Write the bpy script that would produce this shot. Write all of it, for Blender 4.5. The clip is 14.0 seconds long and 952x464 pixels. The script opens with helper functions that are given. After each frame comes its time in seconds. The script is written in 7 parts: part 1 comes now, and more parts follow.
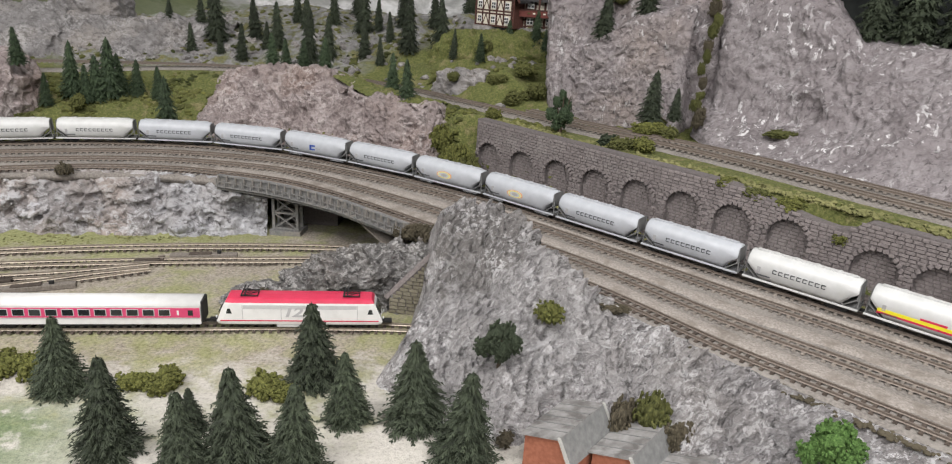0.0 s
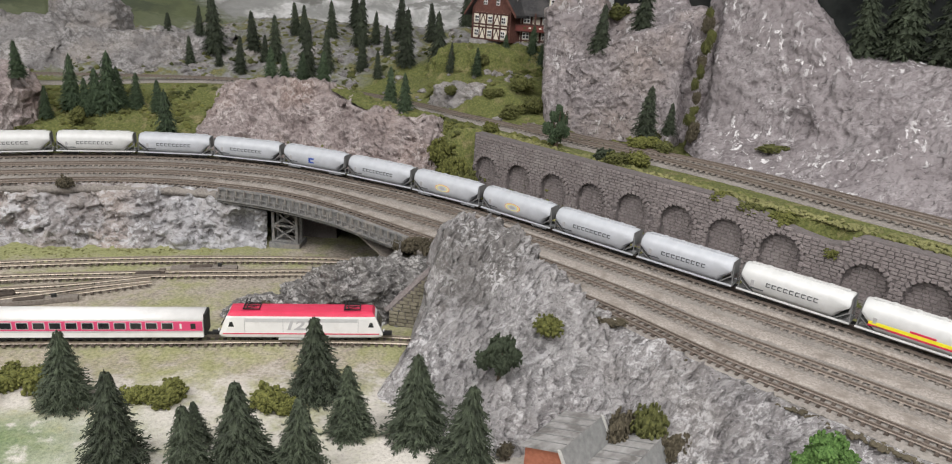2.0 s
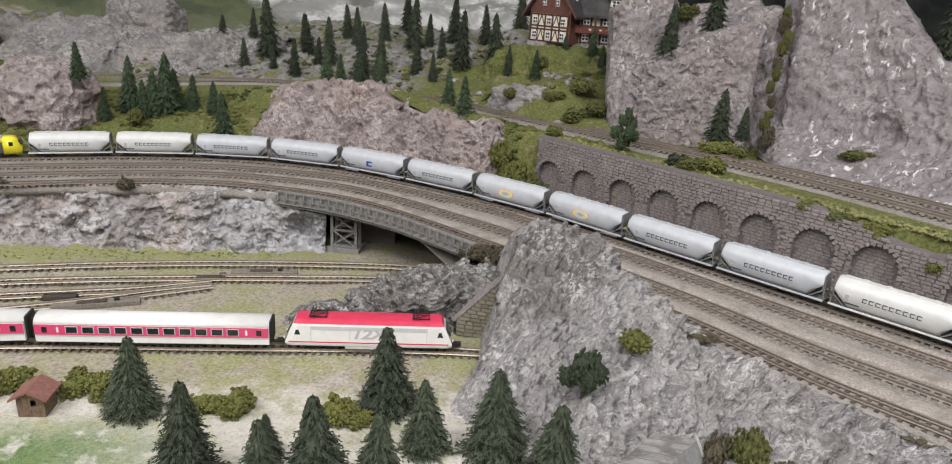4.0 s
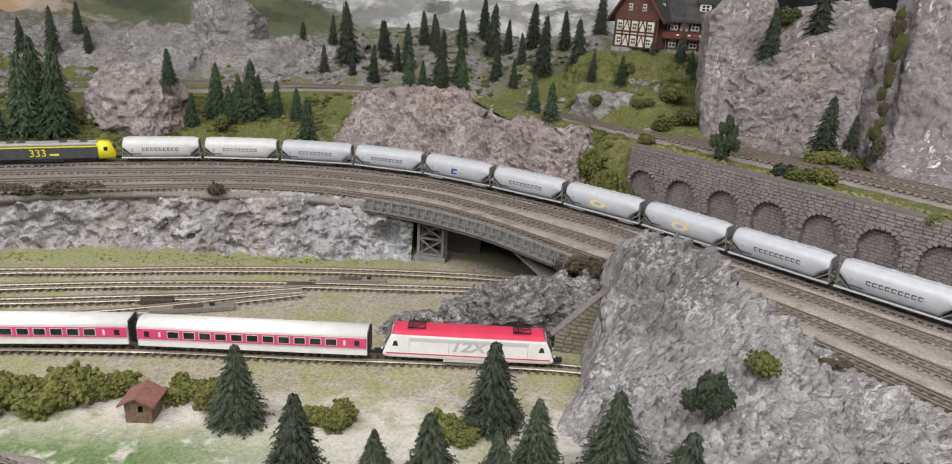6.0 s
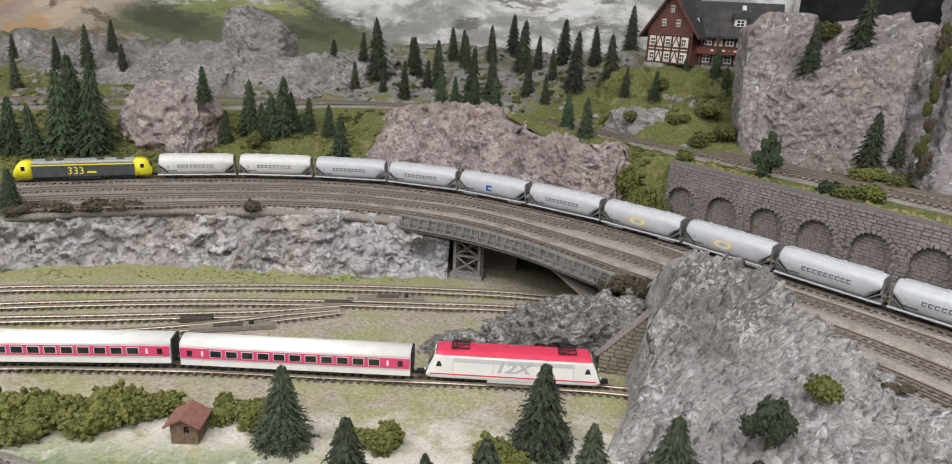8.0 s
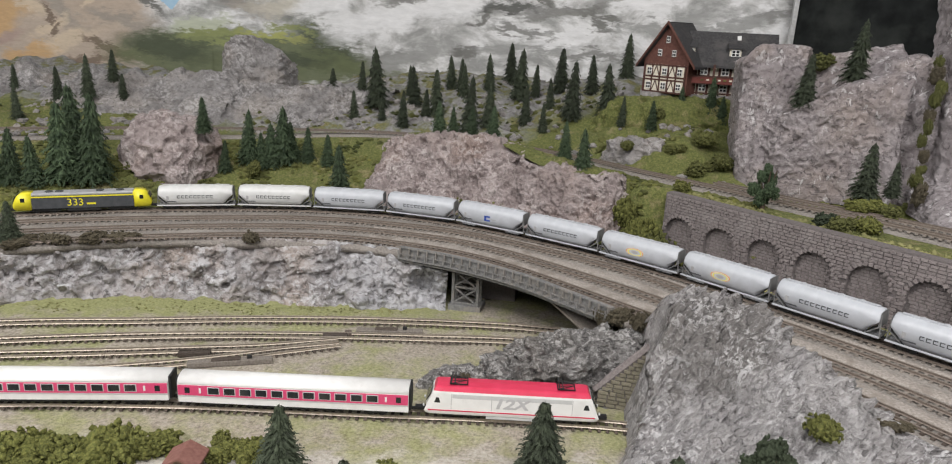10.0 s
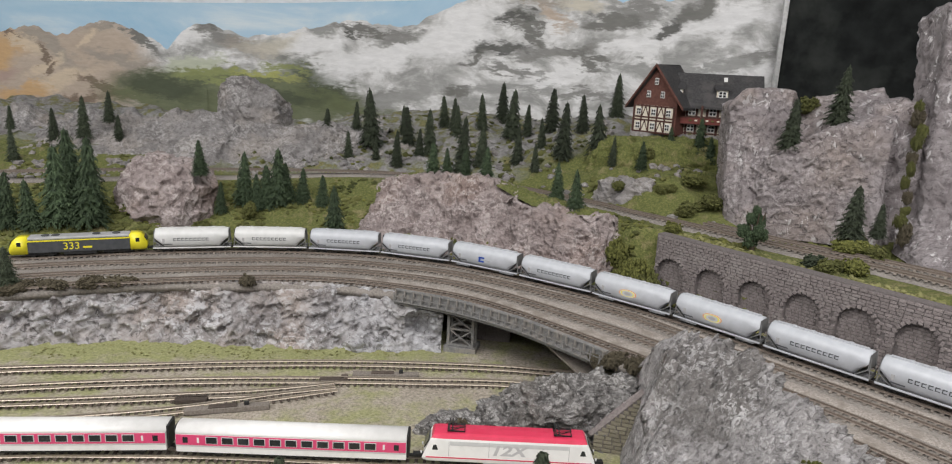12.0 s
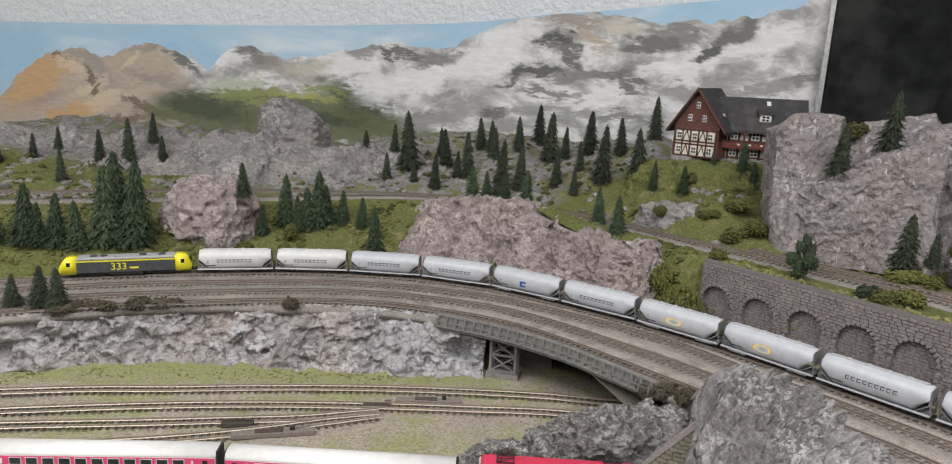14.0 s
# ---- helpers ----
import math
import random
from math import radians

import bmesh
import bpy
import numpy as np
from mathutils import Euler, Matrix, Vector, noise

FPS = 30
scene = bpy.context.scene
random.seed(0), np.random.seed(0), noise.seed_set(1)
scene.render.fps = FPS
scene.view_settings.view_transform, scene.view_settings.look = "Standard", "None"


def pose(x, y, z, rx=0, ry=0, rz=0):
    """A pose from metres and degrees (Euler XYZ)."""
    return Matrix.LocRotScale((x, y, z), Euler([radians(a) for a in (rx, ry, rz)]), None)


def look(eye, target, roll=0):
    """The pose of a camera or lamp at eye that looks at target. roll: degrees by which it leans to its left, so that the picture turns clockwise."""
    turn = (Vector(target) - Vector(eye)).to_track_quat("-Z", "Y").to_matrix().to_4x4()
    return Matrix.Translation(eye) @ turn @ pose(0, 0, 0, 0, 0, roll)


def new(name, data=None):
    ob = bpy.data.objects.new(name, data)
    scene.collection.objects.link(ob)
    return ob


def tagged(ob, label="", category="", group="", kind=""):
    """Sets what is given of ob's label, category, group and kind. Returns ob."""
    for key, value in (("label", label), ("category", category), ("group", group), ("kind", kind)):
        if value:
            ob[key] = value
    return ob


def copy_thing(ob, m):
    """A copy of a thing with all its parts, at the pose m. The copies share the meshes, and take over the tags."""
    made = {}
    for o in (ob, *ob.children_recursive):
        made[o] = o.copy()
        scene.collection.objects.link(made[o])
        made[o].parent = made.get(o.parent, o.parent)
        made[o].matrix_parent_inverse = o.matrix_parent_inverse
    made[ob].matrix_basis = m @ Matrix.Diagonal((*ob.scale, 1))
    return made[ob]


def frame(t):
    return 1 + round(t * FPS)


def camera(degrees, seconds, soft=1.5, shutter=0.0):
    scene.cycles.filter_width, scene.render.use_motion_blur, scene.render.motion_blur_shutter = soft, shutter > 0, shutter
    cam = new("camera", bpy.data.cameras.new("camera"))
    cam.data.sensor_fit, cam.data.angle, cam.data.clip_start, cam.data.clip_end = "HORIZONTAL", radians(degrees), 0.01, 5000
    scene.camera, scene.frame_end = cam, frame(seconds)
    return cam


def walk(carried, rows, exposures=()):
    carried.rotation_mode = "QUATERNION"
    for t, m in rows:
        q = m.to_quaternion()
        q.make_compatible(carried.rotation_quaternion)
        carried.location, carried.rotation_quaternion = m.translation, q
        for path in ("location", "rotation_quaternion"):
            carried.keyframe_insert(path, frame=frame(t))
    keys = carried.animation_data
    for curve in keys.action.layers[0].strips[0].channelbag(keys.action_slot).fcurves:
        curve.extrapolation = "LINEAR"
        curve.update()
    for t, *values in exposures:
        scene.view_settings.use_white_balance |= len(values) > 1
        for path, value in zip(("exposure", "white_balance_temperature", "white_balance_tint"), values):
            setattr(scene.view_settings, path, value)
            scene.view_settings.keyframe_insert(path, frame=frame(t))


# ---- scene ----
cam = camera(68.2, 14.0, soft=1.1)
PATH = [
    (0, (0.026, 0.036, 0.274), (-0.002, 1.905, -0.436), 3.8),
    (0.5, (0.023, 0.037, 0.276), (-0.004, 1.908, -0.43), 3.8),
    (1, (0.022, 0.036, 0.277), (0.003, 1.909, -0.422), 3.8),
    (1.5, (0.02, 0.032, 0.279), (0.003, 1.909, -0.412), 4.0),
    (2, (0.021, 0.029, 0.281), (0.011, 1.908, -0.406), 4.0),
    (2.5, (0.022, 0.029, 0.282), (0.006, 1.907, -0.403), 4.0),
    (3, (0.02, 0.034, 0.28), (0.001, 1.912, -0.409), 4.1),
    (3.5, (0.003, 0.043, 0.277), (-0.058, 1.92, -0.412), 4.0),
    (3.7, (-0.003, 0.046, 0.275), (-0.08, 1.924, -0.409), 3.9),
    (5.8, (-0.049, 0.065, 0.267), (-0.29, 1.934, -0.404), 3.2),
    (6, (-0.051, 0.064, 0.266), (-0.297, 1.934, -0.401), 3.2),
    (6.5, (-0.055, 0.065, 0.265), (-0.321, 1.936, -0.389), 2.9),
    (7, (-0.06, 0.067, 0.264), (-0.345, 1.938, -0.382), 2.7),
    (7.5, (-0.067, 0.066, 0.264), (-0.359, 1.938, -0.378), 2.7),
    (8, (-0.072, 0.068, 0.266), (-0.368, 1.942, -0.365), 2.8),
    (8.2, (-0.075, 0.069, 0.269), (-0.361, 1.939, -0.38), 2.9),
    (10.5, (-0.072, 0.07, 0.278), (-0.378, 1.967, -0.275), 2.4),
    (11, (-0.074, 0.071, 0.28), (-0.385, 1.972, -0.257), 2.1),
    (11.5, (-0.075, 0.066, 0.285), (-0.377, 1.973, -0.235), 2.2),
    (12, (-0.076, 0.064, 0.293), (-0.355, 1.981, -0.205), 2.5),
    (12.5, (-0.078, 0.06, 0.296), (-0.354, 1.981, -0.186), 2.6),
    (13, (-0.086, 0.059, 0.3), (-0.4, 1.979, -0.166), 2.5),
    (13.5, (-0.094, 0.06, 0.302), (-0.424, 1.981, -0.15), 2.7),
    (14, (-0.095, 0.065, 0.3), (-0.448, 1.98, -0.155), 2.5),
]
walk(cam, [(t, look(eye, target, roll)) for t, eye, target, roll in PATH], [(0, -0.02), (8.2, -0.04), (10.5, -0.11), (14, -0.15)])

# ---- world and lamps: an indoor hall with fluorescent ceiling panels ----
world = bpy.data.worlds.new("hall_air")
scene.world = world
world.use_nodes = True
world.node_tree.nodes["Background"].inputs[0].default_value = (0.9, 0.95, 1.0, 1)
world.node_tree.nodes["Background"].inputs[1].default_value = 0.05


def ceiling_lamp(x, y, z, sx, sy, watts):
    data = bpy.data.lights.new("ceiling_lamp", "AREA")
    data.shape, data.size, data.size_y, data.energy = "RECTANGLE", sx, sy, watts
    data.color = (1.0, 0.985, 0.975)
    ob = new("ceiling_lamp", data)
    ob.matrix_world = pose(x, y, z)
    return ob


LAMPS = [(-1.15, -0.25, 1.42), (0.35, -0.25, 1.42), (-0.9, -1.35, 1.42), (0.6, -1.35, 1.42)]
for lx, ly, lz in LAMPS:
    ceiling_lamp(lx, ly, lz, 1.15, 0.28, 24.5)

# ---- materials ----


def ramp_of(nt, fac, stops):
    r = nt.nodes.new("ShaderNodeValToRGB")
    while len(r.color_ramp.elements) < len(stops):
        r.color_ramp.elements.new(0.5)
    for e, (p, c) in zip(r.color_ramp.elements, stops):
        e.position, e.color = p, (*c, 1)
    nt.links.new(fac, r.inputs[0])
    return r.outputs[0]


def noise_of(nt, vec, scale, detail=4.0, rough=0.55, distort=0.0):
    n = nt.nodes.new("ShaderNodeTexNoise")
    n.inputs["Scale"].default_value, n.inputs["Detail"].default_value = scale, detail
    n.inputs["Roughness"].default_value, n.inputs["Distortion"].default_value = rough, distort
    nt.links.new(vec, n.inputs["Vector"])
    return n.outputs["Fac"]


def mixed(nt, fac, a, b, mode="MIX"):
    m = nt.nodes.new("ShaderNodeMix")
    m.data_type, m.blend_type = "RGBA", mode
    if isinstance(fac, float):
        m.inputs[0].default_value = fac
    else:
        nt.links.new(fac, m.inputs[0])
    for sock, v in ((m.inputs[6], a), (m.inputs[7], b)):
        if isinstance(v, tuple):
            sock.default_value = (*v, 1)
        else:
            nt.links.new(v, sock)
    return m.outputs[2]


def calc(nt, op, a, b=0.0, clamp=False):
    m = nt.nodes.new("ShaderNodeMath")
    m.operation, m.use_clamp = op, clamp
    for sock, v in ((m.inputs[0], a), (m.inputs[1], b)):
        if isinstance(v, (int, float)):
            sock.default_value = v
        else:
            nt.links.new(v, sock)
    return m.outputs[0]


def spread(nt, v, lo, hi):
    m = nt.nodes.new("ShaderNodeMapRange")
    m.inputs[1].default_value, m.inputs[2].default_value = lo, hi
    nt.links.new(v, m.inputs[0])
    return m.outputs[0]


def blank(name):
    m = bpy.data.materials.new(name)
    m.use_nodes = True
    nt = m.node_tree
    bsdf = nt.nodes["Principled BSDF"]
    tc = nt.nodes.new("ShaderNodeTexCoord")
    return m, nt, bsdf, tc.outputs["Object"]


def bump_on(nt, bsdf, height, strength, distance):
    b = nt.nodes.new("ShaderNodeBump")
    b.inputs["Strength"].default_value, b.inputs["Distance"].default_value = strength, distance
    nt.links.new(height, b.inputs["Height"])
    nt.links.new(b.outputs[0], bsdf.inputs["Normal"])


def surface(name, dark, light, scale=300.0, rough=0.8, bump=0.4, depth=0.0006, bscale=None,
            stain=None, stain_scale=40.0, stain_lo=0.5, stain_hi=0.65, vary=0.0, metal=0.0, spec=0.3):
    """Two-tone grain, an optional larger stain, an optional piece-to-piece variation, and fine relief."""
    m, nt, bsdf, vec = blank(name)
    f = noise_of(nt, vec, scale)
    col = ramp_of(nt, f, [(0.3, dark), (0.7, light)])
    if stain:
        s = spread(nt, noise_of(nt, vec, stain_scale, 5, 0.6), stain_lo, stain_hi)
        col = mixed(nt, s, col, stain)
    if vary:
        info = nt.nodes.new("ShaderNodeObjectInfo")
        v = nt.nodes.new("ShaderNodeMapRange")
        v.inputs[3].default_value, v.inputs[4].default_value = 1 - vary, 1 + vary
        nt.links.new(info.outputs["Random"], v.inputs[0])
        hsv = nt.nodes.new("ShaderNodeHueSaturation")
        nt.links.new(v.outputs[0], hsv.inputs["Value"])
        nt.links.new(col, hsv.inputs["Color"])
        col = hsv.outputs[0]
    nt.links.new(col, bsdf.inputs["Base Color"])
    bsdf.inputs["Roughness"].default_value, bsdf.inputs["Metallic"].default_value = rough, metal
    bsdf.inputs["Specular IOR Level"].default_value = spec
    if bump:
        bump_on(nt, bsdf, noise_of(nt, vec, bscale or scale * 1.7, 5, 0.6), bump, depth)
    return m


def rock_surface(name, dark, mid, light, scale=30.0, pale=(0.55, 0.53, 0.54), dust=0.5, chalk=None, wash=None, warm=None, depth=0.004, stroke=150.0, pits=0.33, fleck=0.0, streak=0.0):
    """Painted plaster: soft washes, dry-brushed pale strokes and thick relief, with crevice and pit shade put into the
    colour.
    """
    m, nt, bsdf, vec = blank(name)
    col = ramp_of(nt, noise_of(nt, vec, scale, 6, 0.6, 0.6), [(0.3, dark), (0.5, mid), (0.70, light)])
    if warm:
        col = mixed(nt, calc(nt, "MULTIPLY", spread(nt, noise_of(nt, vec, 15.0, 4, 0.6), 0.46, 0.66), 0.8), col, warm)
    if chalk:
        xyz = nt.nodes.new("ShaderNodeSeparateXYZ")
        nt.links.new(vec, xyz.inputs[0])
        ragged = calc(nt, "ADD", xyz.outputs[0], calc(nt, "MULTIPLY", calc(nt, "SUBTRACT", noise_of(nt, vec, 26.0, 5, 0.65), 0.5), 0.16))
        col = mixed(nt, calc(nt, "MULTIPLY", spread(nt, ragged, chalk[0], chalk[1]), 0.45), col, chalk[2])
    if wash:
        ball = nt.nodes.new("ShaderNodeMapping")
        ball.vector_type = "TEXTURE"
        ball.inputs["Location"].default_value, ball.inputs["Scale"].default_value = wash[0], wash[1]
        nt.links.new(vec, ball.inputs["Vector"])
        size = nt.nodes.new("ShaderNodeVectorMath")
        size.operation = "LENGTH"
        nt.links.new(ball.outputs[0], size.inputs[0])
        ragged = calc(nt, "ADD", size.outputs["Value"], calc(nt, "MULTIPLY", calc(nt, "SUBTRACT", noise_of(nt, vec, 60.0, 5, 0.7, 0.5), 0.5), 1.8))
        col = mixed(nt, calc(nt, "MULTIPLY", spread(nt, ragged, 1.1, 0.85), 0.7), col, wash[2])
    mp = nt.nodes.new("ShaderNodeMapping")
    mp.inputs["Rotation"].default_value = (0.5, 0.3, 0.7)
    mp.inputs["Scale"].default_value = (0.8, 1.25, 1.0)
    nt.links.new(vec, mp.inputs["Vector"])
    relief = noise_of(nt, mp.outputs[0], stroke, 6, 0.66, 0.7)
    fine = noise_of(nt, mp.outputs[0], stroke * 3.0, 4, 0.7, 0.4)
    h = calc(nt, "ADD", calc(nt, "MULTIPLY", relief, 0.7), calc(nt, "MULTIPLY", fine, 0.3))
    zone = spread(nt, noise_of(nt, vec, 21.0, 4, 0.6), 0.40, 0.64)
    # low relief darkened: crevice shade painted into the colour
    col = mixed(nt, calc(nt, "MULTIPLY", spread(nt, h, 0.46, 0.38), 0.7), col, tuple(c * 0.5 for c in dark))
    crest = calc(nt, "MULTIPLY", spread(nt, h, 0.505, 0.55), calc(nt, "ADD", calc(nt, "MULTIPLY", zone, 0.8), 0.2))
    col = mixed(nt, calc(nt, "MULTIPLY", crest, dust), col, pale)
    if streak:
        run = nt.nodes.new("ShaderNodeMapping")
        run.inputs["Scale"].default_value = (1.0, 1.0, 0.22)
        nt.links.new(vec, run.inputs["Vector"])
        wipe = spread(nt, noise_of(nt, run.outputs[0], 95.0, 5, 0.6, 0.3), 0.53, 0.66)
        col = mixed(nt, calc(nt, "MULTIPLY", calc(nt, "MULTIPLY", wipe, zone), streak), col, (0.68, 0.62, 0.60))
    # small pits drawn by colour alone, darkened like shaded holes
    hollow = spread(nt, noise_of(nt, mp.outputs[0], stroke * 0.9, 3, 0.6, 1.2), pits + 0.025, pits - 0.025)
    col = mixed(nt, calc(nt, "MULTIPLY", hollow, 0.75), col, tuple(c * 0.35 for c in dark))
    if fleck:
        drip = nt.nodes.new("ShaderNodeMapping")
        drip.inputs["Scale"].default_value = (1.0, 1.0, 0.6)
        nt.links.new(vec, drip.inputs["Vector"])
        spot = spread(nt, noise_of(nt, drip.outputs[0], 120.0, 6, 0.7, 0.6), 0.575, 0.605)
        area = spread(nt, noise_of(nt, vec, 19.0, 3, 0.55), 0.44, 0.58)
        col = mixed(nt, calc(nt, "MULTIPLY", calc(nt, "MULTIPLY", spot, area), fleck), col, (0.74, 0.72, 0.73))
    nt.links.new(col, bsdf.inputs["Base Color"])
    bsdf.inputs["Roughness"].default_value = 0.6
    bsdf.inputs["Specular IOR Level"].default_value = 0.35
    bump_on(nt, bsdf, h, 1.0, depth)
    return m


def yard_surface(name):
    """Sand, gravel and scattered turf of the lower level."""
    m, nt, bsdf, vec = blank(name)
    xyz = nt.nodes.new("ShaderNodeSeparateXYZ")
    nt.links.new(vec, xyz.inputs[0])
    fine = noise_of(nt, vec, 420.0, 5, 0.7)
    mid = noise_of(nt, vec, 60.0, 5, 0.6)
    big = noise_of(nt, vec, 13.0, 4, 0.55)
    sand = ramp_of(nt, fine, [(0.28, (0.31, 0.287, 0.255)), (0.45, (0.50, 0.468, 0.425)), (0.68, (0.61, 0.572, 0.525))])
    gravel = ramp_of(nt, fine, [(0.30, (0.14, 0.115, 0.09)), (0.5, (0.32, 0.28, 0.23)), (0.7, (0.46, 0.41, 0.35))])
    turf = ramp_of(nt, fine, [(0.3, (0.16, 0.165, 0.068)), (0.7, (0.36, 0.365, 0.17))])
    lush = ramp_of(nt, fine, [(0.3, (0.065, 0.12, 0.045)), (0.7, (0.185, 0.245, 0.10))])
    # distance behind the front line, measured square to it
    d = calc(nt, "SUBTRACT", xyz.outputs[1], calc(nt, "MULTIPLY", xyz.outputs[0], 0.172))
    n1 = calc(nt, "MULTIPLY", calc(nt, "SUBTRACT", mid, 0.5), 0.08)
    dn = calc(nt, "ADD", d, n1)
    back = spread(nt, dn, 0.455, 0.505)
    col = mixed(nt, back, sand, gravel)
    patch = spread(nt, calc(nt, "ADD", calc(nt, "MULTIPLY", big, 0.6), calc(nt, "MULTIPLY", mid, 0.5)), 0.50, 0.65)
    strip = calc(nt, "MULTIPLY", spread(nt, dn, 0.385, 0.43), spread(nt, dn, 0.515, 0.47))
    col = mixed(nt, calc(nt, "MULTIPLY", strip, calc(nt, "MULTIPLY", patch, 0.75)), col, turf)
    col = mixed(nt, calc(nt, "MULTIPLY", back, calc(nt, "MULTIPLY", patch, 0.85)), col, turf)
    foot = spread(nt, calc(nt, "ADD", calc(nt, "SUBTRACT", xyz.outputs[1], calc(nt, "MULTIPLY", xyz.outputs[0], 0.24)), n1), 0.715, 0.745)
    col = mixed(nt, calc(nt, "MULTIPLY", foot, spread(nt, xyz.outputs[0], -0.17, -0.22)), col, turf)
    near = calc(nt, "MULTIPLY", spread(nt, dn, 0.455, 0.425), spread(nt, xyz.outputs[0], -0.16, -0.27))
    col = mixed(nt, calc(nt, "MULTIPLY", near, spread(nt, mid, 0.32, 0.46)), col, lush)
    nt.links.new(col, bsdf.inputs["Base Color"])
    bsdf.inputs["Roughness"].default_value = 0.95
    bump_on(nt, bsdf, calc(nt, "ADD", fine, calc(nt, "MULTIPLY", noise_of(nt, vec, 900.0, 2), 0.6)), 0.8, 0.0012)
    return m


def hill_surface(name):
    """Turf over plaster: grass where it is level and low, bare grey plaster above."""
    m, nt, bsdf, vec = blank(name)
    xyz = nt.nodes.new("ShaderNodeSeparateXYZ")
    nt.links.new(vec, xyz.inputs[0])
    fine = noise_of(nt, vec, 380.0, 5, 0.7)
    mid = noise_of(nt, vec, 55.0, 5, 0.6)
    big = noise_of(nt, vec, 14.0, 4, 0.55)
    turf = ramp_of(nt, fine, [(0.28, (0.05, 0.062, 0.017)), (0.5, (0.118, 0.13, 0.036)), (0.72, (0.225, 0.225, 0.08))])
    straw = ramp_of(nt, fine, [(0.3, (0.16, 0.12, 0.06)), (0.7, (0.36, 0.3, 0.17))])
    rock = ramp_of(nt, noise_of(nt, vec, 90.0, 7, 0.65, 0.8), [(0.3, (0.14, 0.135, 0.135)), (0.55, (0.27, 0.26, 0.26)), (0.75, (0.4, 0.39, 0.4))])
    col = mixed(nt, calc(nt, "MULTIPLY", spread(nt, mid, 0.54, 0.68), 0.6), turf, straw)
    n1 = calc(nt, "MULTIPLY", calc(nt, "SUBTRACT", big, 0.5), 0.12)
    # level behind the upper line is mostly bare plaster, greener towards the chalet
    y0 = calc(nt, "ADD", calc(nt, "ADD", xyz.outputs[1], n1), calc(nt, "MULTIPLY", spread(nt, xyz.outputs[0], -0.2, 0.02), -0.12))
    bare = calc(nt, "MULTIPLY", spread(nt, y0, 1.0, 1.04), spread(nt, mid, 0.60, 0.45))
    col = mixed(nt, bare, col, rock)
    nt.links.new(col, bsdf.inputs["Base Color"])
    bsdf.inputs["Roughness"].default_value = 0.95
    bump_on(nt, bsdf, calc(nt, "ADD", fine, calc(nt, "MULTIPLY", mid, 1.2)), 0.9, 0.0022)
    return m


M = {}
M["yard"] = yard_surface("yard_soil")
M["hill"] = hill_surface("hill_turf")
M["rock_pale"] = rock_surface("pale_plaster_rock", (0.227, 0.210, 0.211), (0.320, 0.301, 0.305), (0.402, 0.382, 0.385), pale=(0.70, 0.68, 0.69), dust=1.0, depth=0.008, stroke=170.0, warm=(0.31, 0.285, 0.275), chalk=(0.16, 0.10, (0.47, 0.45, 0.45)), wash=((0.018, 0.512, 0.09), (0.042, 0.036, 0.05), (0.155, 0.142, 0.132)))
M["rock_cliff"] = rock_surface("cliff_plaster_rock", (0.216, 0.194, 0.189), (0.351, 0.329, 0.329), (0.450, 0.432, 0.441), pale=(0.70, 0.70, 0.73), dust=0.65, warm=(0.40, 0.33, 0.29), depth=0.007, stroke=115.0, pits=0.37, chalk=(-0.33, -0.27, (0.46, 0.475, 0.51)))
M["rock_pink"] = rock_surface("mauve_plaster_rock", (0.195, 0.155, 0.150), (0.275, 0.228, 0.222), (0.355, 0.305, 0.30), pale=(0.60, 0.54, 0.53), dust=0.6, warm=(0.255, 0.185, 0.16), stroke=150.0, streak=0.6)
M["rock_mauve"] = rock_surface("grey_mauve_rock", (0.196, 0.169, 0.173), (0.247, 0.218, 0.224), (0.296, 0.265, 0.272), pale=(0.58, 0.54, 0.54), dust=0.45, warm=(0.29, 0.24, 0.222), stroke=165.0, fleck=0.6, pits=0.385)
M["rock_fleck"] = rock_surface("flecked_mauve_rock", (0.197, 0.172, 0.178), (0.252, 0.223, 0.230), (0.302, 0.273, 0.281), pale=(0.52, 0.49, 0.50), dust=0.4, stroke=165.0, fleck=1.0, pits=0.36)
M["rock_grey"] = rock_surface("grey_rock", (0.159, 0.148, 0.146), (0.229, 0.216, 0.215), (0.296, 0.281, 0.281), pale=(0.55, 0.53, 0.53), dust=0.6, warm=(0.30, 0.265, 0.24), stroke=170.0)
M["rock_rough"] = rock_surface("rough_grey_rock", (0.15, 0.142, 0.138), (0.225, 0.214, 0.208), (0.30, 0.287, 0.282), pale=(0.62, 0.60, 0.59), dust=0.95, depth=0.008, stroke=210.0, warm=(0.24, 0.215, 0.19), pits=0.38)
M["ballast"] = surface("trackbed_ballast", (0.15, 0.134, 0.122), (0.315, 0.286, 0.262), 520.0, 0.95, 0.8, 0.0010, stain=(0.33, 0.302, 0.275), stain_scale=22.0, stain_lo=0.48, stain_hi=0.72)
M["ballast_pale"] = surface("pale_gravel", (0.22, 0.19, 0.17), (0.42, 0.38, 0.345), 600.0, 0.95, 0.8, 0.0010, stain=(0.22, 0.19, 0.165), stain_scale=60.0)
M["rail"] = surface("weathered_rail", (0.15, 0.12, 0.10), (0.25, 0.21, 0.18), 900.0, 0.55, 0.2, 0.0001, metal=0.3)
M["rail_bright"] = surface("nickel_rail", (0.30, 0.25, 0.20), (0.48, 0.42, 0.35), 600.0, 0.45, 0.2, 0.0001, metal=0.5)
M["sleeper"] = surface("brown_sleeper", (0.055, 0.042, 0.034), (0.12, 0.095, 0.08), 700.0, 0.8, 0.4, 0.0003, vary=0.3)
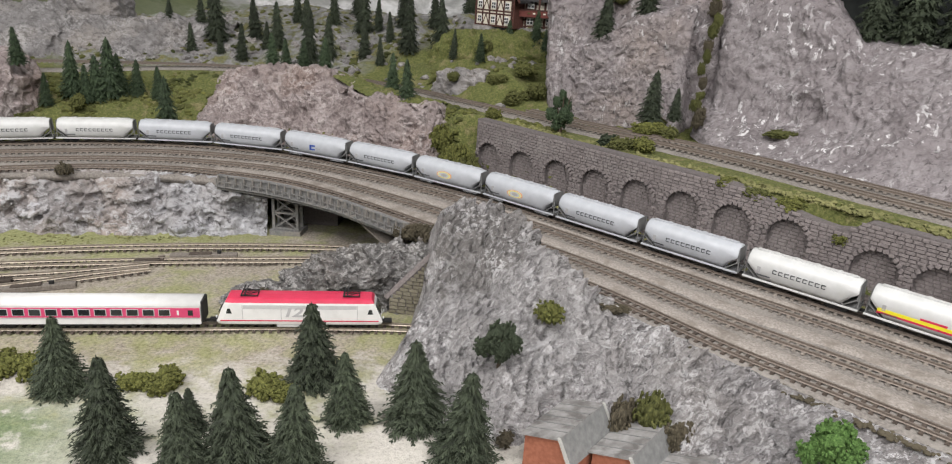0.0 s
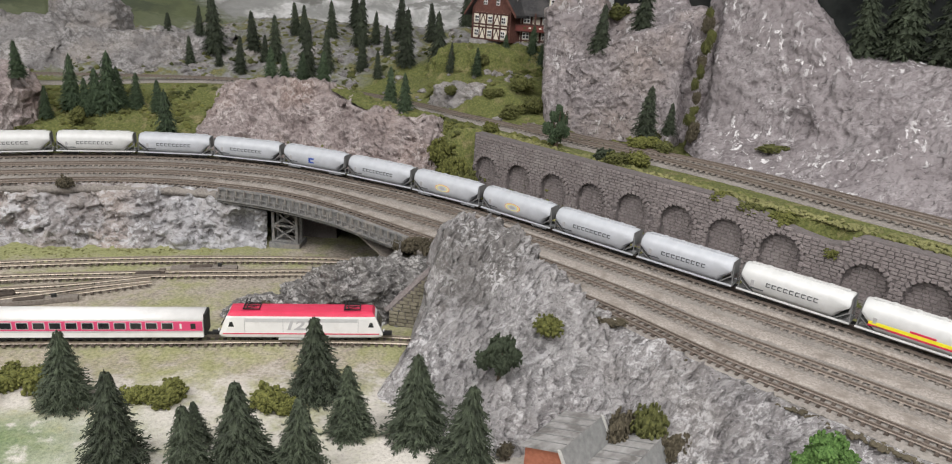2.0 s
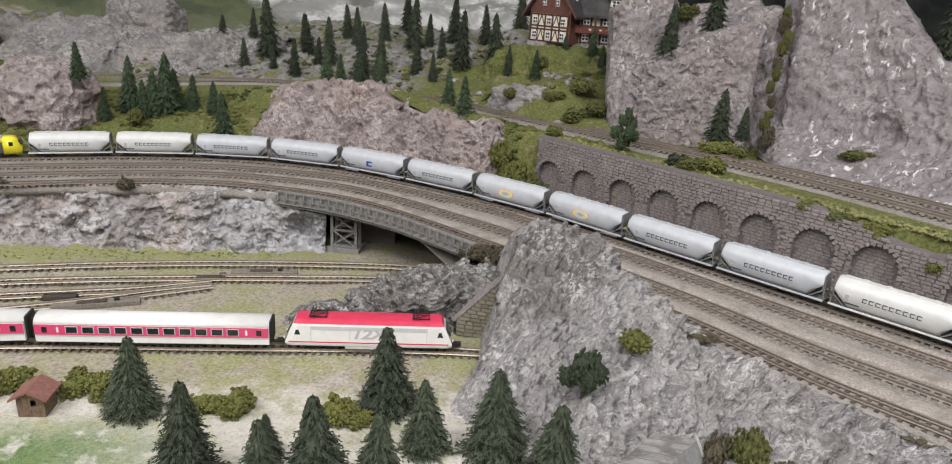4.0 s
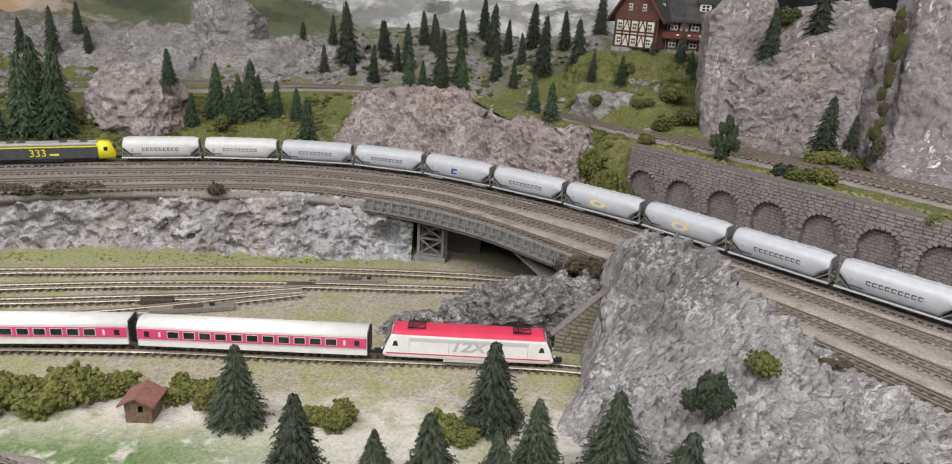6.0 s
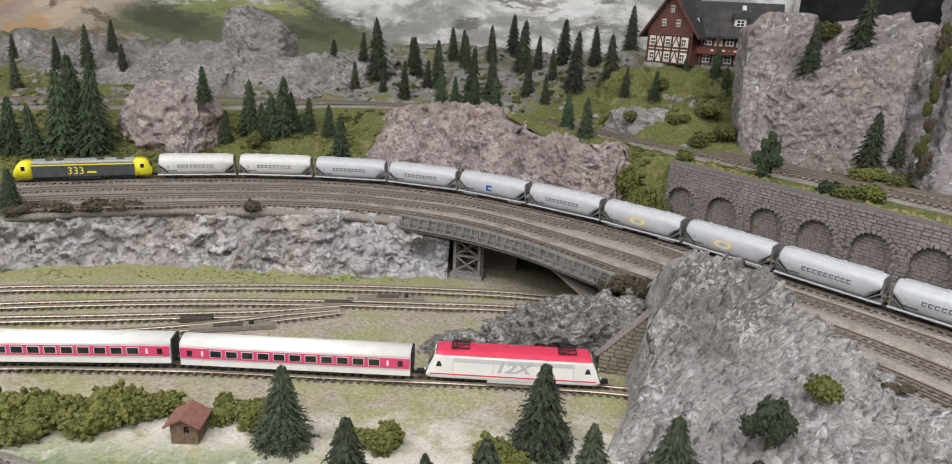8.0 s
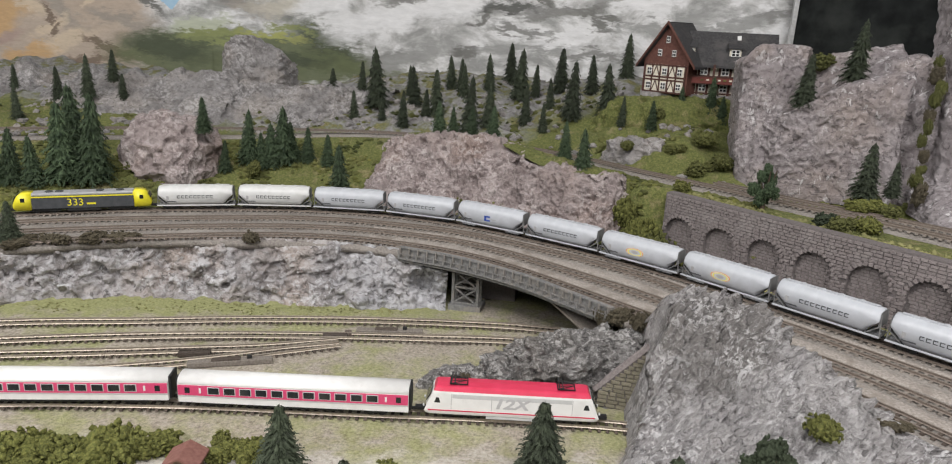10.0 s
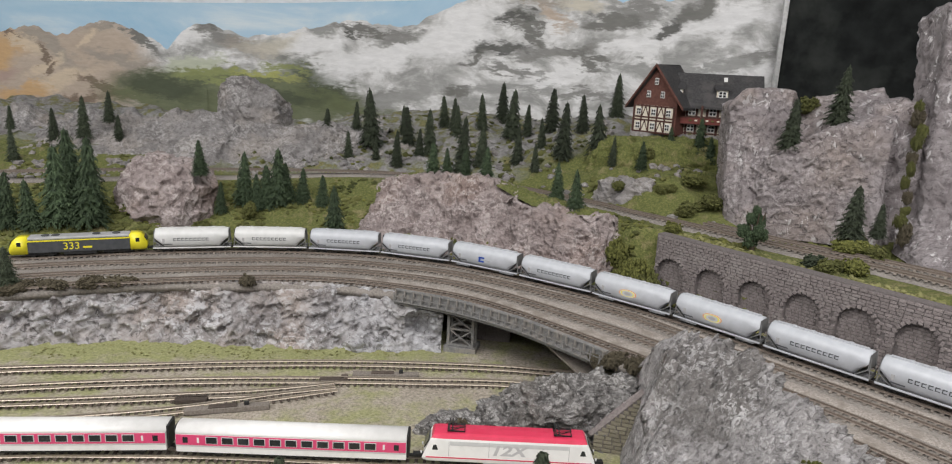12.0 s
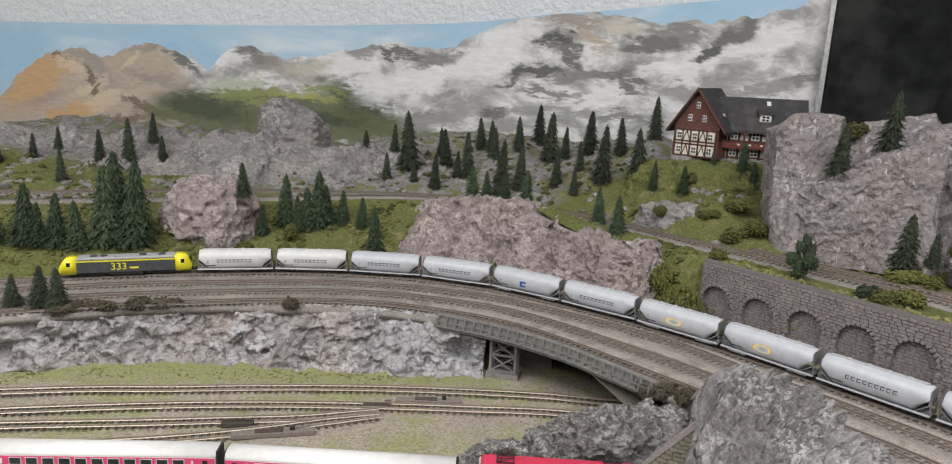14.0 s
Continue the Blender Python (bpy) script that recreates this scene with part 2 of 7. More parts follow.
M["sleeper_dust"] = surface("dusty_sleeper", (0.15, 0.13, 0.112), (0.27, 0.238, 0.21), 700.0, 0.9, 0.4, 0.0003, vary=0.25)
M["stone"] = surface("wall_stone", (0.175, 0.15, 0.148), (0.29, 0.255, 0.25), 420.0, 0.85, 0.6, 0.0006, stain=(0.33, 0.30, 0.29), stain_scale=25.0, stain_lo=0.55, stain_hi=0.75, vary=0.16)
M["mortar"] = surface("wall_mortar", (0.115, 0.10, 0.10), (0.18, 0.16, 0.158), 500.0, 0.95, 0.4, 0.0004)
M["iron"] = surface("grey_painted_iron", (0.125, 0.125, 0.125), (0.235, 0.23, 0.225), 350.0, 0.65, 0.3, 0.0002, stain=(0.24, 0.22, 0.2), stain_scale=90.0)
# near-black: the deep shade under the bridge put into a colour
M["dark"] = surface("bridge_shade_black", (0.02, 0.018, 0.017), (0.045, 0.04, 0.037), 300.0, 0.9, 0.4, 0.0006)
M["needle"] = surface("dark_fir_needles", (0.013, 0.017, 0.010), (0.064, 0.080, 0.049), 16.0, 0.7, 0.0, 0.0008, vary=0.25)
M["needle_mid"] = surface("green_fir_needles", (0.013, 0.024, 0.012), (0.070, 0.102, 0.052), 16.0, 0.7, 0.0, 0.0008, vary=0.25)
M["bark"] = surface("tree_bark", (0.045, 0.03, 0.02), (0.10, 0.075, 0.055), 500.0, 0.9, 0.5, 0.0005)
M["leaf_olive"] = surface("olive_foam", (0.052, 0.06, 0.016), (0.19, 0.19, 0.055), 25.0, 0.95, 0.6, 0.0012, bscale=90.0, vary=0.12)
M["leaf_grass"] = surface("grass_flock", (0.12, 0.12, 0.05), (0.26, 0.25, 0.11), 25.0, 0.95, 0.6, 0.0012, bscale=90.0)
M["leaf_moss"] = surface("moss_foam", (0.042, 0.050, 0.016), (0.15, 0.15, 0.05), 25.0, 0.95, 0.6, 0.0012, bscale=90.0, vary=0.15)
M["leaf_dark"] = surface("dark_green_foam", (0.018, 0.026, 0.014), (0.065, 0.08, 0.05), 25.0, 0.95, 0.6, 0.0012, bscale=90.0, vary=0.15)
M["leaf_brown"] = surface("brown_scrub", (0.045, 0.038, 0.025), (0.13, 0.11, 0.075), 25.0, 0.95, 0.6, 0.0012, bscale=90.0, vary=0.15)
M["leaf_bright"] = surface("bright_green_foam", (0.03, 0.075, 0.015), (0.14, 0.24, 0.07), 25.0, 0.95, 0.6, 0.0012, bscale=90.0)
M["white_wall"] = surface("white_ingrain_paper", (0.69, 0.725, 0.76), (0.76, 0.79, 0.825), 60.0, 0.9, 0.9, 0.008, bscale=95.0)
M["plain_wall"] = surface("hall_wall_paint", (0.62, 0.62, 0.60), (0.70, 0.70, 0.68), 8.0, 0.9, 0.2, 0.002)
M["carpet"] = surface("hall_floor", (0.16, 0.15, 0.14), (0.24, 0.23, 0.21), 30.0, 0.9, 0.2, 0.002)
M["black_board"] = surface("black_painted_board", (0.008, 0.009, 0.009), (0.020, 0.022, 0.022), 40.0, 0.9, 0.2, 0.0006, stain=(0.034, 0.037, 0.035), stain_scale=9.0, spec=0.08)
M["strip"] = surface("aluminium_strip", (0.42, 0.42, 0.42), (0.6, 0.6, 0.6), 160.0, 0.4, 0.2, 0.0003, metal=0.6)
M["tan_stone"] = surface("tan_wall_stone", (0.17, 0.15, 0.115), (0.30, 0.27, 0.215), 420.0, 0.85, 0.6, 0.0006, stain=(0.16, 0.16, 0.08), stain_scale=60.0, vary=0.18)

# ---- building tools ----


def part(name, bm, material, parent=None, label=""):
    """Link a bmesh as one mesh object, under a thing or a part if given."""
    me = bpy.data.meshes.new(name)
    bm.normal_update()
    bm.to_mesh(me)
    bm.free()
    me.materials.append(material)
    ob = new(name, me)
    if parent is not None:
        ob.parent = parent
    if label:
        ob["label"] = label
    return ob


def shared(name, me, parent, m):
    ob = new(name, me)
    ob.parent = parent
    ob.matrix_basis = m
    return ob


def thing(name, label, category, m=None, group="", kind=""):
    ob = new(name)
    ob.empty_display_size = 0.01
    if m is not None:
        ob.matrix_basis = m
    return tagged(ob, label, category, group, kind)


def smooth(ob):
    ob.data.polygons.foreach_set("use_smooth", [True] * len(ob.data.polygons))
    return ob


def box(bm, x0, x1, y0, y1, z0, z1, bevel=0.0, m=None):
    """A box between two corners, with its edges worn round."""
    r = bmesh.ops.create_cube(bm, size=1.0, matrix=Matrix.Translation(((x0 + x1) / 2, (y0 + y1) / 2, (z0 + z1) / 2)) @ Matrix.Diagonal((x1 - x0, y1 - y0, z1 - z0, 1)))
    vs = r["verts"]
    if bevel:
        es = {e for v in vs for e in v.link_edges}
        out = bmesh.ops.bevel(bm, geom=list(es), offset=bevel, segments=2, affect="EDGES", profile=0.6)
        vs = {v for f in out["faces"] for v in f.verts} | {v for v in vs if v.is_valid}
    if m is not None:
        bmesh.ops.transform(bm, matrix=m, verts=list(vs))
    return bm


def boxes(*specs, bevel=0.0):
    bm = bmesh.new()
    for s in specs:
        box(bm, *s, bevel=bevel)
    return bm


def tube(bm, r0, r1, a, b, seg=8):
    a, b = Vector(a), Vector(b)
    d = b - a
    m = Matrix.Translation((a + b) / 2) @ d.to_track_quat("Z", "Y").to_matrix().to_4x4()
    bmesh.ops.create_cone(bm, cap_ends=True, segments=seg, radius1=r0, radius2=r1, depth=d.length, matrix=m)
    return bm


def prism(bm, outline, axis, a, b):
    """Extrude a closed outline of two coordinates along an axis ('x' or 'y')."""
    def put(p, t):
        return (t, p[0], p[1]) if axis == "x" else (p[0], t, p[1])
    va = [bm.verts.new(put(p, a)) for p in outline]
    vb = [bm.verts.new(put(p, b)) for p in outline]
    n = len(outline)
    for i in range(n):
        bm.faces.new((va[i], va[(i + 1) % n], vb[(i + 1) % n], vb[i]))
    bm.faces.new(va[::-1])
    bm.faces.new(vb)
    bmesh.ops.recalc_face_normals(bm, faces=bm.faces[:])
    return bm


def sheet(name, material, nu, nv, place, parent=None):
    """A grid sheet: place(u, v) gives each point, u and v from 0 to 1."""
    verts = [place(i / nu, j / nv) for j in range(nv + 1) for i in range(nu + 1)]
    faces = [(j * (nu + 1) + i, j * (nu + 1) + i + 1, (j + 1) * (nu + 1) + i + 1, (j + 1) * (nu + 1) + i) for j in range(nv) for i in range(nu)]
    me = bpy.data.meshes.new(name)
    me.from_pydata(verts, [], faces)
    me.materials.append(material)
    ob = new(name, me)
    if parent is not None:
        ob.parent = parent
    return smooth(ob)


def curve_y(points):
    """y over x, smooth through a few plan points."""
    xs, ys = np.array([p[0] for p in points]), np.array([p[1] for p in points])
    g = np.gradient(ys, xs)

    def at(x):
        i = int(np.clip(np.searchsorted(xs, x) - 1, 0, len(xs) - 2))
        h = xs[i + 1] - xs[i]
        t = (x - xs[i]) / h
        if t < 0:
            return float(ys[0] + g[0] * (x - xs[0]))
        if t > 1:
            return float(ys[-1] + g[-1] * (x - xs[-1]))
        return float((2 * t**3 - 3 * t**2 + 1) * ys[i] + (t**3 - 2 * t**2 + t) * h * g[i] + (3 * t**2 - 2 * t**3) * ys[i + 1] + (t**3 - t**2) * h * g[i + 1])
    return at


class Line:
    """A smooth line in plan with its length; at(s) gives x, y and heading."""

    def __init__(self, points):
        p = np.array([(2 * np.array(points[0]) - np.array(points[1]))] + [np.array(q) for q in points] + [(2 * np.array(points[-1]) - np.array(points[-2]))], float)
        out = []
        for i in range(1, len(p) - 2):
            for t in np.linspace(0, 1, 40, endpoint=False):
                out.append(0.5 * ((2 * p[i]) + (p[i + 1] - p[i - 1]) * t + (2 * p[i - 1] - 5 * p[i] + 4 * p[i + 1] - p[i + 2]) * t**2 + (3 * p[i] - p[i - 1] - 3 * p[i + 1] + p[i + 2]) * t**3))
        out.append(p[-2])
        self.p = np.array(out)
        self.s = np.concatenate([[0], np.cumsum(np.linalg.norm(np.diff(self.p, axis=0), axis=1))])
        self.length = float(self.s[-1])

    def xy(self, s):
        if s < 0:
            d = (self.p[1] - self.p[0]) / self.s[1]
            return self.p[0] + d * s
        return np.array([np.interp(s, self.s, self.p[:, 0]), np.interp(s, self.s, self.p[:, 1])])

    def at(self, s):
        a, b = self.xy(max(s - 0.008, 0)), self.xy(min(s + 0.008, self.length))
        x, y = self.xy(s)
        return float(x), float(y), math.atan2(b[1] - a[1], b[0] - a[0])

    def s_of_x(self, x):
        return float(np.interp(x, self.p[:, 0], self.s))

    def far(self, x, y):
        """Signed distance, positive to the left of its way."""
        d = self.p - np.array((x, y))
        i = int(np.argmin((d**2).sum(1)))
        j = min(max(i, 1), len(self.p) - 2)
        t = self.p[j + 1] - self.p[j - 1]
        return float((t[0] * (y - self.p[i][1]) - t[1] * (x - self.p[i][0])) / np.linalg.norm(t))


def fbm(x, y, z, octaves=5):
    return noise.fractal(Vector((x, y, z)), 1.0, 2.1, octaves)


def ridged(x, y, z, octaves=5):
    return noise.ridged_multi_fractal(Vector((x, y, z)), 0.9, 2.1, octaves, 1.0, 2.0)


def step(x, a, b):
    t = min(max((x - a) / (b - a), 0.0), 1.0)
    return t * t * (3 - 2 * t)


def mix(a, b, t):
    return a + (b - a) * t

# ---- plan of the lines ----
BED = 0.052      # level of the main line's trackbed
LINE_D = Line([(-1.15, 0.40), (-0.9, 0.572), (-0.75, 0.668), (-0.62, 0.742), (-0.552, 0.775), (-0.459, 0.811), (-0.38, 0.829), (-0.297, 0.836), (-0.2, 0.822), (-0.105, 0.785), (-0.042, 0.753), (0.04, 0.702), (0.13, 0.632), (0.215, 0.566), (0.295, 0.503), (0.45, 0.375), (0.7, 0.17)])
LINE_C = Line([(-1.13, 0.37), (-0.88, 0.543), (-0.73, 0.641), (-0.6, 0.715), (-0.45, 0.775), (-0.37, 0.797), (-0.286, 0.803), (-0.184, 0.790), (-0.041, 0.728), (0.04, 0.668), (0.129, 0.597), (0.212, 0.528), (0.281, 0.474), (0.43, 0.35), (0.68, 0.145)])
LINE_B = Line([(-1.11, 0.34), (-0.86, 0.515), (-0.71, 0.612), (-0.58, 0.685), (-0.44, 0.744), (-0.36, 0.766), (-0.278, 0.772), (-0.173, 0.754), (-0.035, 0.674), (0.04, 0.617), (0.123, 0.551), (0.197, 0.480), (0.26, 0.430), (0.41, 0.31), (0.66, 0.105)])
LINE_A = Line([(-1.09, 0.31), (-0.84, 0.487), (-0.69, 0.583), (-0.56, 0.655), (-0.43, 0.713), (-0.35, 0.735), (-0.27, 0.738), (-0.163, 0.713), (-0.03, 0.626), (0.04, 0.573), (0.117, 0.509), (0.185, 0.440), (0.243, 0.392), (0.39, 0.27), (0.64, 0.065)])
LINE_UP = Line([(-1.2, 0.60), (-0.9, 0.79), (-0.79, 0.85), (-0.62, 0.94), (-0.44, 1.005), (-0.3, 1.025), (-0.16, 0.985), (-0.061, 0.924), (-0.02, 0.888), (0.04, 0.842), (0.093, 0.798), (0.145, 0.757), (0.195, 0.722), (0.246, 0.678), (0.286, 0.638), (0.325, 0.596), (0.375, 0.546), (0.55, 0.37), (0.7, 0.22)])
LINE_UP2 = Line([(0.06, 0.855), (0.12, 0.805), (0.17, 0.767), (0.222, 0.733), (0.27, 0.695), (0.313, 0.655), (0.352, 0.613), (0.4, 0.565), (0.57, 0.395), (0.72, 0.24)])
LINE_FRONT = Line([(-1.1, 0.24), (-0.8, 0.345), (-0.6, 0.412), (-0.457, 0.455), (-0.397, 0.469), (-0.335, 0.482), (-0.272, 0.492), (-0.208, 0.502), (-0.144, 0.513), (-0.08, 0.522), (-0.03, 0.527), (0.06, 0.53), (0.16, 0.53)])
YARD_1 = Line([(-1.1, 0.36), (-0.8, 0.478), (-0.568, 0.567), (-0.471, 0.597), (-0.37, 0.629), (-0.263, 0.656), (-0.15, 0.676), (-0.093, 0.680), (0.05, 0.685), (0.2, 0.68)])
YARD_2 = Line([(-1.09, 0.33), (-0.8, 0.44), (-0.577, 0.524), (-0.488, 0.557), (-0.392, 0.588), (-0.29, 0.614), (-0.21, 0.631), (-0.118, 0.648), (0.03, 0.66), (0.2, 0.655)])
YARD_3 = Line([(-1.08, 0.31), (-0.8, 0.42), (-0.559, 0.503), (-0.47, 0.532), (-0.388, 0.560), (-0.331, 0.580), (-0.265, 0.612)])
YARD_4 = Line([(-1.07, 0.28), (-0.8, 0.39), (-0.534, 0.476), (-0.451, 0.506), (-0.377, 0.540), (-0.309, 0.580), (-0.262, 0.609)])

# plan edges of the trackbed: towards the yard, and towards the hill
EDGE_IN = curve_y([(-1.2, 0.24), (-0.9, 0.425), (-0.72, 0.548), (-0.61, 0.618), (-0.527, 0.668), (-0.415, 0.704), (-0.3, 0.724), (-0.247, 0.717), (-0.187, 0.702), (-0.125, 0.674), (-0.043, 0.612), (0.04, 0.552), (0.105, 0.498), (0.17, 0.432), (0.23, 0.378), (0.4, 0.235), (0.75, -0.06)])
EDGE_OUT = curve_y([(-1.2, 0.40), (-0.9, 0.602), (-0.75, 0.695), (-0.62, 0.765), (-0.5, 0.82), (-0.40, 0.852), (-0.32, 0.862), (-0.25, 0.857), (-0.188, 0.842), (-0.11, 0.812), (-0.05, 0.79), (0.011, 0.788), (0.08, 0.729), (0.2, 0.624), (0.4, 0.449), (0.75, 0.142)])

# ---- room ----
room = [("floor", (-2.6, 2.0, -2.6, 1.75, -1.06, -1.0), M["carpet"]), ("ceiling", (-2.6, 2.0, -2.6, 1.75, 1.5, 1.56), M["plain_wall"]),
        ("wall_west", (-2.66, -2.6, -2.6, 1.75, -1.0, 1.5), M["plain_wall"]), ("wall_east", (2.0, 2.06, -2.6, 1.75, -1.0, 1.5), M["plain_wall"]),
        ("wall_south", (-2.6, 2.0, -2.66, -2.6, -1.0, 1.5), M["plain_wall"]), ("wall_far", (-2.6, 2.0, 1.69, 1.75, -1.0, 1.5), M["plain_wall"])]
for n, b, m in room:
    tagged(part(n, boxes(b), m), "plain painted hall surface", "room", kind="structure")


def wall_between(name, a, b, z0, z1, thick, material, label, category):
    """An upright slab from plan point a to b, its face on that line."""
    a, b = Vector(a), Vector(b)
    d = (b - a).normalized()
    n = Vector((-d.y, d.x)) * thick
    bm = bmesh.new()
    ring = [a, b, b + n, a + n]
    lo = [bm.verts.new((*p, z0)) for p in ring]
    hi = [bm.verts.new((*p, z1)) for p in ring]
    for i in range(4):
        bm.faces.new((lo[i], lo[(i + 1) % 4], hi[(i + 1) % 4], hi[i]))
    bm.faces.new(hi)
    bm.faces.new(lo[::-1])
    bmesh.ops.recalc_face_normals(bm, faces=bm.faces[:])
    return tagged(part(name, bm, material), label, category, kind="structure")


# white papered walls behind the painted boards, meeting in a corner
CORNER, WEST_END, EAST_END = (-0.615, 1.385), (-2.2, 1.43), (0.205, 1.225)
wall_between("wall_north", (-2.6, 1.453), (-0.612, 1.397), -1.0, 1.5, 0.03, M["white_wall"], "white wall with rough ingrain wallpaper", "wall")
wall_between("wall_north_east", (-0.612, 1.397), (0.26, 1.227), -1.0, 1.5, 0.03, M["white_wall"], "white wall with rough ingrain wallpaper", "wall")
wall_between("black_board", (0.207, 1.206), (1.95, 0.35), -1.0, 1.5, 0.012, M["black_board"], "matt black board beside the mountain painting", "board")
st = boxes((0.1995, 0.2065, 1.198, 1.207, 0.15, 0.75), bevel=0.0012)
tagged(part("edge_strip", st, M["strip"]), "worn aluminium strip on the painted board's edge", "strip", kind="structure")

# ---- ground of the lower level ----


def yard_point(u, v):
    x, y = mix(-1.5, 0.85, u), mix(0.13, 0.95, v)
    return (x, y, -0.001 + 0.0016 * fbm(x * 30, y * 30, 3.0, 4))


tagged(sheet("ground", M["yard"], 420, 160, yard_point), "sandy model ground with gravel and thin turf", "ground", kind="structure")
bm = boxes((-1.5, 0.85, 0.12, 1.35, -0.06, -0.012))
tagged(part("baseboard", bm, M["bark"]), "wooden baseboard under the model landscape", "baseboard", kind="structure")

for lx in (-1.42, -0.35, 0.77):
    for ly in (0.2, 1.28):
        tagged(part("trestle_leg", boxes((lx - 0.035, lx + 0.035, ly - 0.035, ly + 0.035, -1.0, -0.06), bevel=0.003), M["bark"]), "square wooden leg under the baseboard", "leg", kind="structure")

# ---- trackbed ----


def bed_point(u, v):
    x = mix(-1.2, 0.75, u)
    y = mix(EDGE_IN(x), EDGE_OUT(x) + 0.004, v)
    edge = 0.0022 * (1 - step(min(v, 1 - v), 0.0, 0.06))
    return (x, y, BED - edge + 0.0007 * fbm(x * 60, y * 60, 1.0, 4))


bed = sheet("trackbed", M["ballast"], 420, 60, bed_point)
mod = bed.modifiers.new("depth", "SOLIDIFY")
mod.thickness, mod.offset = 0.007, -1
tagged(bed, "grey gravel trackbed of the four-track main line", "trackbed", kind="structure")


def strip_between(name, a, b, s0, s1, w, z, material):
    """A pale gravel path between two lines, fading in width."""
    def place(u, v):
        s = mix(s0, s1, u)
        p, q = a.xy(s * a.length), b.xy(s * b.length)
        t = 0.5 + (v - 0.5) * w
        x, y = p * (1 - t) + q * t
        return (float(x), float(y), z + 0.0006 * fbm(x * 80, y * 80, 7.0, 3) - 0.0018 * abs(2 * v - 1) ** 4)
    ob = sheet(name, material, 160, 6, place)
    return tagged(ob, "pale trodden gravel strip between the tracks", "gravel", kind="structure")


strip_between("gravel_strip", LINE_A, LINE_B, 0.44, 0.95, 0.42, BED + 0.0014, M["ballast_pale"])
strip_between("gravel_strip", LINE_B, LINE_C, 0.44, 0.95, 0.36, BED + 0.0014, M["ballast_pale"])
strip_between("gravel_strip", LINE_C, LINE_D, 0.50, 0.95, 0.22, BED + 0.0014, M["ballast_pale"])

# ---- hillside ----
UPPER = 0.116


def hill_z(x, y):
    o = EDGE_OUT(x)
    lu = float(np.interp(x, LINE_UP.p[:, 0], LINE_UP.p[:, 1]))
    steep = step(x, -0.05, 0.005)
    up = UPPER - 0.008 * step(x, -0.35, -0.6)
    shelf_w = mix(0.92, 0.60, step(x, -0.33, -0.27))
    run = max((lu - o) * mix(shelf_w, 0.05, steep), 0.02)
    t = min(max((y - o) / run, 0), 1)
    z = BED - 0.003 + (up - BED + 0.002) * (0.6 * t + 0.4 * step(t, 0, 1))
    shelf = 0.042 * step(x, 0.03, 0.12)
    d = y - lu - 0.022 - shelf
    if d > 0:
        k = mix(0.14, 0.46, step(x, -0.62, -0.28)) - 0.06 * step(x, -0.02, 0.08)
        rise = k * d
        cap = mix(0.088, 0.05, step(x, 0.1, 0.22)) - 0.03 * step(x, -0.35, -0.6)
        rise = cap * (1 - math.exp(-rise / cap * 1.15)) if rise > 0 else 0
        z += rise * step(d, -0.02, 0.03) + 0.012 * step(d, 0.0, 0.06) * fbm(x * 17, y * 17, 5.0, 5)
    z -= 0.03 * step(x, 0.09, 0.15) * step(d, 0.0, 0.02)
    flat = step(abs(y - lu - 0.008 - shelf * 0.5), 0.03 + shelf * 0.5, 0.06 + shelf * 0.5)
    return z + flat * (0.004 * fbm(x * 24, y * 24, 2.0, 4) + 0.0022 * fbm(x * 110, y * 110, 2.0, 3))


def hill_point(u, v):
    x = mix(-1.25, 0.75, u)
    o = EDGE_OUT(x) + 0.004
    y = mix(o, 1.42, v ** 1.25)
    return (x, y, hill_z(x, y))


tagged(sheet("hillside", M["hill"], 420, 200, hill_point), "grassy plaster hillside behind the main line", "hillside", kind="structure")


def upper_bed(u, v):
    s = u * LINE_UP.length
    x, y, h = LINE_UP.at(s)
    w = mix(-0.014, 0.014 + 0.028 * step(x, 0.05, 0.2), v)
    z = UPPER - 0.008 * step(x, -0.35, -0.6) + 0.002 - 0.003 * abs(2 * v - 1) ** 3
    return (x - math.sin(h) * w, y + math.cos(h) * w, z + 0.0005 * fbm(x * 70, y * 70, 4.0, 3))


tagged(sheet("upper_trackbed", M["ballast"], 300, 10, upper_bed), "grey gravel bed of the upper branch line", "trackbed", kind="structure")

# ---- plaster rocks ----


def facet(q):
    """Broken plaster: each cell is a small tilted plane."""
    dist, near_ = noise.voronoi(q + 0.25 * noise.noise_vector(q * 1.7))
    c = near_[0]
    tilt = noise.cell_vector(c * 9.7)
    return 1.1 * (noise.cell(c * 13.1) - 0.5) * min(1.0, 3.0 * (dist[1] - dist[0])) + 0.7 * (q - c).dot(tilt - Vector((0.5, 0.5, 0.5)))


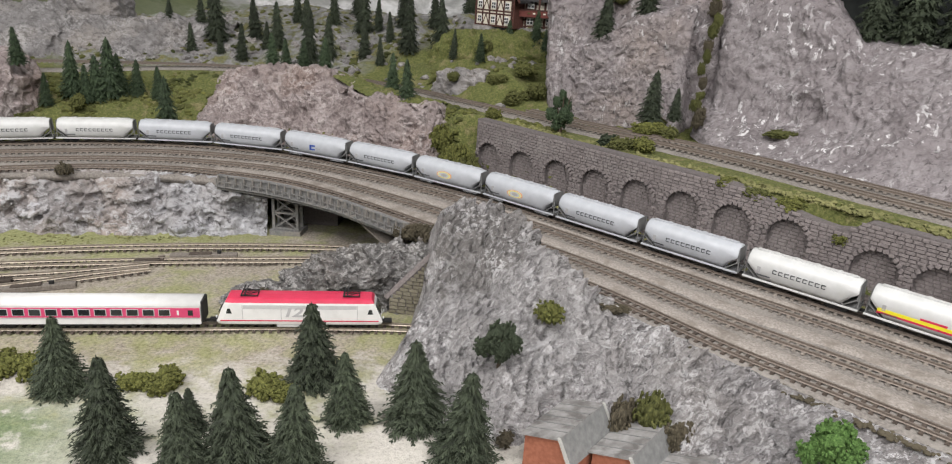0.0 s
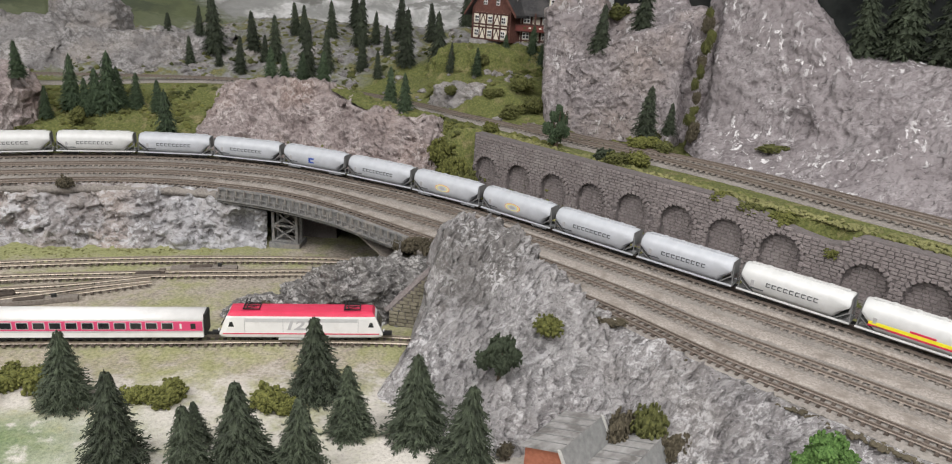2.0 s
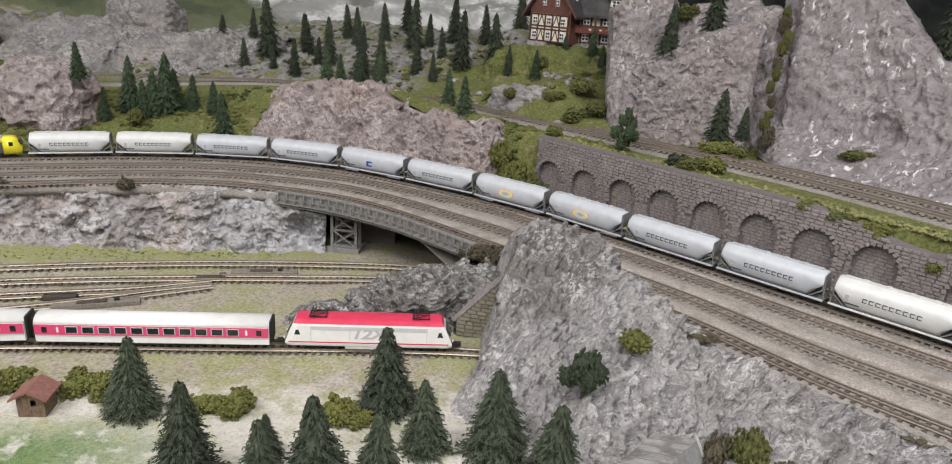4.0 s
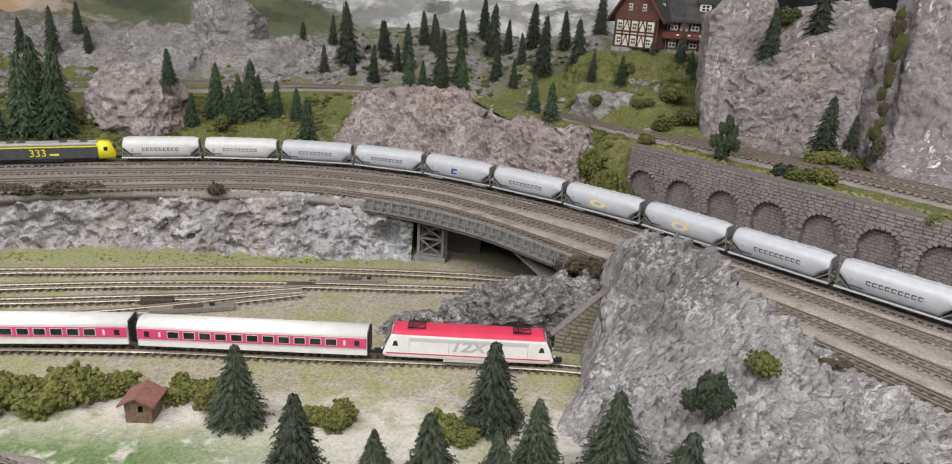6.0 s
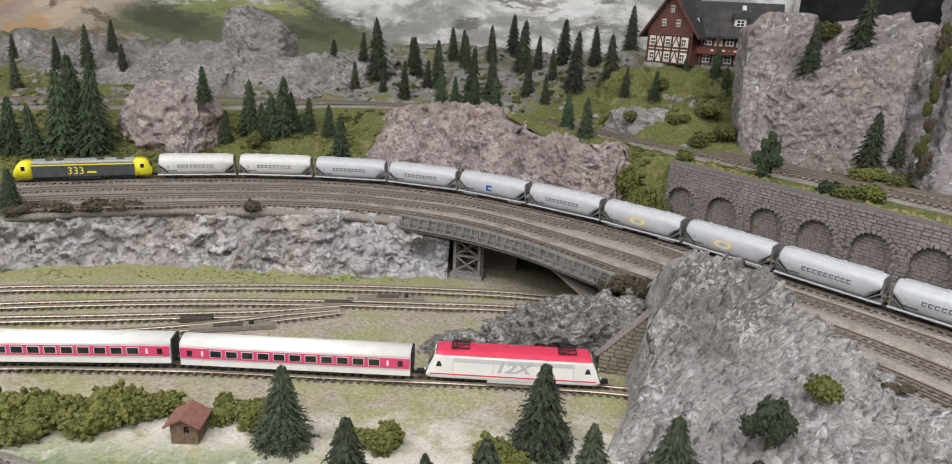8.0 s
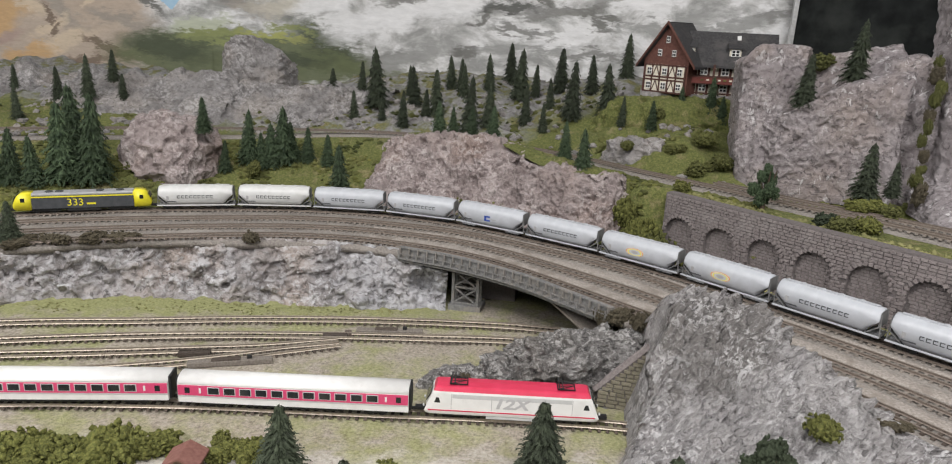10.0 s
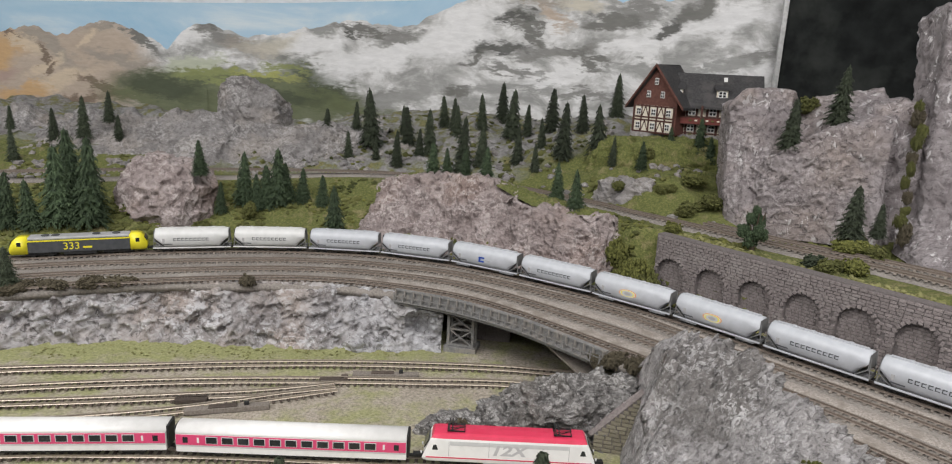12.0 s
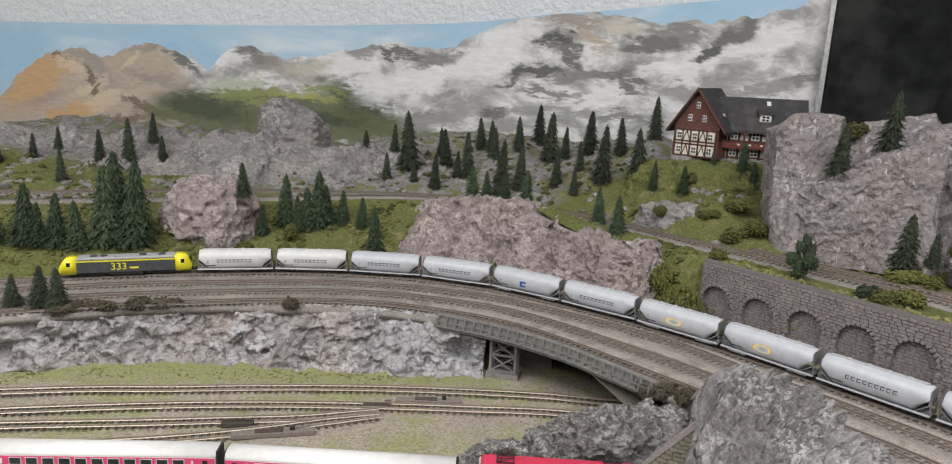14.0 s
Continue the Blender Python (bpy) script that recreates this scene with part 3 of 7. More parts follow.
def cliff(name, label, material, base, top, z1, amp, freq, nu, nv, x0, x1, seed=0.0):
    """A rock face between a foot line and a rim line in plan."""
    def place(u, v):
        x = mix(x0, x1, u)
        lean = step(v, 0.0, 1.0) * 0.7 + v * 0.3
        y = mix(base(x), top(x), lean)
        z = mix(-0.004, z1, v)
        n = fbm(x * freq, y * freq + seed, z * freq * 1.3, 6) * 1.1 + 0.6 * fbm(x * freq * 3.2, seed, z * freq * 3.2, 4) - 0.25 + 0.55 * (0.42 - noise.turbulence(Vector((x * freq * 2.1, seed, z * freq * 2.6)), 4, True))
        q = Vector((x * freq, y * freq + seed, z * freq))
        n += 0.7 * facet(q * 0.8) + 0.55 * facet(q * 1.9) + 0.3 * facet(q * 4.5)
        r = ridged(x * freq * 0.6, y * freq * 0.6, z * freq * 0.6 + seed, 4) - 1.0
        a = amp * (0.35 + 0.65 * math.sin(math.pi * min(v * 1.05, 1)))
        return (x + 0.25 * a * n, y - a * (n + 0.45 * r), z + 0.35 * a * n * (1 - v))
    return tagged(sheet(name, material, nu, nv, place), label, "rock")


CLIFF_FOOT = curve_y([(-1.2, 0.21), (-0.9, 0.40), (-0.72, 0.535), (-0.61, 0.602), (-0.513, 0.646), (-0.392, 0.668), (-0.298, 0.684), (-0.185, 0.706)])
CLIFF_RIM = curve_y([(-1.2, 0.243), (-0.9, 0.428), (-0.72, 0.551), (-0.61, 0.621), (-0.527, 0.671), (-0.415, 0.707), (-0.3, 0.726), (-0.247, 0.719), (-0.175, 0.712)])
cliff("cliff", "rough plaster cliff washed in grey, white and brown", M["rock_cliff"], CLIFF_FOOT, CLIFF_RIM, BED + 0.001, 0.0110, 27.0, 760, 60, -1.2, -0.199)


def outcrop(name, label, material, cx, cy, z0, sx, sy, h, turn=0.0, ex=0.6, ez=0.6, amp=0.012, freq=22.0, res=110, lean=0.0, cut=0.0):
    """A plaster outcrop: a squared dome with broken faces."""
    rot = math.radians(turn)
    rng = cx * 7.3 + cy * 3.1

    def place(u, v):
        a, p = u * 2 * math.pi, 2.0 / ez
        ca, sa = math.cos(a), math.sin(a)
        if v < 0.62:
            t = 0.92 * v / 0.62
            r = (1 - t ** p) ** (1 / p)
        else:
            r = (1 - 0.92 ** p) ** (1 / p) * (1 - v) / 0.38
            t = (1 - r ** p) ** (1 / p)
        px = math.copysign(abs(ca) ** ex, ca) * r * sx
        py = math.copysign(abs(sa) ** ex, sa) * r * sy
        pz = t * h
        q = Vector((px * freq + rng, py * freq, pz * freq))
        n = 0.75 * noise.fractal(q * 0.8, 1.0, 2.1, 3) + 0.45 * (0.42 - noise.turbulence(q * 1.15, 2, True))
        n += 0.55 * facet(q * 1.3) + 0.42 * facet(q * 3.1 + Vector((7, 3, 1))) + 0.22 * (noise.turbulence(q * 6.0, 4, True) - 0.42)
        d = Vector((px / sx, py / sy, 0.7 * pz / h + 0.001)).normalized()
        k = amp * n
        px, py, pz = px + d.x * k + lean * pz, py + d.y * k, pz + d.z * k * 0.8
        if cut:
            pz -= cut * max(px, 0) * pz / h
        x, y = px * math.cos(rot) - py * math.sin(rot), px * math.sin(rot) + py * math.cos(rot)
        return (cx + x, cy + y, z0 + pz * 1.0)
    return tagged(sheet(name, material, res * 2, max(int(res * 0.72), 24), place), label, "rock")


def rock_face(name, label, material, stations, nu, nv, amp=0.008, freq=24.0, seed=0.0, stops=None):
    """A plaster rock face: each station is a profile from foot over rim to back; broken into planes and pits."""
    st = np.array(stations, float)
    n, k = st.shape[0], st.shape[1] // 3
    st = st.reshape(n, k, 3)
    mid = st.mean(axis=1)
    along = np.concatenate([[0], np.cumsum(np.linalg.norm(np.diff(mid, axis=0), axis=1))])
    us, vs = np.linspace(0, along[-1], nu + 1), np.linspace(0, 1, nv + 1)
    stops = stops or [0.0, 0.72, 1.0]
    across = np.stack([[np.interp(us, along, st[:, j, c]) for c in range(3)] for j in range(k)])
    p = np.empty((nv + 1, nu + 1, 3))
    for c in range(3):
        for i in range(nu + 1):
            p[:, i, c] = np.interp(vs, stops, across[:, c, i])
    for _ in range(5):
        p[1:-1, 1:-1] = 0.2 * (p[1:-1, 1:-1] + p[:-2, 1:-1] + p[2:, 1:-1] + p[1:-1, :-2] + p[1:-1, 2:])
    nrm = np.cross(np.gradient(p, axis=1), np.gradient(p, axis=0))
    nrm /= np.linalg.norm(nrm, axis=2, keepdims=True) + 1e-12

    def place(u, v):
        i, j = round(u * nu), round(v * nv)
        a = p[j, i]
        q = Vector((a[0] * freq + seed, a[1] * freq, a[2] * freq))
        w = 0.9 * noise.fractal(q * 0.6, 1.0, 2.1, 3) + 0.75 * facet(q * 0.9) + 0.5 * facet(q * 2.3 + Vector((7, 3, 1)))
        w += 0.34 * (noise.turbulence(q * 3.4, 4, True) - 0.42) + 0.34 * facet(q * 6.0 + Vector((2, 9, 4)))
        a = a + nrm[j, i] * amp * w * (0.35 + 0.65 * min(1.0, 5.0 * v))
        return (float(a[0]), float(a[1]), float(a[2]))
    return tagged(sheet(name, material, nu, nv, place), label, "rock")


PINK = [(-0.368, 0.950, 0.075, -0.345, 0.995, 0.112, -0.335, 1.000, 0.112), (-0.352, 0.872, 0.050, -0.332, 0.962, 0.122, -0.31, 0.992, 0.124),
        (-0.300, 0.862, 0.050, -0.287, 0.940, 0.136, -0.27, 0.985, 0.132), (-0.250, 0.858, 0.050, -0.246, 0.924, 0.138, -0.24, 0.975, 0.132),
        (-0.190, 0.846, 0.050, -0.182, 0.905, 0.139, -0.17, 0.950, 0.131), (-0.135, 0.824, 0.050, -0.128, 0.868, 0.123, -0.11, 0.918, 0.124),
        (-0.090, 0.807, 0.050, -0.085, 0.840, 0.123, -0.07, 0.888, 0.121), (-0.050, 0.794, 0.050, -0.038, 0.824, 0.125, -0.03, 0.858, 0.118),
        (-0.022, 0.800, 0.050, -0.006, 0.828, 0.112, -0.005, 0.846, 0.114)]
rock_face("rock_outcrop", "mauve plaster rock wall with pale vertical streaks", M["rock_pink"], [(*r, r[6], r[7] + 0.014, 0.105) for r in PINK], 520, 140, 0.0082, 26.0, 1.3, [0.0, 0.66, 0.90, 1.0])
cap = rock_face("turf_cap", "green turf on top of the mauve rock wall", M["hill"], [(r[3], r[4] + 0.010, r[5] - 0.004, 0.5 * (r[3] + r[6]), 0.5 * (r[4] + r[7]) + 0.004, 0.5 * (r[5] + r[8]) + 0.003, r[6], r[7], r[8] + 0.002, r[6], r[7] + 0.018, 0.105) for r in PINK[1:8]], 260, 50, 0.0030, 40.0, 6.0, [0.0, 0.4, 0.8, 1.0])
tagged(cap, category="turf")
outcrop("boulder", "rounded mauve plaster boulder above the tracks", M["rock_pink"], -0.599, 0.885, BED - 0.005, 0.063, 0.052, 0.102, 8, 0.75, 0.55, 0.010, 22.0, 170)
rock_face("rock_peak", "tall blocky grey plaster peak on the back hill", M["rock_grey"], [
    (-0.680, 1.20, 0.10, -0.676, 1.20, 0.190, -0.65, 1.215, 0.20), (-0.684, 1.15, 0.10, -0.676, 1.158, 0.208, -0.650, 1.20, 0.226), (-0.652, 1.132, 0.10, -0.654, 1.146, 0.238, -0.635, 1.20, 0.236),
    (-0.610, 1.128, 0.10, -0.624, 1.146, 0.242, -0.615, 1.20, 0.230), (-0.564, 1.136, 0.10, -0.570, 1.154, 0.216, -0.585, 1.20, 0.212), (-0.556, 1.20, 0.10, -0.562, 1.20, 0.195, -0.580, 1.215, 0.20)], 190, 100, 0.0055, 22.0, 4.0)
rng_back = random.Random(17)
for x0, x1, lb in ((-1.22, -0.61, "bare grey plaster rock wall on the back hill"), (-0.61, -0.375, "broken grey plaster rock on the back hill")):
    count = int((x1 - x0) / 0.035)
    rows_ = []
    for i in range(count + 1):
        x = mix(x0, x1, i / count)
        y = float(np.interp(x, LINE_UP.p[:, 0], LINE_UP.p[:, 1])) + 0.052
        jut = rng_back.uniform(-0.012, 0.012)
        far_y = max(y + 0.075, 1.105)
        top = rng_back.uniform(0.163, 0.186) - (0.014 if x0 > -0.6 else 0.0)
        mid_y = max(y + 0.018, 1.005 + 0.3 * jut)
        rows_.append((x, y, 0.103, x, mid_y, 0.120, x + rng_back.uniform(-0.01, 0.01), far_y + jut, top, x, far_y + 0.06, 0.150))
    rock_face("rock_outcrop", lb, M["rock_grey"], rows_, count * 18, 90, 0.0075, 22.0, 8.0 + x0, [0.0, 0.2, 0.8, 1.0])
outcrop("rock_outcrop", "small grey rock below the chalet", M["rock_grey"], -0.012, 0.945, UPPER - 0.01, 0.05, 0.022, 0.045, -12, 0.7, 0.6, 0.008, 34.0, 80)
rock_face("rock_massif", "upright grey-mauve plaster block of the crag", M["rock_mauve"], [
    (0.092, 0.96, 0.11, 0.085, 0.965, 0.245, 0.12, 0.97, 0.25), (0.088, 0.872, 0.11, 0.079, 0.880, 0.248, 0.12, 0.955, 0.255), (0.104, 0.856, 0.11, 0.096, 0.880, 0.266, 0.125, 0.955, 0.262),
    (0.140, 0.854, 0.11, 0.149, 0.884, 0.268, 0.14, 0.955, 0.262), (0.166, 0.885, 0.11, 0.157, 0.905, 0.260, 0.15, 0.955, 0.260), (0.166, 0.97, 0.12, 0.158, 0.958, 0.25, 0.155, 0.962, 0.252)], 260, 140, 0.0034, 22.0, 2.0)
rock_face("rock_massif", "grey-mauve shoulder of the crag with a slanting ledge", M["rock_mauve"], [
    (0.098, 0.880, 0.11, 0.104, 0.874, 0.180, 0.14, 0.89, 0.19, 0.15, 0.92, 0.20), (0.112, 0.850, 0.11, 0.128, 0.846, 0.204, 0.150, 0.878, 0.208, 0.155, 0.92, 0.250), (0.150, 0.845, 0.11, 0.160, 0.840, 0.224, 0.170, 0.882, 0.226, 0.18, 0.915, 0.262),
    (0.198, 0.832, 0.11, 0.195, 0.837, 0.237, 0.200, 0.875, 0.240, 0.21, 0.905, 0.268), (0.228, 0.808, 0.11, 0.236, 0.838, 0.247, 0.240, 0.872, 0.252, 0.245, 0.91, 0.272), (0.250, 0.845, 0.11, 0.252, 0.872, 0.25, 0.25, 0.89, 0.26, 0.25, 0.93, 0.272)], 280, 150, 0.0034, 22.0, 3.0, [0.0, 0.62, 0.80, 1.0])
rock_face("rock_massif", "tall flecked mauve crag over a low scree ledge", M["rock_fleck"], [
    (0.243, 0.81, 0.112, 0.260, 0.855, 0.150, 0.268, 0.905, 0.34, 0.29, 0.96, 0.34), (0.245, 0.752, 0.112, 0.267, 0.815, 0.141, 0.274, 0.862, 0.362, 0.31, 0.95, 0.36),
    (0.285, 0.690, 0.112, 0.310, 0.772, 0.146, 0.316, 0.834, 0.358, 0.34, 0.94, 0.35), (0.322, 0.638, 0.112, 0.350, 0.720, 0.152, 0.352, 0.797, 0.278, 0.39, 0.92, 0.285),
    (0.346, 0.614, 0.112, 0.376, 0.682, 0.162, 0.386, 0.762, 0.226, 0.43, 0.88, 0.235), (0.393, 0.588, 0.112, 0.412, 0.634, 0.165, 0.436, 0.708, 0.226, 0.49, 0.81, 0.235),
    (0.455, 0.525, 0.112, 0.478, 0.56, 0.165, 0.508, 0.640, 0.226, 0.57, 0.74, 0.235), (0.62, 0.36, 0.112, 0.645, 0.395, 0.165, 0.68, 0.47, 0.226, 0.74, 0.56, 0.235)], 460, 190, 0.0046, 20.0, 5.0, [0.0, 0.30, 0.80, 1.0])
outcrop("rock_massif", "grey-mauve rock filling the cleft between two crags", M["rock_mauve"], 0.258, 0.885, UPPER - 0.02, 0.040, 0.050, 0.165, -40, 0.6, 0.36, 0.0085, 17.0, 110)

# front crag: falls from the rim of the trackbed to the yard
EDGE_LINE = Line([(x, EDGE_IN(x)) for x in (-0.12, -0.06, 0.0, 0.05, 0.1, 0.15, 0.2, 0.3, 0.4, 0.55)])


RIDGE = Line([(-0.03, 0.572), (-0.005, 0.556), (0.034, 0.540), (0.060, 0.508), (0.080, 0.476), (0.118, 0.454), (0.156, 0.425), (0.22, 0.370), (0.30, 0.298), (0.42, 0.195), (0.55, 0.085)])
RIDGE_X, RIDGE_H = (-0.03, -0.005, 0.034, 0.060, 0.080, 0.118, 0.156, 0.22, 0.30), (0.078, 0.100, 0.106, 0.098, 0.087, 0.067, 0.063, 0.056, 0.053)


def crag_point(u, v):
    x, y = mix(-0.055, 0.52, u), mix(0.22, 0.60, v)
    gap = -EDGE_LINE.far(x, y)        # in front of the rim
    d = -RIDGE.far(x, y)              # in front of the ridge
    i = int(np.argmin(((RIDGE.p - np.array((x, y))) ** 2).sum(1)))
    rx = float(RIDGE.p[i][0])
    h = float(np.interp(rx, RIDGE_X, RIDGE_H))
    if d > 0:
        run = 0.118 - 0.062 * step(rx, 0.06, 0.12) + 0.06 * step(rx, 0.17, 0.26)
        t = min(d / run, 1.0)
        z = h * (1 - t ** 1.25 - 0.13 * step(rx, 0.085, 0.06) * (step(t, 0.20, 0.33) - step(t, 0.36, 0.75)))
    else:
        z = mix(BED + 0.002, h, step(gap / (gap - d + 1e-5), 0.0, 0.9)) if gap > 0 else BED + 0.002
    west = step(x + 0.42 * max(0.50 - y, 0), -0.032, -0.004)
    z *= west
    bare = step(gap, -0.004, 0.012) * west * min(1.0, z / 0.02)
    q = Vector((x * 26, y * 26, z * 20))
    w = 0.8 * facet(q * 0.9) + 0.55 * facet(q * 2.1 + Vector((3, 1, 8))) + 0.5 * facet(q * 5.0) + 0.7 * noise.fractal(q * 0.7, 1.0, 2.1, 3)
    w += 0.8 * (0.42 - noise.turbulence(q * 3.0, 4, True)) + 0.45 * facet(q * 9.0 + Vector((1, 5, 2)))
    fissure = max(0.0, 1.0 - abs(x - 0.115 - 0.25 * (0.44 - y) - 0.003 * noise.noise(q)) / 0.0035) * step(y, 0.47, 0.455)
    block = step(z, 0.074, 0.082) * step(rx, 0.075, 0.05)
    fold = noise.turbulence(Vector((x * 55, y * 12, z * 12)), 3, True) - 0.4
    z += bare * (0.0085 * w - 0.010 * fissure + 0.012 * block * fold)
    z = mix(z, BED - 0.012, step(gap, -0.001, -0.010))
    foot = step(z, 0.0, 0.005)
    return (x + 0.0045 * w * bare, y - 0.0045 * w * bare, z - 0.006 * (1 - foot))


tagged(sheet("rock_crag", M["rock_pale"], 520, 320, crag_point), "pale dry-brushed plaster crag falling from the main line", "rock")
outcrop("rock_outcrop", "dark grey plaster rock beside the front track", M["rock_rough"], -0.075, 0.572, -0.006, 0.07, 0.024, 0.052, 14, 0.7, 0.65, 0.010, 46.0, 190, cut=-0.25)
outcrop("rock_outcrop", "low rough grey rock behind the locomotive", M["rock_rough"], -0.145, 0.560, -0.006, 0.045, 0.014, 0.026, 12, 0.8, 0.8, 0.006, 52.0, 130)


def tufts(name, material, label, count, spot, size, seed):
    """Loose foam crumbs strewn over a stretch of ground, as one joined mesh."""
    rng = random.Random(seed)
    ico = bmesh.new()
    bmesh.ops.create_icosphere(ico, subdivisions=1, radius=1.0)
    ico.verts.ensure_lookup_table()
    base = [v.co.copy() for v in ico.verts]
    tris = [tuple(v.index for v in f.verts) for f in ico.faces]
    ico.free()
    verts, faces = [], []
    for _ in range(count):
        x, y, z = spot(rng)
        k, s = len(verts), size * rng.uniform(0.4, 1.3)
        flat = rng.uniform(0.45, 0.9)
        for c in base:
            j = rng.uniform(0.65, 1.25) * s
            verts.append((x + c.x * j, y + c.y * j, z + c.z * j * flat))
        faces += [tuple(i + k for i in f) for f in tris]
    me = bpy.data.meshes.new(name)
    me.from_pydata(verts, [], faces)
    me.materials.append(material)
    return tagged(new(name, me), label, "ground cover", kind="stuff")


def slope_spot(rng):
    while True:
        x = rng.uniform(-0.95, 0.1)
        o = EDGE_OUT(x)
        lu = float(np.interp(x, LINE_UP.p[:, 0], LINE_UP.p[:, 1]))
        y = rng.uniform(o + 0.004, lu - 0.02)
        if fbm(x * 22, y * 22, 9.0, 3) > -0.05:
            return x, y, hill_z(x, y)


def back_spot(rng):
    while True:
        x = rng.uniform(-1.1, 0.12)
        lu = float(np.interp(x, LINE_UP.p[:, 0], LINE_UP.p[:, 1]))
        y = lu + 0.025 + rng.random() ** 1.5 * 0.26
        if y < 1.3 and fbm(x * 18, y * 18, 4.0, 3) > 0.0:
            return x, y, hill_z(x, y)


def wall_foot_spot(rng):
    s = rng.uniform(0.0, 0.48)
    w = rng.uniform(0.001, 0.012) * (0.5 + 0.8 * rng.random())
    return 0.011 + 0.7522 * s - 0.659 * w, 0.787 - 0.659 * s - 0.7522 * w, BED - 0.0005


def rim_spot(rng):
    s = rng.uniform(0.0, 0.55)
    w = rng.uniform(0.012, 0.03)
    return 0.011 + 0.7522 * s + 0.659 * w, 0.787 - 0.659 * s + 0.7522 * w, UPPER + 0.0005


def rock_foot_spot(rng):
    s = rng.uniform(0.1, 0.55)
    w = rng.uniform(0.110, 0.119)
    x, y = 0.011 + 0.7522 * s + 0.659 * w, 0.787 - 0.659 * s + 0.7522 * w
    return x, y, hill_z(x, y) + 0.001


def cliff_foot_spot(rng):
    x = rng.uniform(-0.9, -0.2)
    return x, CLIFF_FOOT(x) - rng.random() ** 1.6 * 0.028, -0.0008


def line_edge_spot(rng):
    x = rng.uniform(-0.45, 0.0)
    return x, EDGE_OUT(x) - rng.uniform(-0.006, 0.008), BED - 0.0004


tufts("grass_tufts", M["leaf_moss"], "mossy foam turf on the slope above the line", 1500, slope_spot, 0.0042, 5)
tufts("grass_tufts", M["leaf_olive"], "yellow-green foam turf on the slope above the line", 1100, slope_spot, 0.0034, 6)
tufts("rubble", M["rock_grey"], "grey plaster rubble on the back hill", 650, back_spot, 0.0062, 7)
tufts("grass_tufts", M["leaf_moss"], "dark moss tufts on the back hill", 700, back_spot, 0.0050, 8)
tufts("grass_tufts", M["leaf_grass"], "moss strip along the foot of the wall", 700, wall_foot_spot, 0.0024, 9)
tufts("grass_tufts", M["leaf_grass"], "thin grass along the branch line", 700, rim_spot, 0.0022, 10)
tufts("grass_tufts", M["leaf_moss"], "grass at the foot of the crags", 500, rock_foot_spot, 0.0024, 11)
tufts("grass_tufts", M["leaf_grass"], "short grass at the foot of the cliff", 700, cliff_foot_spot, 0.0012, 12)
tufts("grass_tufts", M["leaf_grass"], "grass strip beside the main line", 700, line_edge_spot, 0.0023, 13)


def crag_rim_spot(rng):
    x = rng.uniform(0.09, 0.5)
    return x, EDGE_IN(x) + rng.uniform(-0.006, 0.004), BED - 0.0002


tufts("grass_tufts", M["leaf_brown"], "brown moss line between crag and track", 900, crag_rim_spot, 0.0018, 14)

# ---- tracks ----
SLEEPER = bpy.data.meshes.new("sleeper")
bm = boxes((-0.00125, 0.00125, -0.0082, 0.0082, -0.0012, 0.0), bevel=0.0)
for v in bm.verts:
    if v.co.z > -0.0006:
        v.co.x *= 0.82
        v.co.y *= 0.97
bm.to_mesh(SLEEPER)
bm.free()


def rail_mesh(line, off, z, s0, s1):
    """A rail section swept along a line: foot, web and head."""
    sec = [(-0.0009, 0), (0.0009, 0), (0.00035, 0.0005), (0.00035, 0.0012), (0.00055, 0.0013), (0.00055, 0.0019), (-0.00055, 0.0019), (-0.00055, 0.0013), (-0.00035, 0.0012), (-0.00035, 0.0005)]
    bm = bmesh.new()
    n = max(int((s1 - s0) / 0.008), 2)
    last = None
    for i in range(n + 1):
        x, y, h = line.at(mix(s0, s1, i / n))
        ring = [bm.verts.new((x - math.sin(h) * (off + a), y + math.cos(h) * (off + a), z + b)) for a, b in sec]
        if last:
            for k in range(len(sec)):
                bm.faces.new((last[k], last[(k + 1) % len(sec)], ring[(k + 1) % len(sec)], ring[k]))
        last = ring
    bmesh.ops.recalc_face_normals(bm, faces=bm.faces[:])
    return bm


def track(line, z, label, rail, sleeper, x0=-0.95, x1=0.6, pitch=0.0062):
    """Two rails on single sleepers; z is the top of the sleepers."""
    t = thing("railway_track", label, "track", group="model railway tracks")
    s0, s1 = line.s_of_x(x0), line.s_of_x(x1)
    for off in (-0.0047, 0.0047):
        part("rail", rail_mesh(line, off, z, s0, s1), rail, t)
    me = SLEEPER.copy()
    me.materials.clear()
    me.materials.append(sleeper)
    n = int((s1 - s0) / pitch)
    for i in range(n):
        x, y, h = line.at(s0 + (i + 0.5) * pitch)
        shared("sleeper", me, t, pose(x, y, z, 0, 0, math.degrees(h) + random.uniform(-1.2, 1.2)))
    return t


for ln in (LINE_A, LINE_B, LINE_C, LINE_D):
    track(ln, BED + 0.0014, "weathered main-line track with brown sleepers in gravel", M["rail"], M["sleeper"] if ln is LINE_A else M["sleeper_dust"])
track(LINE_UP, UPPER + 0.0035, "weathered branch-line track on the upper level", M["rail"], M["sleeper_dust"], -0.95, 0.6)
track(LINE_UP2, UPPER + 0.0035, "weathered second track of the upper branch line", M["rail"], M["sleeper_dust"], 0.065, 0.6)
track(LINE_FRONT, 0.0018, "front track with bright rails and dark sleepers", M["rail_bright"], M["sleeper"], -0.75, 0.03)
track(YARD_1, 0.0018, "yard track with bright rails running under the bridge", M["rail_bright"], M["sleeper"], -0.85, 0.1)
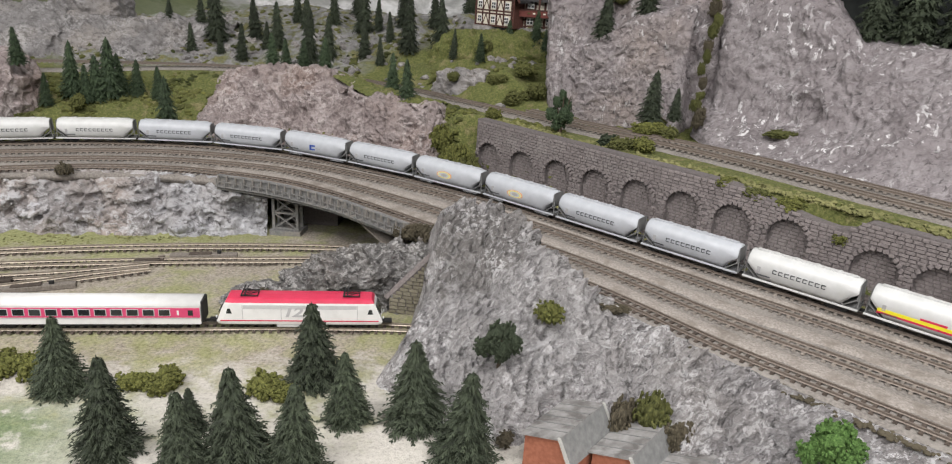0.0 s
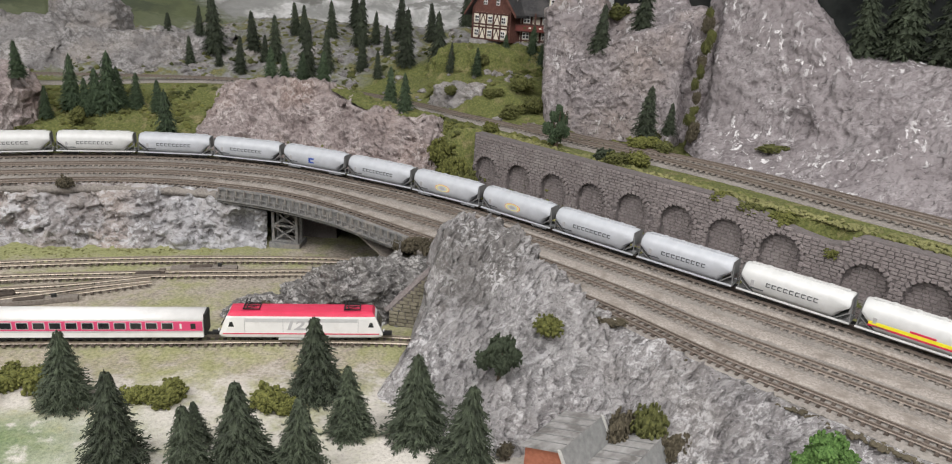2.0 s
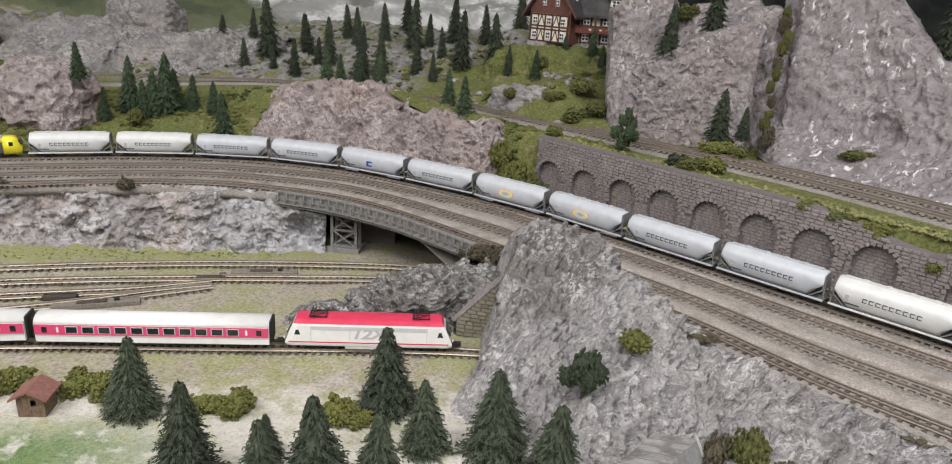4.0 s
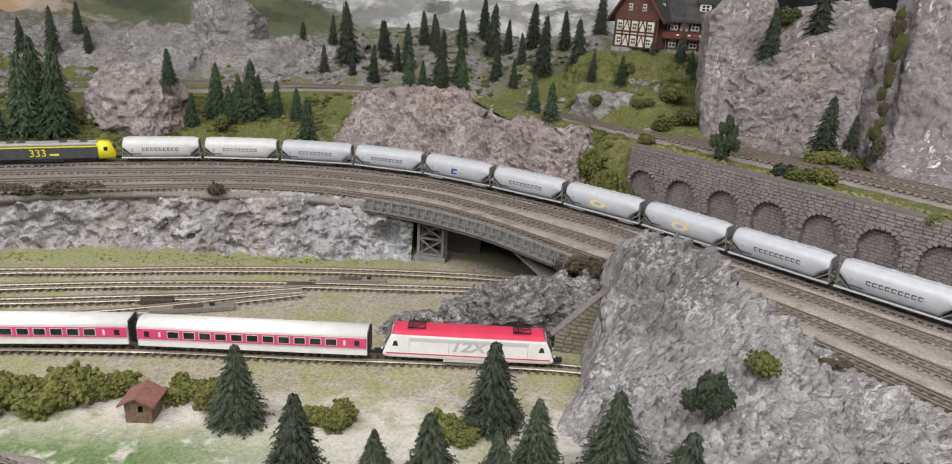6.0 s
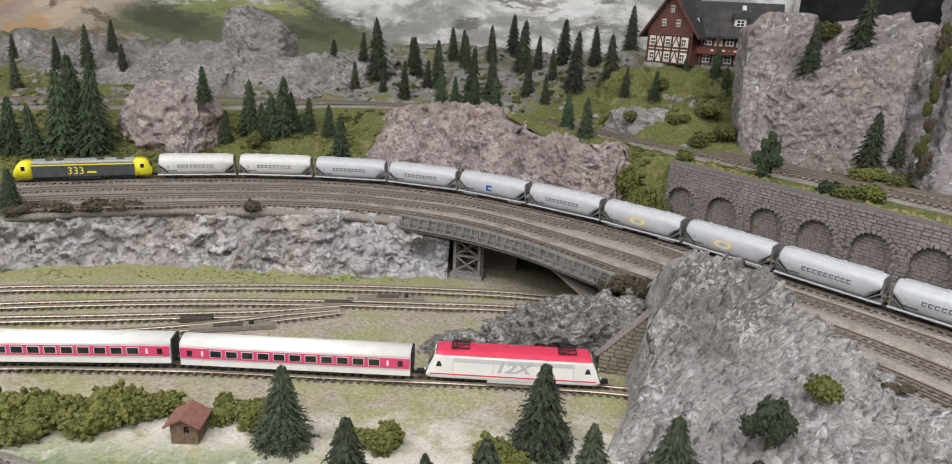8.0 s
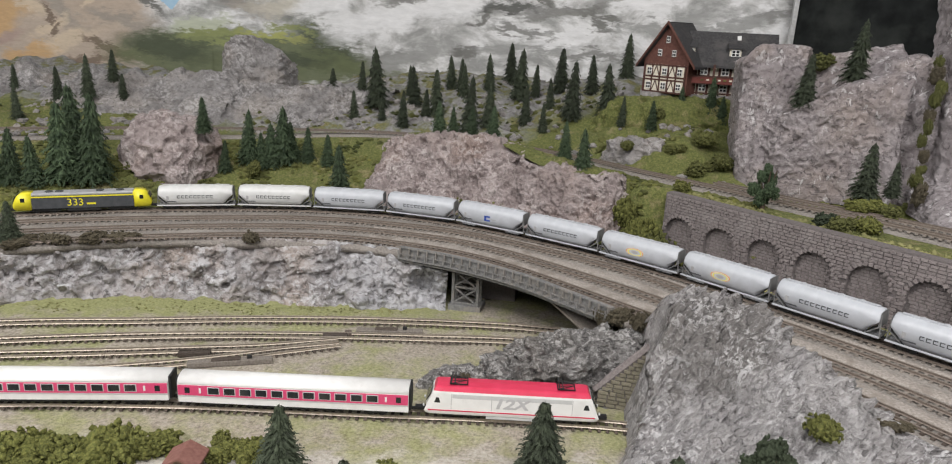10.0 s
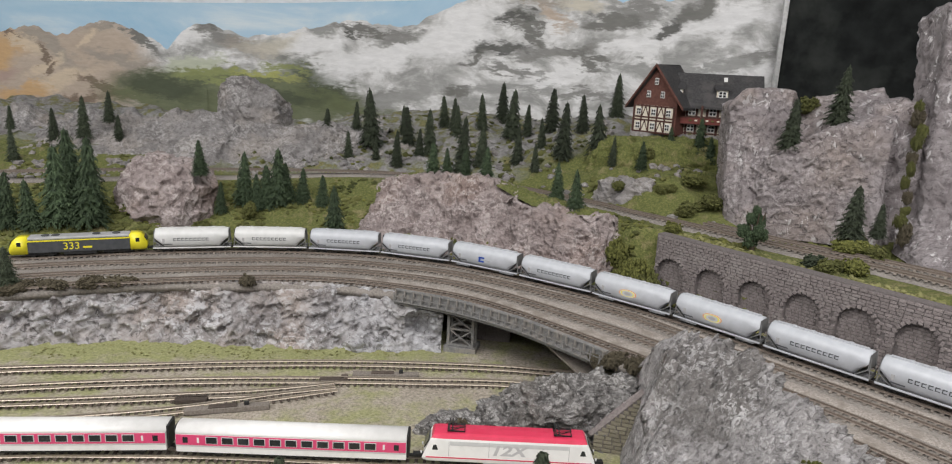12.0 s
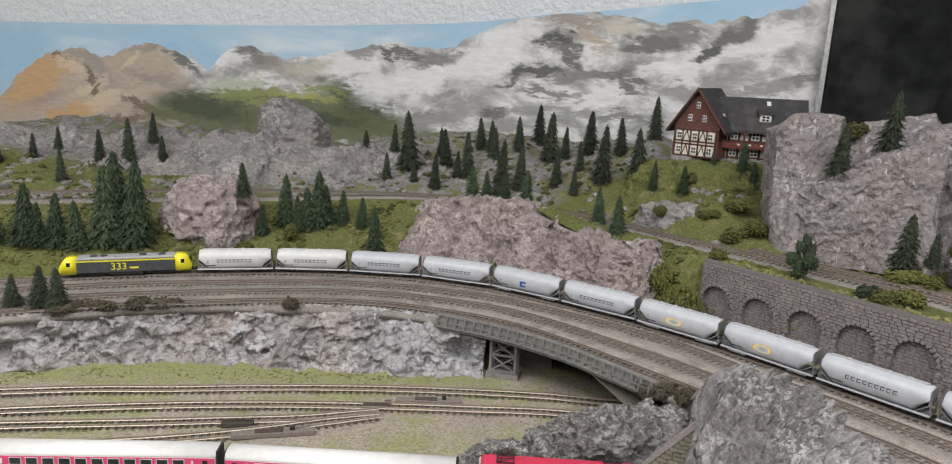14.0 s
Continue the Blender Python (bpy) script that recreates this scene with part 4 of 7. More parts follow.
track(YARD_2, 0.0018, "yard track with bright rails and dark sleepers", M["rail_bright"], M["sleeper"], -0.85, 0.1)
track(YARD_3, 0.0017, "yard siding that joins at the points", M["rail_bright"], M["sleeper"], -0.8, -0.275)
track(YARD_4, 0.0016, "yard siding with points leading to the through track", M["rail_bright"], M["sleeper"], -0.8, -0.272)

# track and dark gravel at the front corner
CORNER_LINE = Line([(-0.75, 0.437), (-0.6, 0.399), (-0.48, 0.370), (-0.379, 0.350), (-0.3, 0.333), (-0.2, 0.31), (0.0, 0.255)])


def corner_gravel(u, v):
    x, y, h = CORNER_LINE.at(u * CORNER_LINE.length)
    w = mix(-0.02, 0.019 + 0.003 * fbm(u * 30, 0, 0, 3), v)
    return (x - math.sin(h) * w, y + math.cos(h) * w, 0.0014 - 0.004 * abs(2 * v - 1) ** 4)


tagged(sheet("gravel_strip", M["ballast"], 120, 8, corner_gravel), "dark gravel bed in the front corner", "gravel", kind="structure")
track(CORNER_LINE, 0.0030, "front corner track with brown rails in dark gravel", M["rail"], M["sleeper"], -0.7, -0.02)

# ---- painted mountain backdrop on boards ----


def paint(name, stops, scale, streak, second=None, mask_scale=6.0, lo=0.5, hi=0.6, turn=25.0):
    """Brushed paint: streaky noise run at a slant, with patches of a second mixture."""
    m, nt, bsdf, vec = blank(name)
    mp = nt.nodes.new("ShaderNodeMapping")
    mp.inputs["Scale"].default_value = (1.0, 1.0, streak)
    mp.inputs["Rotation"].default_value = (0, radians(turn), 0)
    nt.links.new(vec, mp.inputs["Vector"])
    col = ramp_of(nt, noise_of(nt, mp.outputs[0], scale, 10, 0.66, 0.5), stops)
    if second:
        alt = ramp_of(nt, noise_of(nt, mp.outputs[0], scale * 1.7, 6, 0.6, 0.6), second)
        col = mixed(nt, spread(nt, noise_of(nt, mp.outputs[0], mask_scale, 5, 0.6, 0.8), lo, hi), col, alt)
    nt.links.new(col, bsdf.inputs["Base Color"])
    bsdf.inputs["Roughness"].default_value = 0.75
    bump_on(nt, bsdf, noise_of(nt, mp.outputs[0], scale * 8, 4), 0.25, 0.0006)
    return m


M["sky"] = paint("painted_sky", [(0.32, (0.30, 0.50, 0.68)), (0.55, (0.42, 0.58, 0.72)), (0.72, (0.68, 0.74, 0.78))], 3.0, 2.5, turn=0)


SNOW, CREAM, GREY, ASH, SLATE_G, DARK_G = (0.80, 0.795, 0.81), (0.60, 0.56, 0.48), (0.34, 0.34, 0.335), (0.245, 0.242, 0.235), (0.17, 0.168, 0.158), (0.105, 0.105, 0.10)
BROWN_G, TAN_P, OCHRE, SAND, UMBER, MAUVE = (0.36, 0.32, 0.28), (0.48, 0.39, 0.32), (0.58, 0.38, 0.20), (0.63, 0.52, 0.40), (0.20, 0.15, 0.115), (0.44, 0.33, 0.29)
FOREST, MOSS, LEAF, LIME, SAGE = (0.075, 0.090, 0.055), (0.13, 0.15, 0.075), (0.26, 0.29, 0.12), (0.40, 0.41, 0.14), (0.50, 0.53, 0.42)


def range_paint(name):
    """The painted range: broad loaded brush strokes laid one over another with ragged edges."""
    m, nt, bsdf, vec = blank(name)
    slant = nt.nodes.new("ShaderNodeMapping")
    slant.inputs["Scale"].default_value = (1.0, 1.0, 1.7)
    slant.inputs["Rotation"].default_value = (0, radians(28), 0)
    nt.links.new(vec, slant.inputs["Vector"])
    v = slant.outputs[0]
    rag = nt.nodes.new("ShaderNodeTexNoise")
    rag.inputs["Scale"].default_value, rag.inputs["Detail"].default_value, rag.inputs["Roughness"].default_value = 14.0, 6.0, 0.60
    nt.links.new(v, rag.inputs["Vector"])
    shift = nt.nodes.new("ShaderNodeVectorMath")
    shift.operation = "MULTIPLY_ADD"
    nt.links.new(rag.outputs["Color"], shift.inputs[0])
    shift.inputs[1].default_value, shift.inputs[2].default_value = (0.12, 0.0, 0.062), (-0.06, 0.0, -0.031)
    moved = nt.nodes.new("ShaderNodeVectorMath")
    nt.links.new(vec, moved.inputs[0])
    nt.links.new(shift.outputs[0], moved.inputs[1])
    bristle = nt.nodes.new("ShaderNodeMapping")
    bristle.inputs["Scale"].default_value = (1.0, 1.0, 3.6)
    bristle.inputs["Rotation"].default_value = (0, radians(24), 0)
    nt.links.new(vec, bristle.inputs["Vector"])
    hair = calc(nt, "MULTIPLY", calc(nt, "SUBTRACT", noise_of(nt, bristle.outputs[0], 46.0, 6, 0.68, 0.4), 0.5), 0.050)
    fray = nt.nodes.new("ShaderNodeCombineXYZ")
    nt.links.new(hair, fray.inputs[0])
    nt.links.new(hair, fray.inputs[2])
    frayed = nt.nodes.new("ShaderNodeVectorMath")
    nt.links.new(moved.outputs[0], frayed.inputs[0])
    nt.links.new(fray.outputs[0], frayed.inputs[1])
    flat = nt.nodes.new("ShaderNodeVectorMath")
    flat.operation = "MULTIPLY"
    flat.inputs[1].default_value = (1.0, 0.0, 1.0)
    nt.links.new(frayed.outputs[0], flat.inputs[0])
    state = [ramp_of(nt, noise_of(nt, v, 13.0, 9, 0.64, 0.5), [(0.40, (0.33, 0.33, 0.325)), (0.48, (0.50, 0.495, 0.495)), (0.57, (0.76, 0.755, 0.765))])]

    def brush(x, z, rx, rz, turn, colour, soft=0.34, load=0.95):
        mp = nt.nodes.new("ShaderNodeMapping")
        mp.vector_type = "TEXTURE"
        mp.inputs["Location"].default_value, mp.inputs["Rotation"].default_value, mp.inputs["Scale"].default_value = (x, 0, z), (0, radians(-turn), 0), (rx, 1, rz)
        nt.links.new(flat.outputs[0], mp.inputs["Vector"])
        ln = nt.nodes.new("ShaderNodeVectorMath")
        ln.operation = "LENGTH"
        nt.links.new(mp.outputs[0], ln.inputs[0])
        state[0] = mixed(nt, calc(nt, "MULTIPLY", spread(nt, ln.outputs["Value"], 1.0 + soft, 1.0 - soft), load), state[0], colour)
    # ochre massif
    brush(-1.30, 0.20, 0.34, 0.16, 0, TAN_P, 0.2)
    brush(-1.32, 0.235, 0.09, 0.045, 30, OCHRE)
    brush(-1.04, 0.275, 0.075, 0.045, 0, TAN_P)
    brush(-1.165, 0.272, 0.075, 0.016, -35, BROWN_G)
    brush(-1.225, 0.268, 0.030, 0.018, -30, SAND)
    brush(-1.18, 0.225, 0.05, 0.012, 30, SAND)
    brush(-1.245, 0.292, 0.022, 0.005, -30, UMBER)
    brush(-1.19, 0.245, 0.010, 0.022, 10, UMBER)
    brush(-1.17, 0.222, 0.022, 0.007, 55, UMBER)
    brush(-1.30, 0.195, 0.06, 0.014, 15, MAUVE)
    brush(-1.15, 0.195, 0.08, 0.016, 18, SAND)
    brush(-1.24, 0.165, 0.07, 0.016, 12, OCHRE)
    brush(-1.03, 0.313, 0.045, 0.006, 0, BROWN_G)
    brush(-1.07, 0.285, 0.022, 0.010, 35, SAND)
    brush(-0.955, 0.290, 0.055, 0.011, -32, SLATE_G)
    brush(-1.02, 0.245, 0.06, 0.012, -15, BROWN_G)
    brush(-1.05, 0.190, 0.055, 0.010, -20, UMBER)
    brush(-1.11, 0.160, 0.06, 0.010, 10, UMBER)
    # green foothills
    brush(-0.76, 0.185, 0.29, 0.058, 0, MOSS, 0.15)
    brush(-0.92, 0.200, 0.09, 0.022, -8, FOREST)
    brush(-0.58, 0.225, 0.085, 0.026, -20, FOREST)
    brush(-0.54, 0.185, 0.11, 0.020, -10, MOSS)
    brush(-0.68, 0.190, 0.10, 0.015, 0, FOREST)
    brush(-0.85, 0.248, 0.055, 0.013, 8, SAGE)
    brush(-0.81, 0.232, 0.075, 0.010, 8, LEAF)
    brush(-0.70, 0.233, 0.065, 0.007, -4, LIME)
    brush(-0.66, 0.250, 0.055, 0.007, -6, LEAF)
    brush(-0.79, 0.214, 0.06, 0.006, 0, LEAF)
    brush(-0.43, 0.200, 0.06, 0.016, 15, ASH)
    # middle peaks
    brush(-0.85, 0.298, 0.032, 0.020, 25, SNOW)
    brush(-0.785, 0.302, 0.050, 0.010, -18, ASH)
    brush(-0.735, 0.282, 0.06, 0.012, -6, BROWN_G, 0.5, 0.7)
    brush(-0.80, 0.318, 0.014, 0.005, 0, SLATE_G)
    brush(-0.66, 0.288, 0.07, 0.014, 4, CREAM, 0.5, 0.8)
    brush(-0.58, 0.292, 0.06, 0.016, 10, SNOW)
    brush(-0.45, 0.272, 0.13, 0.020, 16, SNOW)
    brush(-0.49, 0.325, 0.052, 0.008, -6, SLATE_G)
    brush(-0.42, 0.313, 0.06, 0.011, 6, ASH)
    brush(-0.515, 0.316, 0.022, 0.005, -30, DARK_G)
    brush(-0.39, 0.215, 0.075, 0.014, 24, GREY)
    brush(-0.30, 0.226, 0.036, 0.010, 10, SLATE_G)
    # great snow peak
    brush(-0.31, 0.325, 0.08, 0.036, 30, SNOW)
    brush(-0.235, 0.302, 0.055, 0.010, 2, DARK_G)
    brush(-0.275, 0.285, 0.024, 0.006, 28, SLATE_G)
    brush(-0.178, 0.334, 0.050, 0.012, -48, SLATE_G)
    brush(-0.205, 0.352, 0.020, 0.006, 10, DARK_G)
    brush(-0.165, 0.380, 0.050, 0.010, -5, BROWN_G)
    brush(-0.140, 0.352, 0.030, 0.012, -35, TAN_P)
    brush(-0.090, 0.374, 0.032, 0.012, -10, CREAM)
    brush(-0.040, 0.352, 0.065, 0.011, 10, SLATE_G)
    brush(0.000, 0.370, 0.042, 0.009, -4, ASH)
    brush(0.082, 0.372, 0.034, 0.013, 40, SLATE_G)
    brush(0.042, 0.342, 0.028, 0.007, 25, DARK_G)
    brush(0.135, 0.360, 0.06, 0.020, 20, SNOW)
    brush(-0.130, 0.300, 0.080, 0.007, 6, ASH)
    brush(-0.085, 0.286, 0.032, 0.009, -28, SLATE_G)
    brush(-0.010, 0.312, 0.07, 0.009, 12, SNOW)
    brush(0.020, 0.280, 0.085, 0.007, 4, GREY)
    brush(0.165, 0.302, 0.045, 0.009, 12, ASH)
    brush(0.120, 0.286, 0.055, 0.009, 8, GREY)
    brush(-0.20, 0.268, 0.055, 0.008, -8, ASH)
    brush(-0.195, 0.238, 0.085, 0.010, 4, GREY)
    brush(-0.085, 0.230, 0.075, 0.008, 0, ASH)
    brush(-0.13, 0.255, 0.06, 0.007, 10, SNOW)
    tone = ramp_of(nt, noise_of(nt, bristle.outputs[0], 40.0, 7, 0.68, 0.4), [(0.32, (0.82, 0.82, 0.82)), (0.7, (1.02, 1.02, 1.02))])
    col = mixed(nt, 1.0, state[0], tone, "MULTIPLY")
    nt.links.new(col, bsdf.inputs["Base Color"])
    bsdf.inputs["Roughness"].default_value = 0.75
    bump_on(nt, bsdf, noise_of(nt, v, 80.0, 4), 0.25, 0.0006)
    return m


M["range"] = range_paint("painted_mountain_range")

painting = thing("mountain_painting", "painted alpine panorama on boards along the wall", "painting", kind="structure")


def board_y(x):
    if x < CORNER[0]:
        return mix(WEST_END[1], CORNER[1], (x - WEST_END[0]) / (CORNER[0] - WEST_END[0]))
    return mix(CORNER[1], EAST_END[1], (x - CORNER[0]) / (EAST_END[0] - CORNER[0]))


def layer(name, material, ridge, x0, x1, rank, rough_, label, freq=26.0):
    """One painted layer: a thin sheet below a broken ridge line."""
    def place(u, v):
        x = mix(x0, x1, u)
        top = ridge(x) + rough_ * (fbm(x * freq, rank * 3.7, 0.0, 5) + 0.5 * fbm(x * freq * 0.35, rank, 2.0, 3))
        top = min(top, BOARD_TOP(x) - 0.0006 * rank)
        return (x, board_y(x) - 0.0012 * rank, mix(0.05, top, v))
    ob = sheet(name, material, 420, 3, place, painting)
    ob["label"] = label
    return ob


BOARD_TOP = curve_y([(-2.2, 0.352), (-1.37, 0.354), (-1.077, 0.357), (-0.806, 0.362), (-0.55, 0.370), (-0.33, 0.380), (-0.204, 0.394), (-0.1, 0.402), (0.0, 0.413), (0.1, 0.421), (0.205, 0.427)])
layer("sky", M["sky"], lambda x: 0.6, -2.2, 0.205, 1, 0.0, "pale blue painted sky")
layer("snow_range", M["range"], curve_y([(-2.2, 0.24), (-0.97, 0.25), (-0.903, 0.274), (-0.874, 0.303), (-0.82, 0.324), (-0.768, 0.310), (-0.704, 0.306), (-0.602, 0.322), (-0.537, 0.332), (-0.487, 0.336), (-0.426, 0.328), (-0.378, 0.340), (-0.329, 0.363), (-0.257, 0.386), (-0.204, 0.394), (-0.103, 0.394), (-0.044, 0.385), (0.0, 0.384), (0.084, 0.388), (0.134, 0.402), (0.205, 0.424)]), -2.2, 0.205, 2, 0.0065, "grey and white painted snow peaks", 48.0)
layer("ochre_range", M["range"], curve_y([(-2.2, 0.20), (-1.42, 0.19), (-1.353, 0.248), (-1.288, 0.286), (-1.257, 0.296), (-1.197, 0.304), (-1.14, 0.288), (-1.081, 0.311), (-1.01, 0.318), (-0.97, 0.304), (-0.903, 0.274), (-0.87, 0.25), (-0.82, 0.20)]), -2.2, -0.82, 3, 0.0065, "ochre and grey painted peaks", 48.0)

# ---- arched retaining wall ----
WALL_M = Matrix.Translation((0.011, 0.787, 0)) @ Matrix.Rotation(math.atan2(-0.876, 1.0), 4, "Z")
ARCHES = [0.016 + 0.0458 * i for i in range(8)] + [0.402, 0.444, 0.486, 0.528, 0.570]
AR, FOOT = 0.0165, 0.046


def apex(u):
    return mix(0.0955, 0.1015, step(u, 0.0, 0.3)) - 0.005 * step(u, 0.36, 0.39)


def wall_top(u):
    return 0.1195 - 0.014 * step(u, 0.27, 0.375) + 0.011 * step(u, 0.379, 0.386)


arch_wall = thing("retaining_wall", "grey-brown stone retaining wall with a row of blind arches", "wall", WALL_M, kind="structure")
outline = [(0.625, FOOT), (0.625, wall_top(0.625) - 0.001)]
outline += [(u, wall_top(u) - 0.001) for u in np.linspace(0.61, -0.004, 60)] + [(-0.004, FOOT)]
for c in ARCHES:
    sp = apex(c) - AR
    outline += [(c - AR, FOOT), (c - AR, sp)] + [(c - AR * math.cos(a), sp + AR * math.sin(a)) for a in np.linspace(0.2, math.pi - 0.2, 12)] + [(c + AR, sp), (c + AR, FOOT)]
part("wall_core", prism(bmesh.new(), outline, "y", 0.0012, 0.013), M["mortar"], arch_wall)
part("arch_backing", boxes((-0.004, 0.625, 0.0062, 0.0125, FOOT, 0.1035)), M["mortar"], arch_wall)

STONE = bpy.data.meshes.new("stone")
bm = bmesh.new()
box(bm, -0.5, 0.5, -1.0, 0.0, -0.5, 0.5)
for v in bm.verts:
    if v.co.y < -0.5:
        v.co.x *= 0.9
        v.co.z *= 0.84
bm.to_mesh(STONE)
bm.free()
STONE.materials.append(M["stone"])


def in_arch(u, z, grow):
    for c in ARCHES:
        sp = apex(c) - AR
        if abs(u - c) < AR + grow and (z < sp or math.hypot(u - c, z - sp) < AR + grow):
            return True
    return False


stones = []       # (u, depth, z, width, height, proud, lean)
row_h = 0.00285
for r in range(27):
    z = FOOT + (r + 0.5) * row_h
    u = -0.004 + random.uniform(0, 0.004)
    while u < 0.62:
        w = random.uniform(0.0045, 0.0078)
        c = u + w / 2
        if z < wall_top(c) - 0.0012 and not in_arch(c, z, 0.0030 if z > 0.08 else 0.0012):
            stones.append((c, 0.0014, z + random.uniform(-0.0002, 0.0002), w - 0.00038, row_h - 0.00032, random.uniform(0.0009, 0.0016), 0.0))
        if in_arch(c, z, -0.001):
            stones.append((c, 0.0064, z, w - 0.00038, row_h - 0.00032, random.uniform(0.0006, 0.0010), 0.0))
        u += w
for c in ARCHES:
    sp = apex(c) - AR
    for k in range(13):
        a = math.pi * (k + 0.5) / 13
        stones.append((c - (AR + 0.0016) * math.cos(a), 0.0012, sp + (AR + 0.0016) * math.sin(a), 0.0036, 0.0032, 0.0020, 90 - math.degrees(a)))
    for side in (-1, 1):
        for k in range(int((sp - FOOT) / 0.0042)):
            stones.append((c + side * (AR + 0.0016), 0.0012, FOOT + (k + 0.5) * 0.0042, 0.0032, 0.0037, 0.0020, 0.0))
single = [s for s in stones if 0.22 < s[0] < 0.36 and s[1] < 0.005][:300]
keep = set(id(s) for s in single)


def stone_m(s):
    u, dep, z, w, h, p, lean = s
    return Matrix.Translation((u, dep, z)) @ Matrix.Rotation(radians(lean), 4, "Y") @ Matrix.Diagonal((w, p, h, 1))


def joined_pieces(name, me, mats, material, parent, label):
    """Many small pieces of one shape joined into one mesh."""
    base = [v.co.copy() for v in me.vertices]
    polys = [tuple(p.vertices) for p in me.polygons]
    verts, faces = [], []
    for m in mats:
        k = len(verts)
        verts += [tuple(m @ c) for c in base]
        faces += [tuple(i + k for i in p) for p in polys]
    out = bpy.data.meshes.new(name)
    out.from_pydata(verts, [], faces)
    out.materials.append(material)
    ob = new(name, out)
    ob.parent = parent
    return tagged(ob, label, kind="stuff")


joined_pieces("stonework", STONE, [stone_m(s) for s in stones if id(s) not in keep], M["stone"], arch_wall, "coursed grey-brown wall stones")

# ---- bridge ----
BRIDGE = Line([(-0.249, 0.7165), (-0.187, 0.7015), (-0.125, 0.6735), (-0.085, 0.646), (-0.041, 0.6125)])


def swept(line, s0, s1, a0, a1, z0, z1, n=24):
    """A bar of constant section along a line; a is the sideways offset."""
    bm = bmesh.new()
    last = None
    for i in range(n + 1):
        x, y, h = line.at(mix(s0, s1, i / n))
        ring = [bm.verts.new((x - math.sin(h) * a, y + math.cos(h) * a, z)) for a, z in ((a0, z0), (a1, z0), (a1, z1), (a0, z1))]
        if last:
            for k in range(4):
                bm.faces.new((last[k], last[(k + 1) % 4], ring[(k + 1) % 4], ring[k]))
        else:
            bm.faces.new(ring)
        last = ring
    bm.faces.new(last[::-1])
    bmesh.ops.recalc_face_normals(bm, faces=bm.faces[:])
    return bm


bridge = thing("girder_bridge", "grey plate girder railway bridge with railing posts", "bridge", kind="structure")
L = BRIDGE.length
part("girder_plate", swept(BRIDGE, 0, L, -0.003, -0.0015, 0.0455, 0.0575), M["iron"], bridge)
part("top_flange", swept(BRIDGE, 0, L, -0.0045, 0.0, 0.0575, 0.0590), M["iron"], bridge)
part("bottom_flange", swept(BRIDGE, 0, L, -0.006, 0.0, 0.0440, 0.0458), M["iron"], bridge)
part("footway", swept(BRIDGE, 0, L, -0.0095, -0.003, 0.0478, 0.0487), M["iron"], bridge)
part("railing", swept(BRIDGE, 0, L, -0.0095, -0.0088, 0.0535, 0.0542), M["iron"], bridge)
# slab under the deck, its shade given as near-black colour
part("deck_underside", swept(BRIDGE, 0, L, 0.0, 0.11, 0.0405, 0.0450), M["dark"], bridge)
post = bpy.data.meshes.new("post")
bm = boxes((-0.0006, 0.0006, -0.0062, -0.003, 0.0440, 0.0590), (-0.0006, 0.0006, -0.0096, -0.0086, 0.0478, 0.0565))
bm.to_mesh(post)
bm.free()
post.materials.append(M["iron"])
for i in range(25):
    x, y, h = BRIDGE.at(mix(0.002, L - 0.002, i / 24))
    shared("post", post, bridge, pose(x, y, 0, 0, 0, math.degrees(h)))


def bar(bm, a, b, w):
    """A square bar from a to b."""
    a, b = Vector(a), Vector(b)
    d = b - a
    m = Matrix.Translation((a + b) / 2) @ d.to_track_quat("Z", "Y").to_matrix().to_4x4() @ Matrix.Diagonal((w, w, d.length, 1))
    bmesh.ops.create_cube(bm, size=1.0, matrix=m)


pier = thing("bridge_pier", "grey lattice bridge pier with crossed braces on a plinth", "pier", pose(-0.1815, 0.713, 0, 0, 0, -4))
part("plinth", boxes((-0.0165, 0.0165, -0.004, 0.02, -0.003, 0.0042), bevel=0.0006), M["iron"], pier)
for y in (0.0, 0.014):
    for x in (-0.0125, 0.0125):
        part("leg", boxes((x - 0.0014, x + 0.0014, y - 0.0014, y + 0.0014, 0.004, 0.0455)), M["iron"], pier)
    for z in (0.0055, 0.0225, 0.0395):
        part("crossbar", boxes((-0.0115, 0.0115, y - 0.0009, y + 0.0009, z - 0.001, z + 0.001)), M["iron"], pier)
    for z0, z1 in ((0.0065, 0.0215), (0.0235, 0.0385)):
        for a, b in ((-1, 1), (1, -1)):
            bm = bmesh.new()
            bar(bm, (a * 0.0112, y - 0.0003 * a, z0), (b * 0.0112, y - 0.0003 * a, z1), 0.0015)
            part("brace", bm, M["iron"], pier)

# abutment, and added near-black panels standing in for the shade under the bridge
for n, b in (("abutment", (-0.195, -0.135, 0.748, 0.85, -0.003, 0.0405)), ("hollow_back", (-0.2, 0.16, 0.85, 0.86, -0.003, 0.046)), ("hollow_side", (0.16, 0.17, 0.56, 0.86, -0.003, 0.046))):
    tagged(part(n, boxes(b, bevel=0.001), M["dark"] if n != "abutment" else M["mortar"]), "masonry and shade-black panels under the bridge", "abutment", kind="structure")
bm = boxes((-0.034, 0.034, -0.010, 0.010, -0.0009, 0.0009), bevel=0.0003)
plank = part("slanted_plank", bm, M["sleeper_dust"])
plank.matrix_basis = pose(-0.068, 0.650, 0.031, 8, 20, -38)
tagged(plank, "weathered slanted plank under the bridge end", "plank")

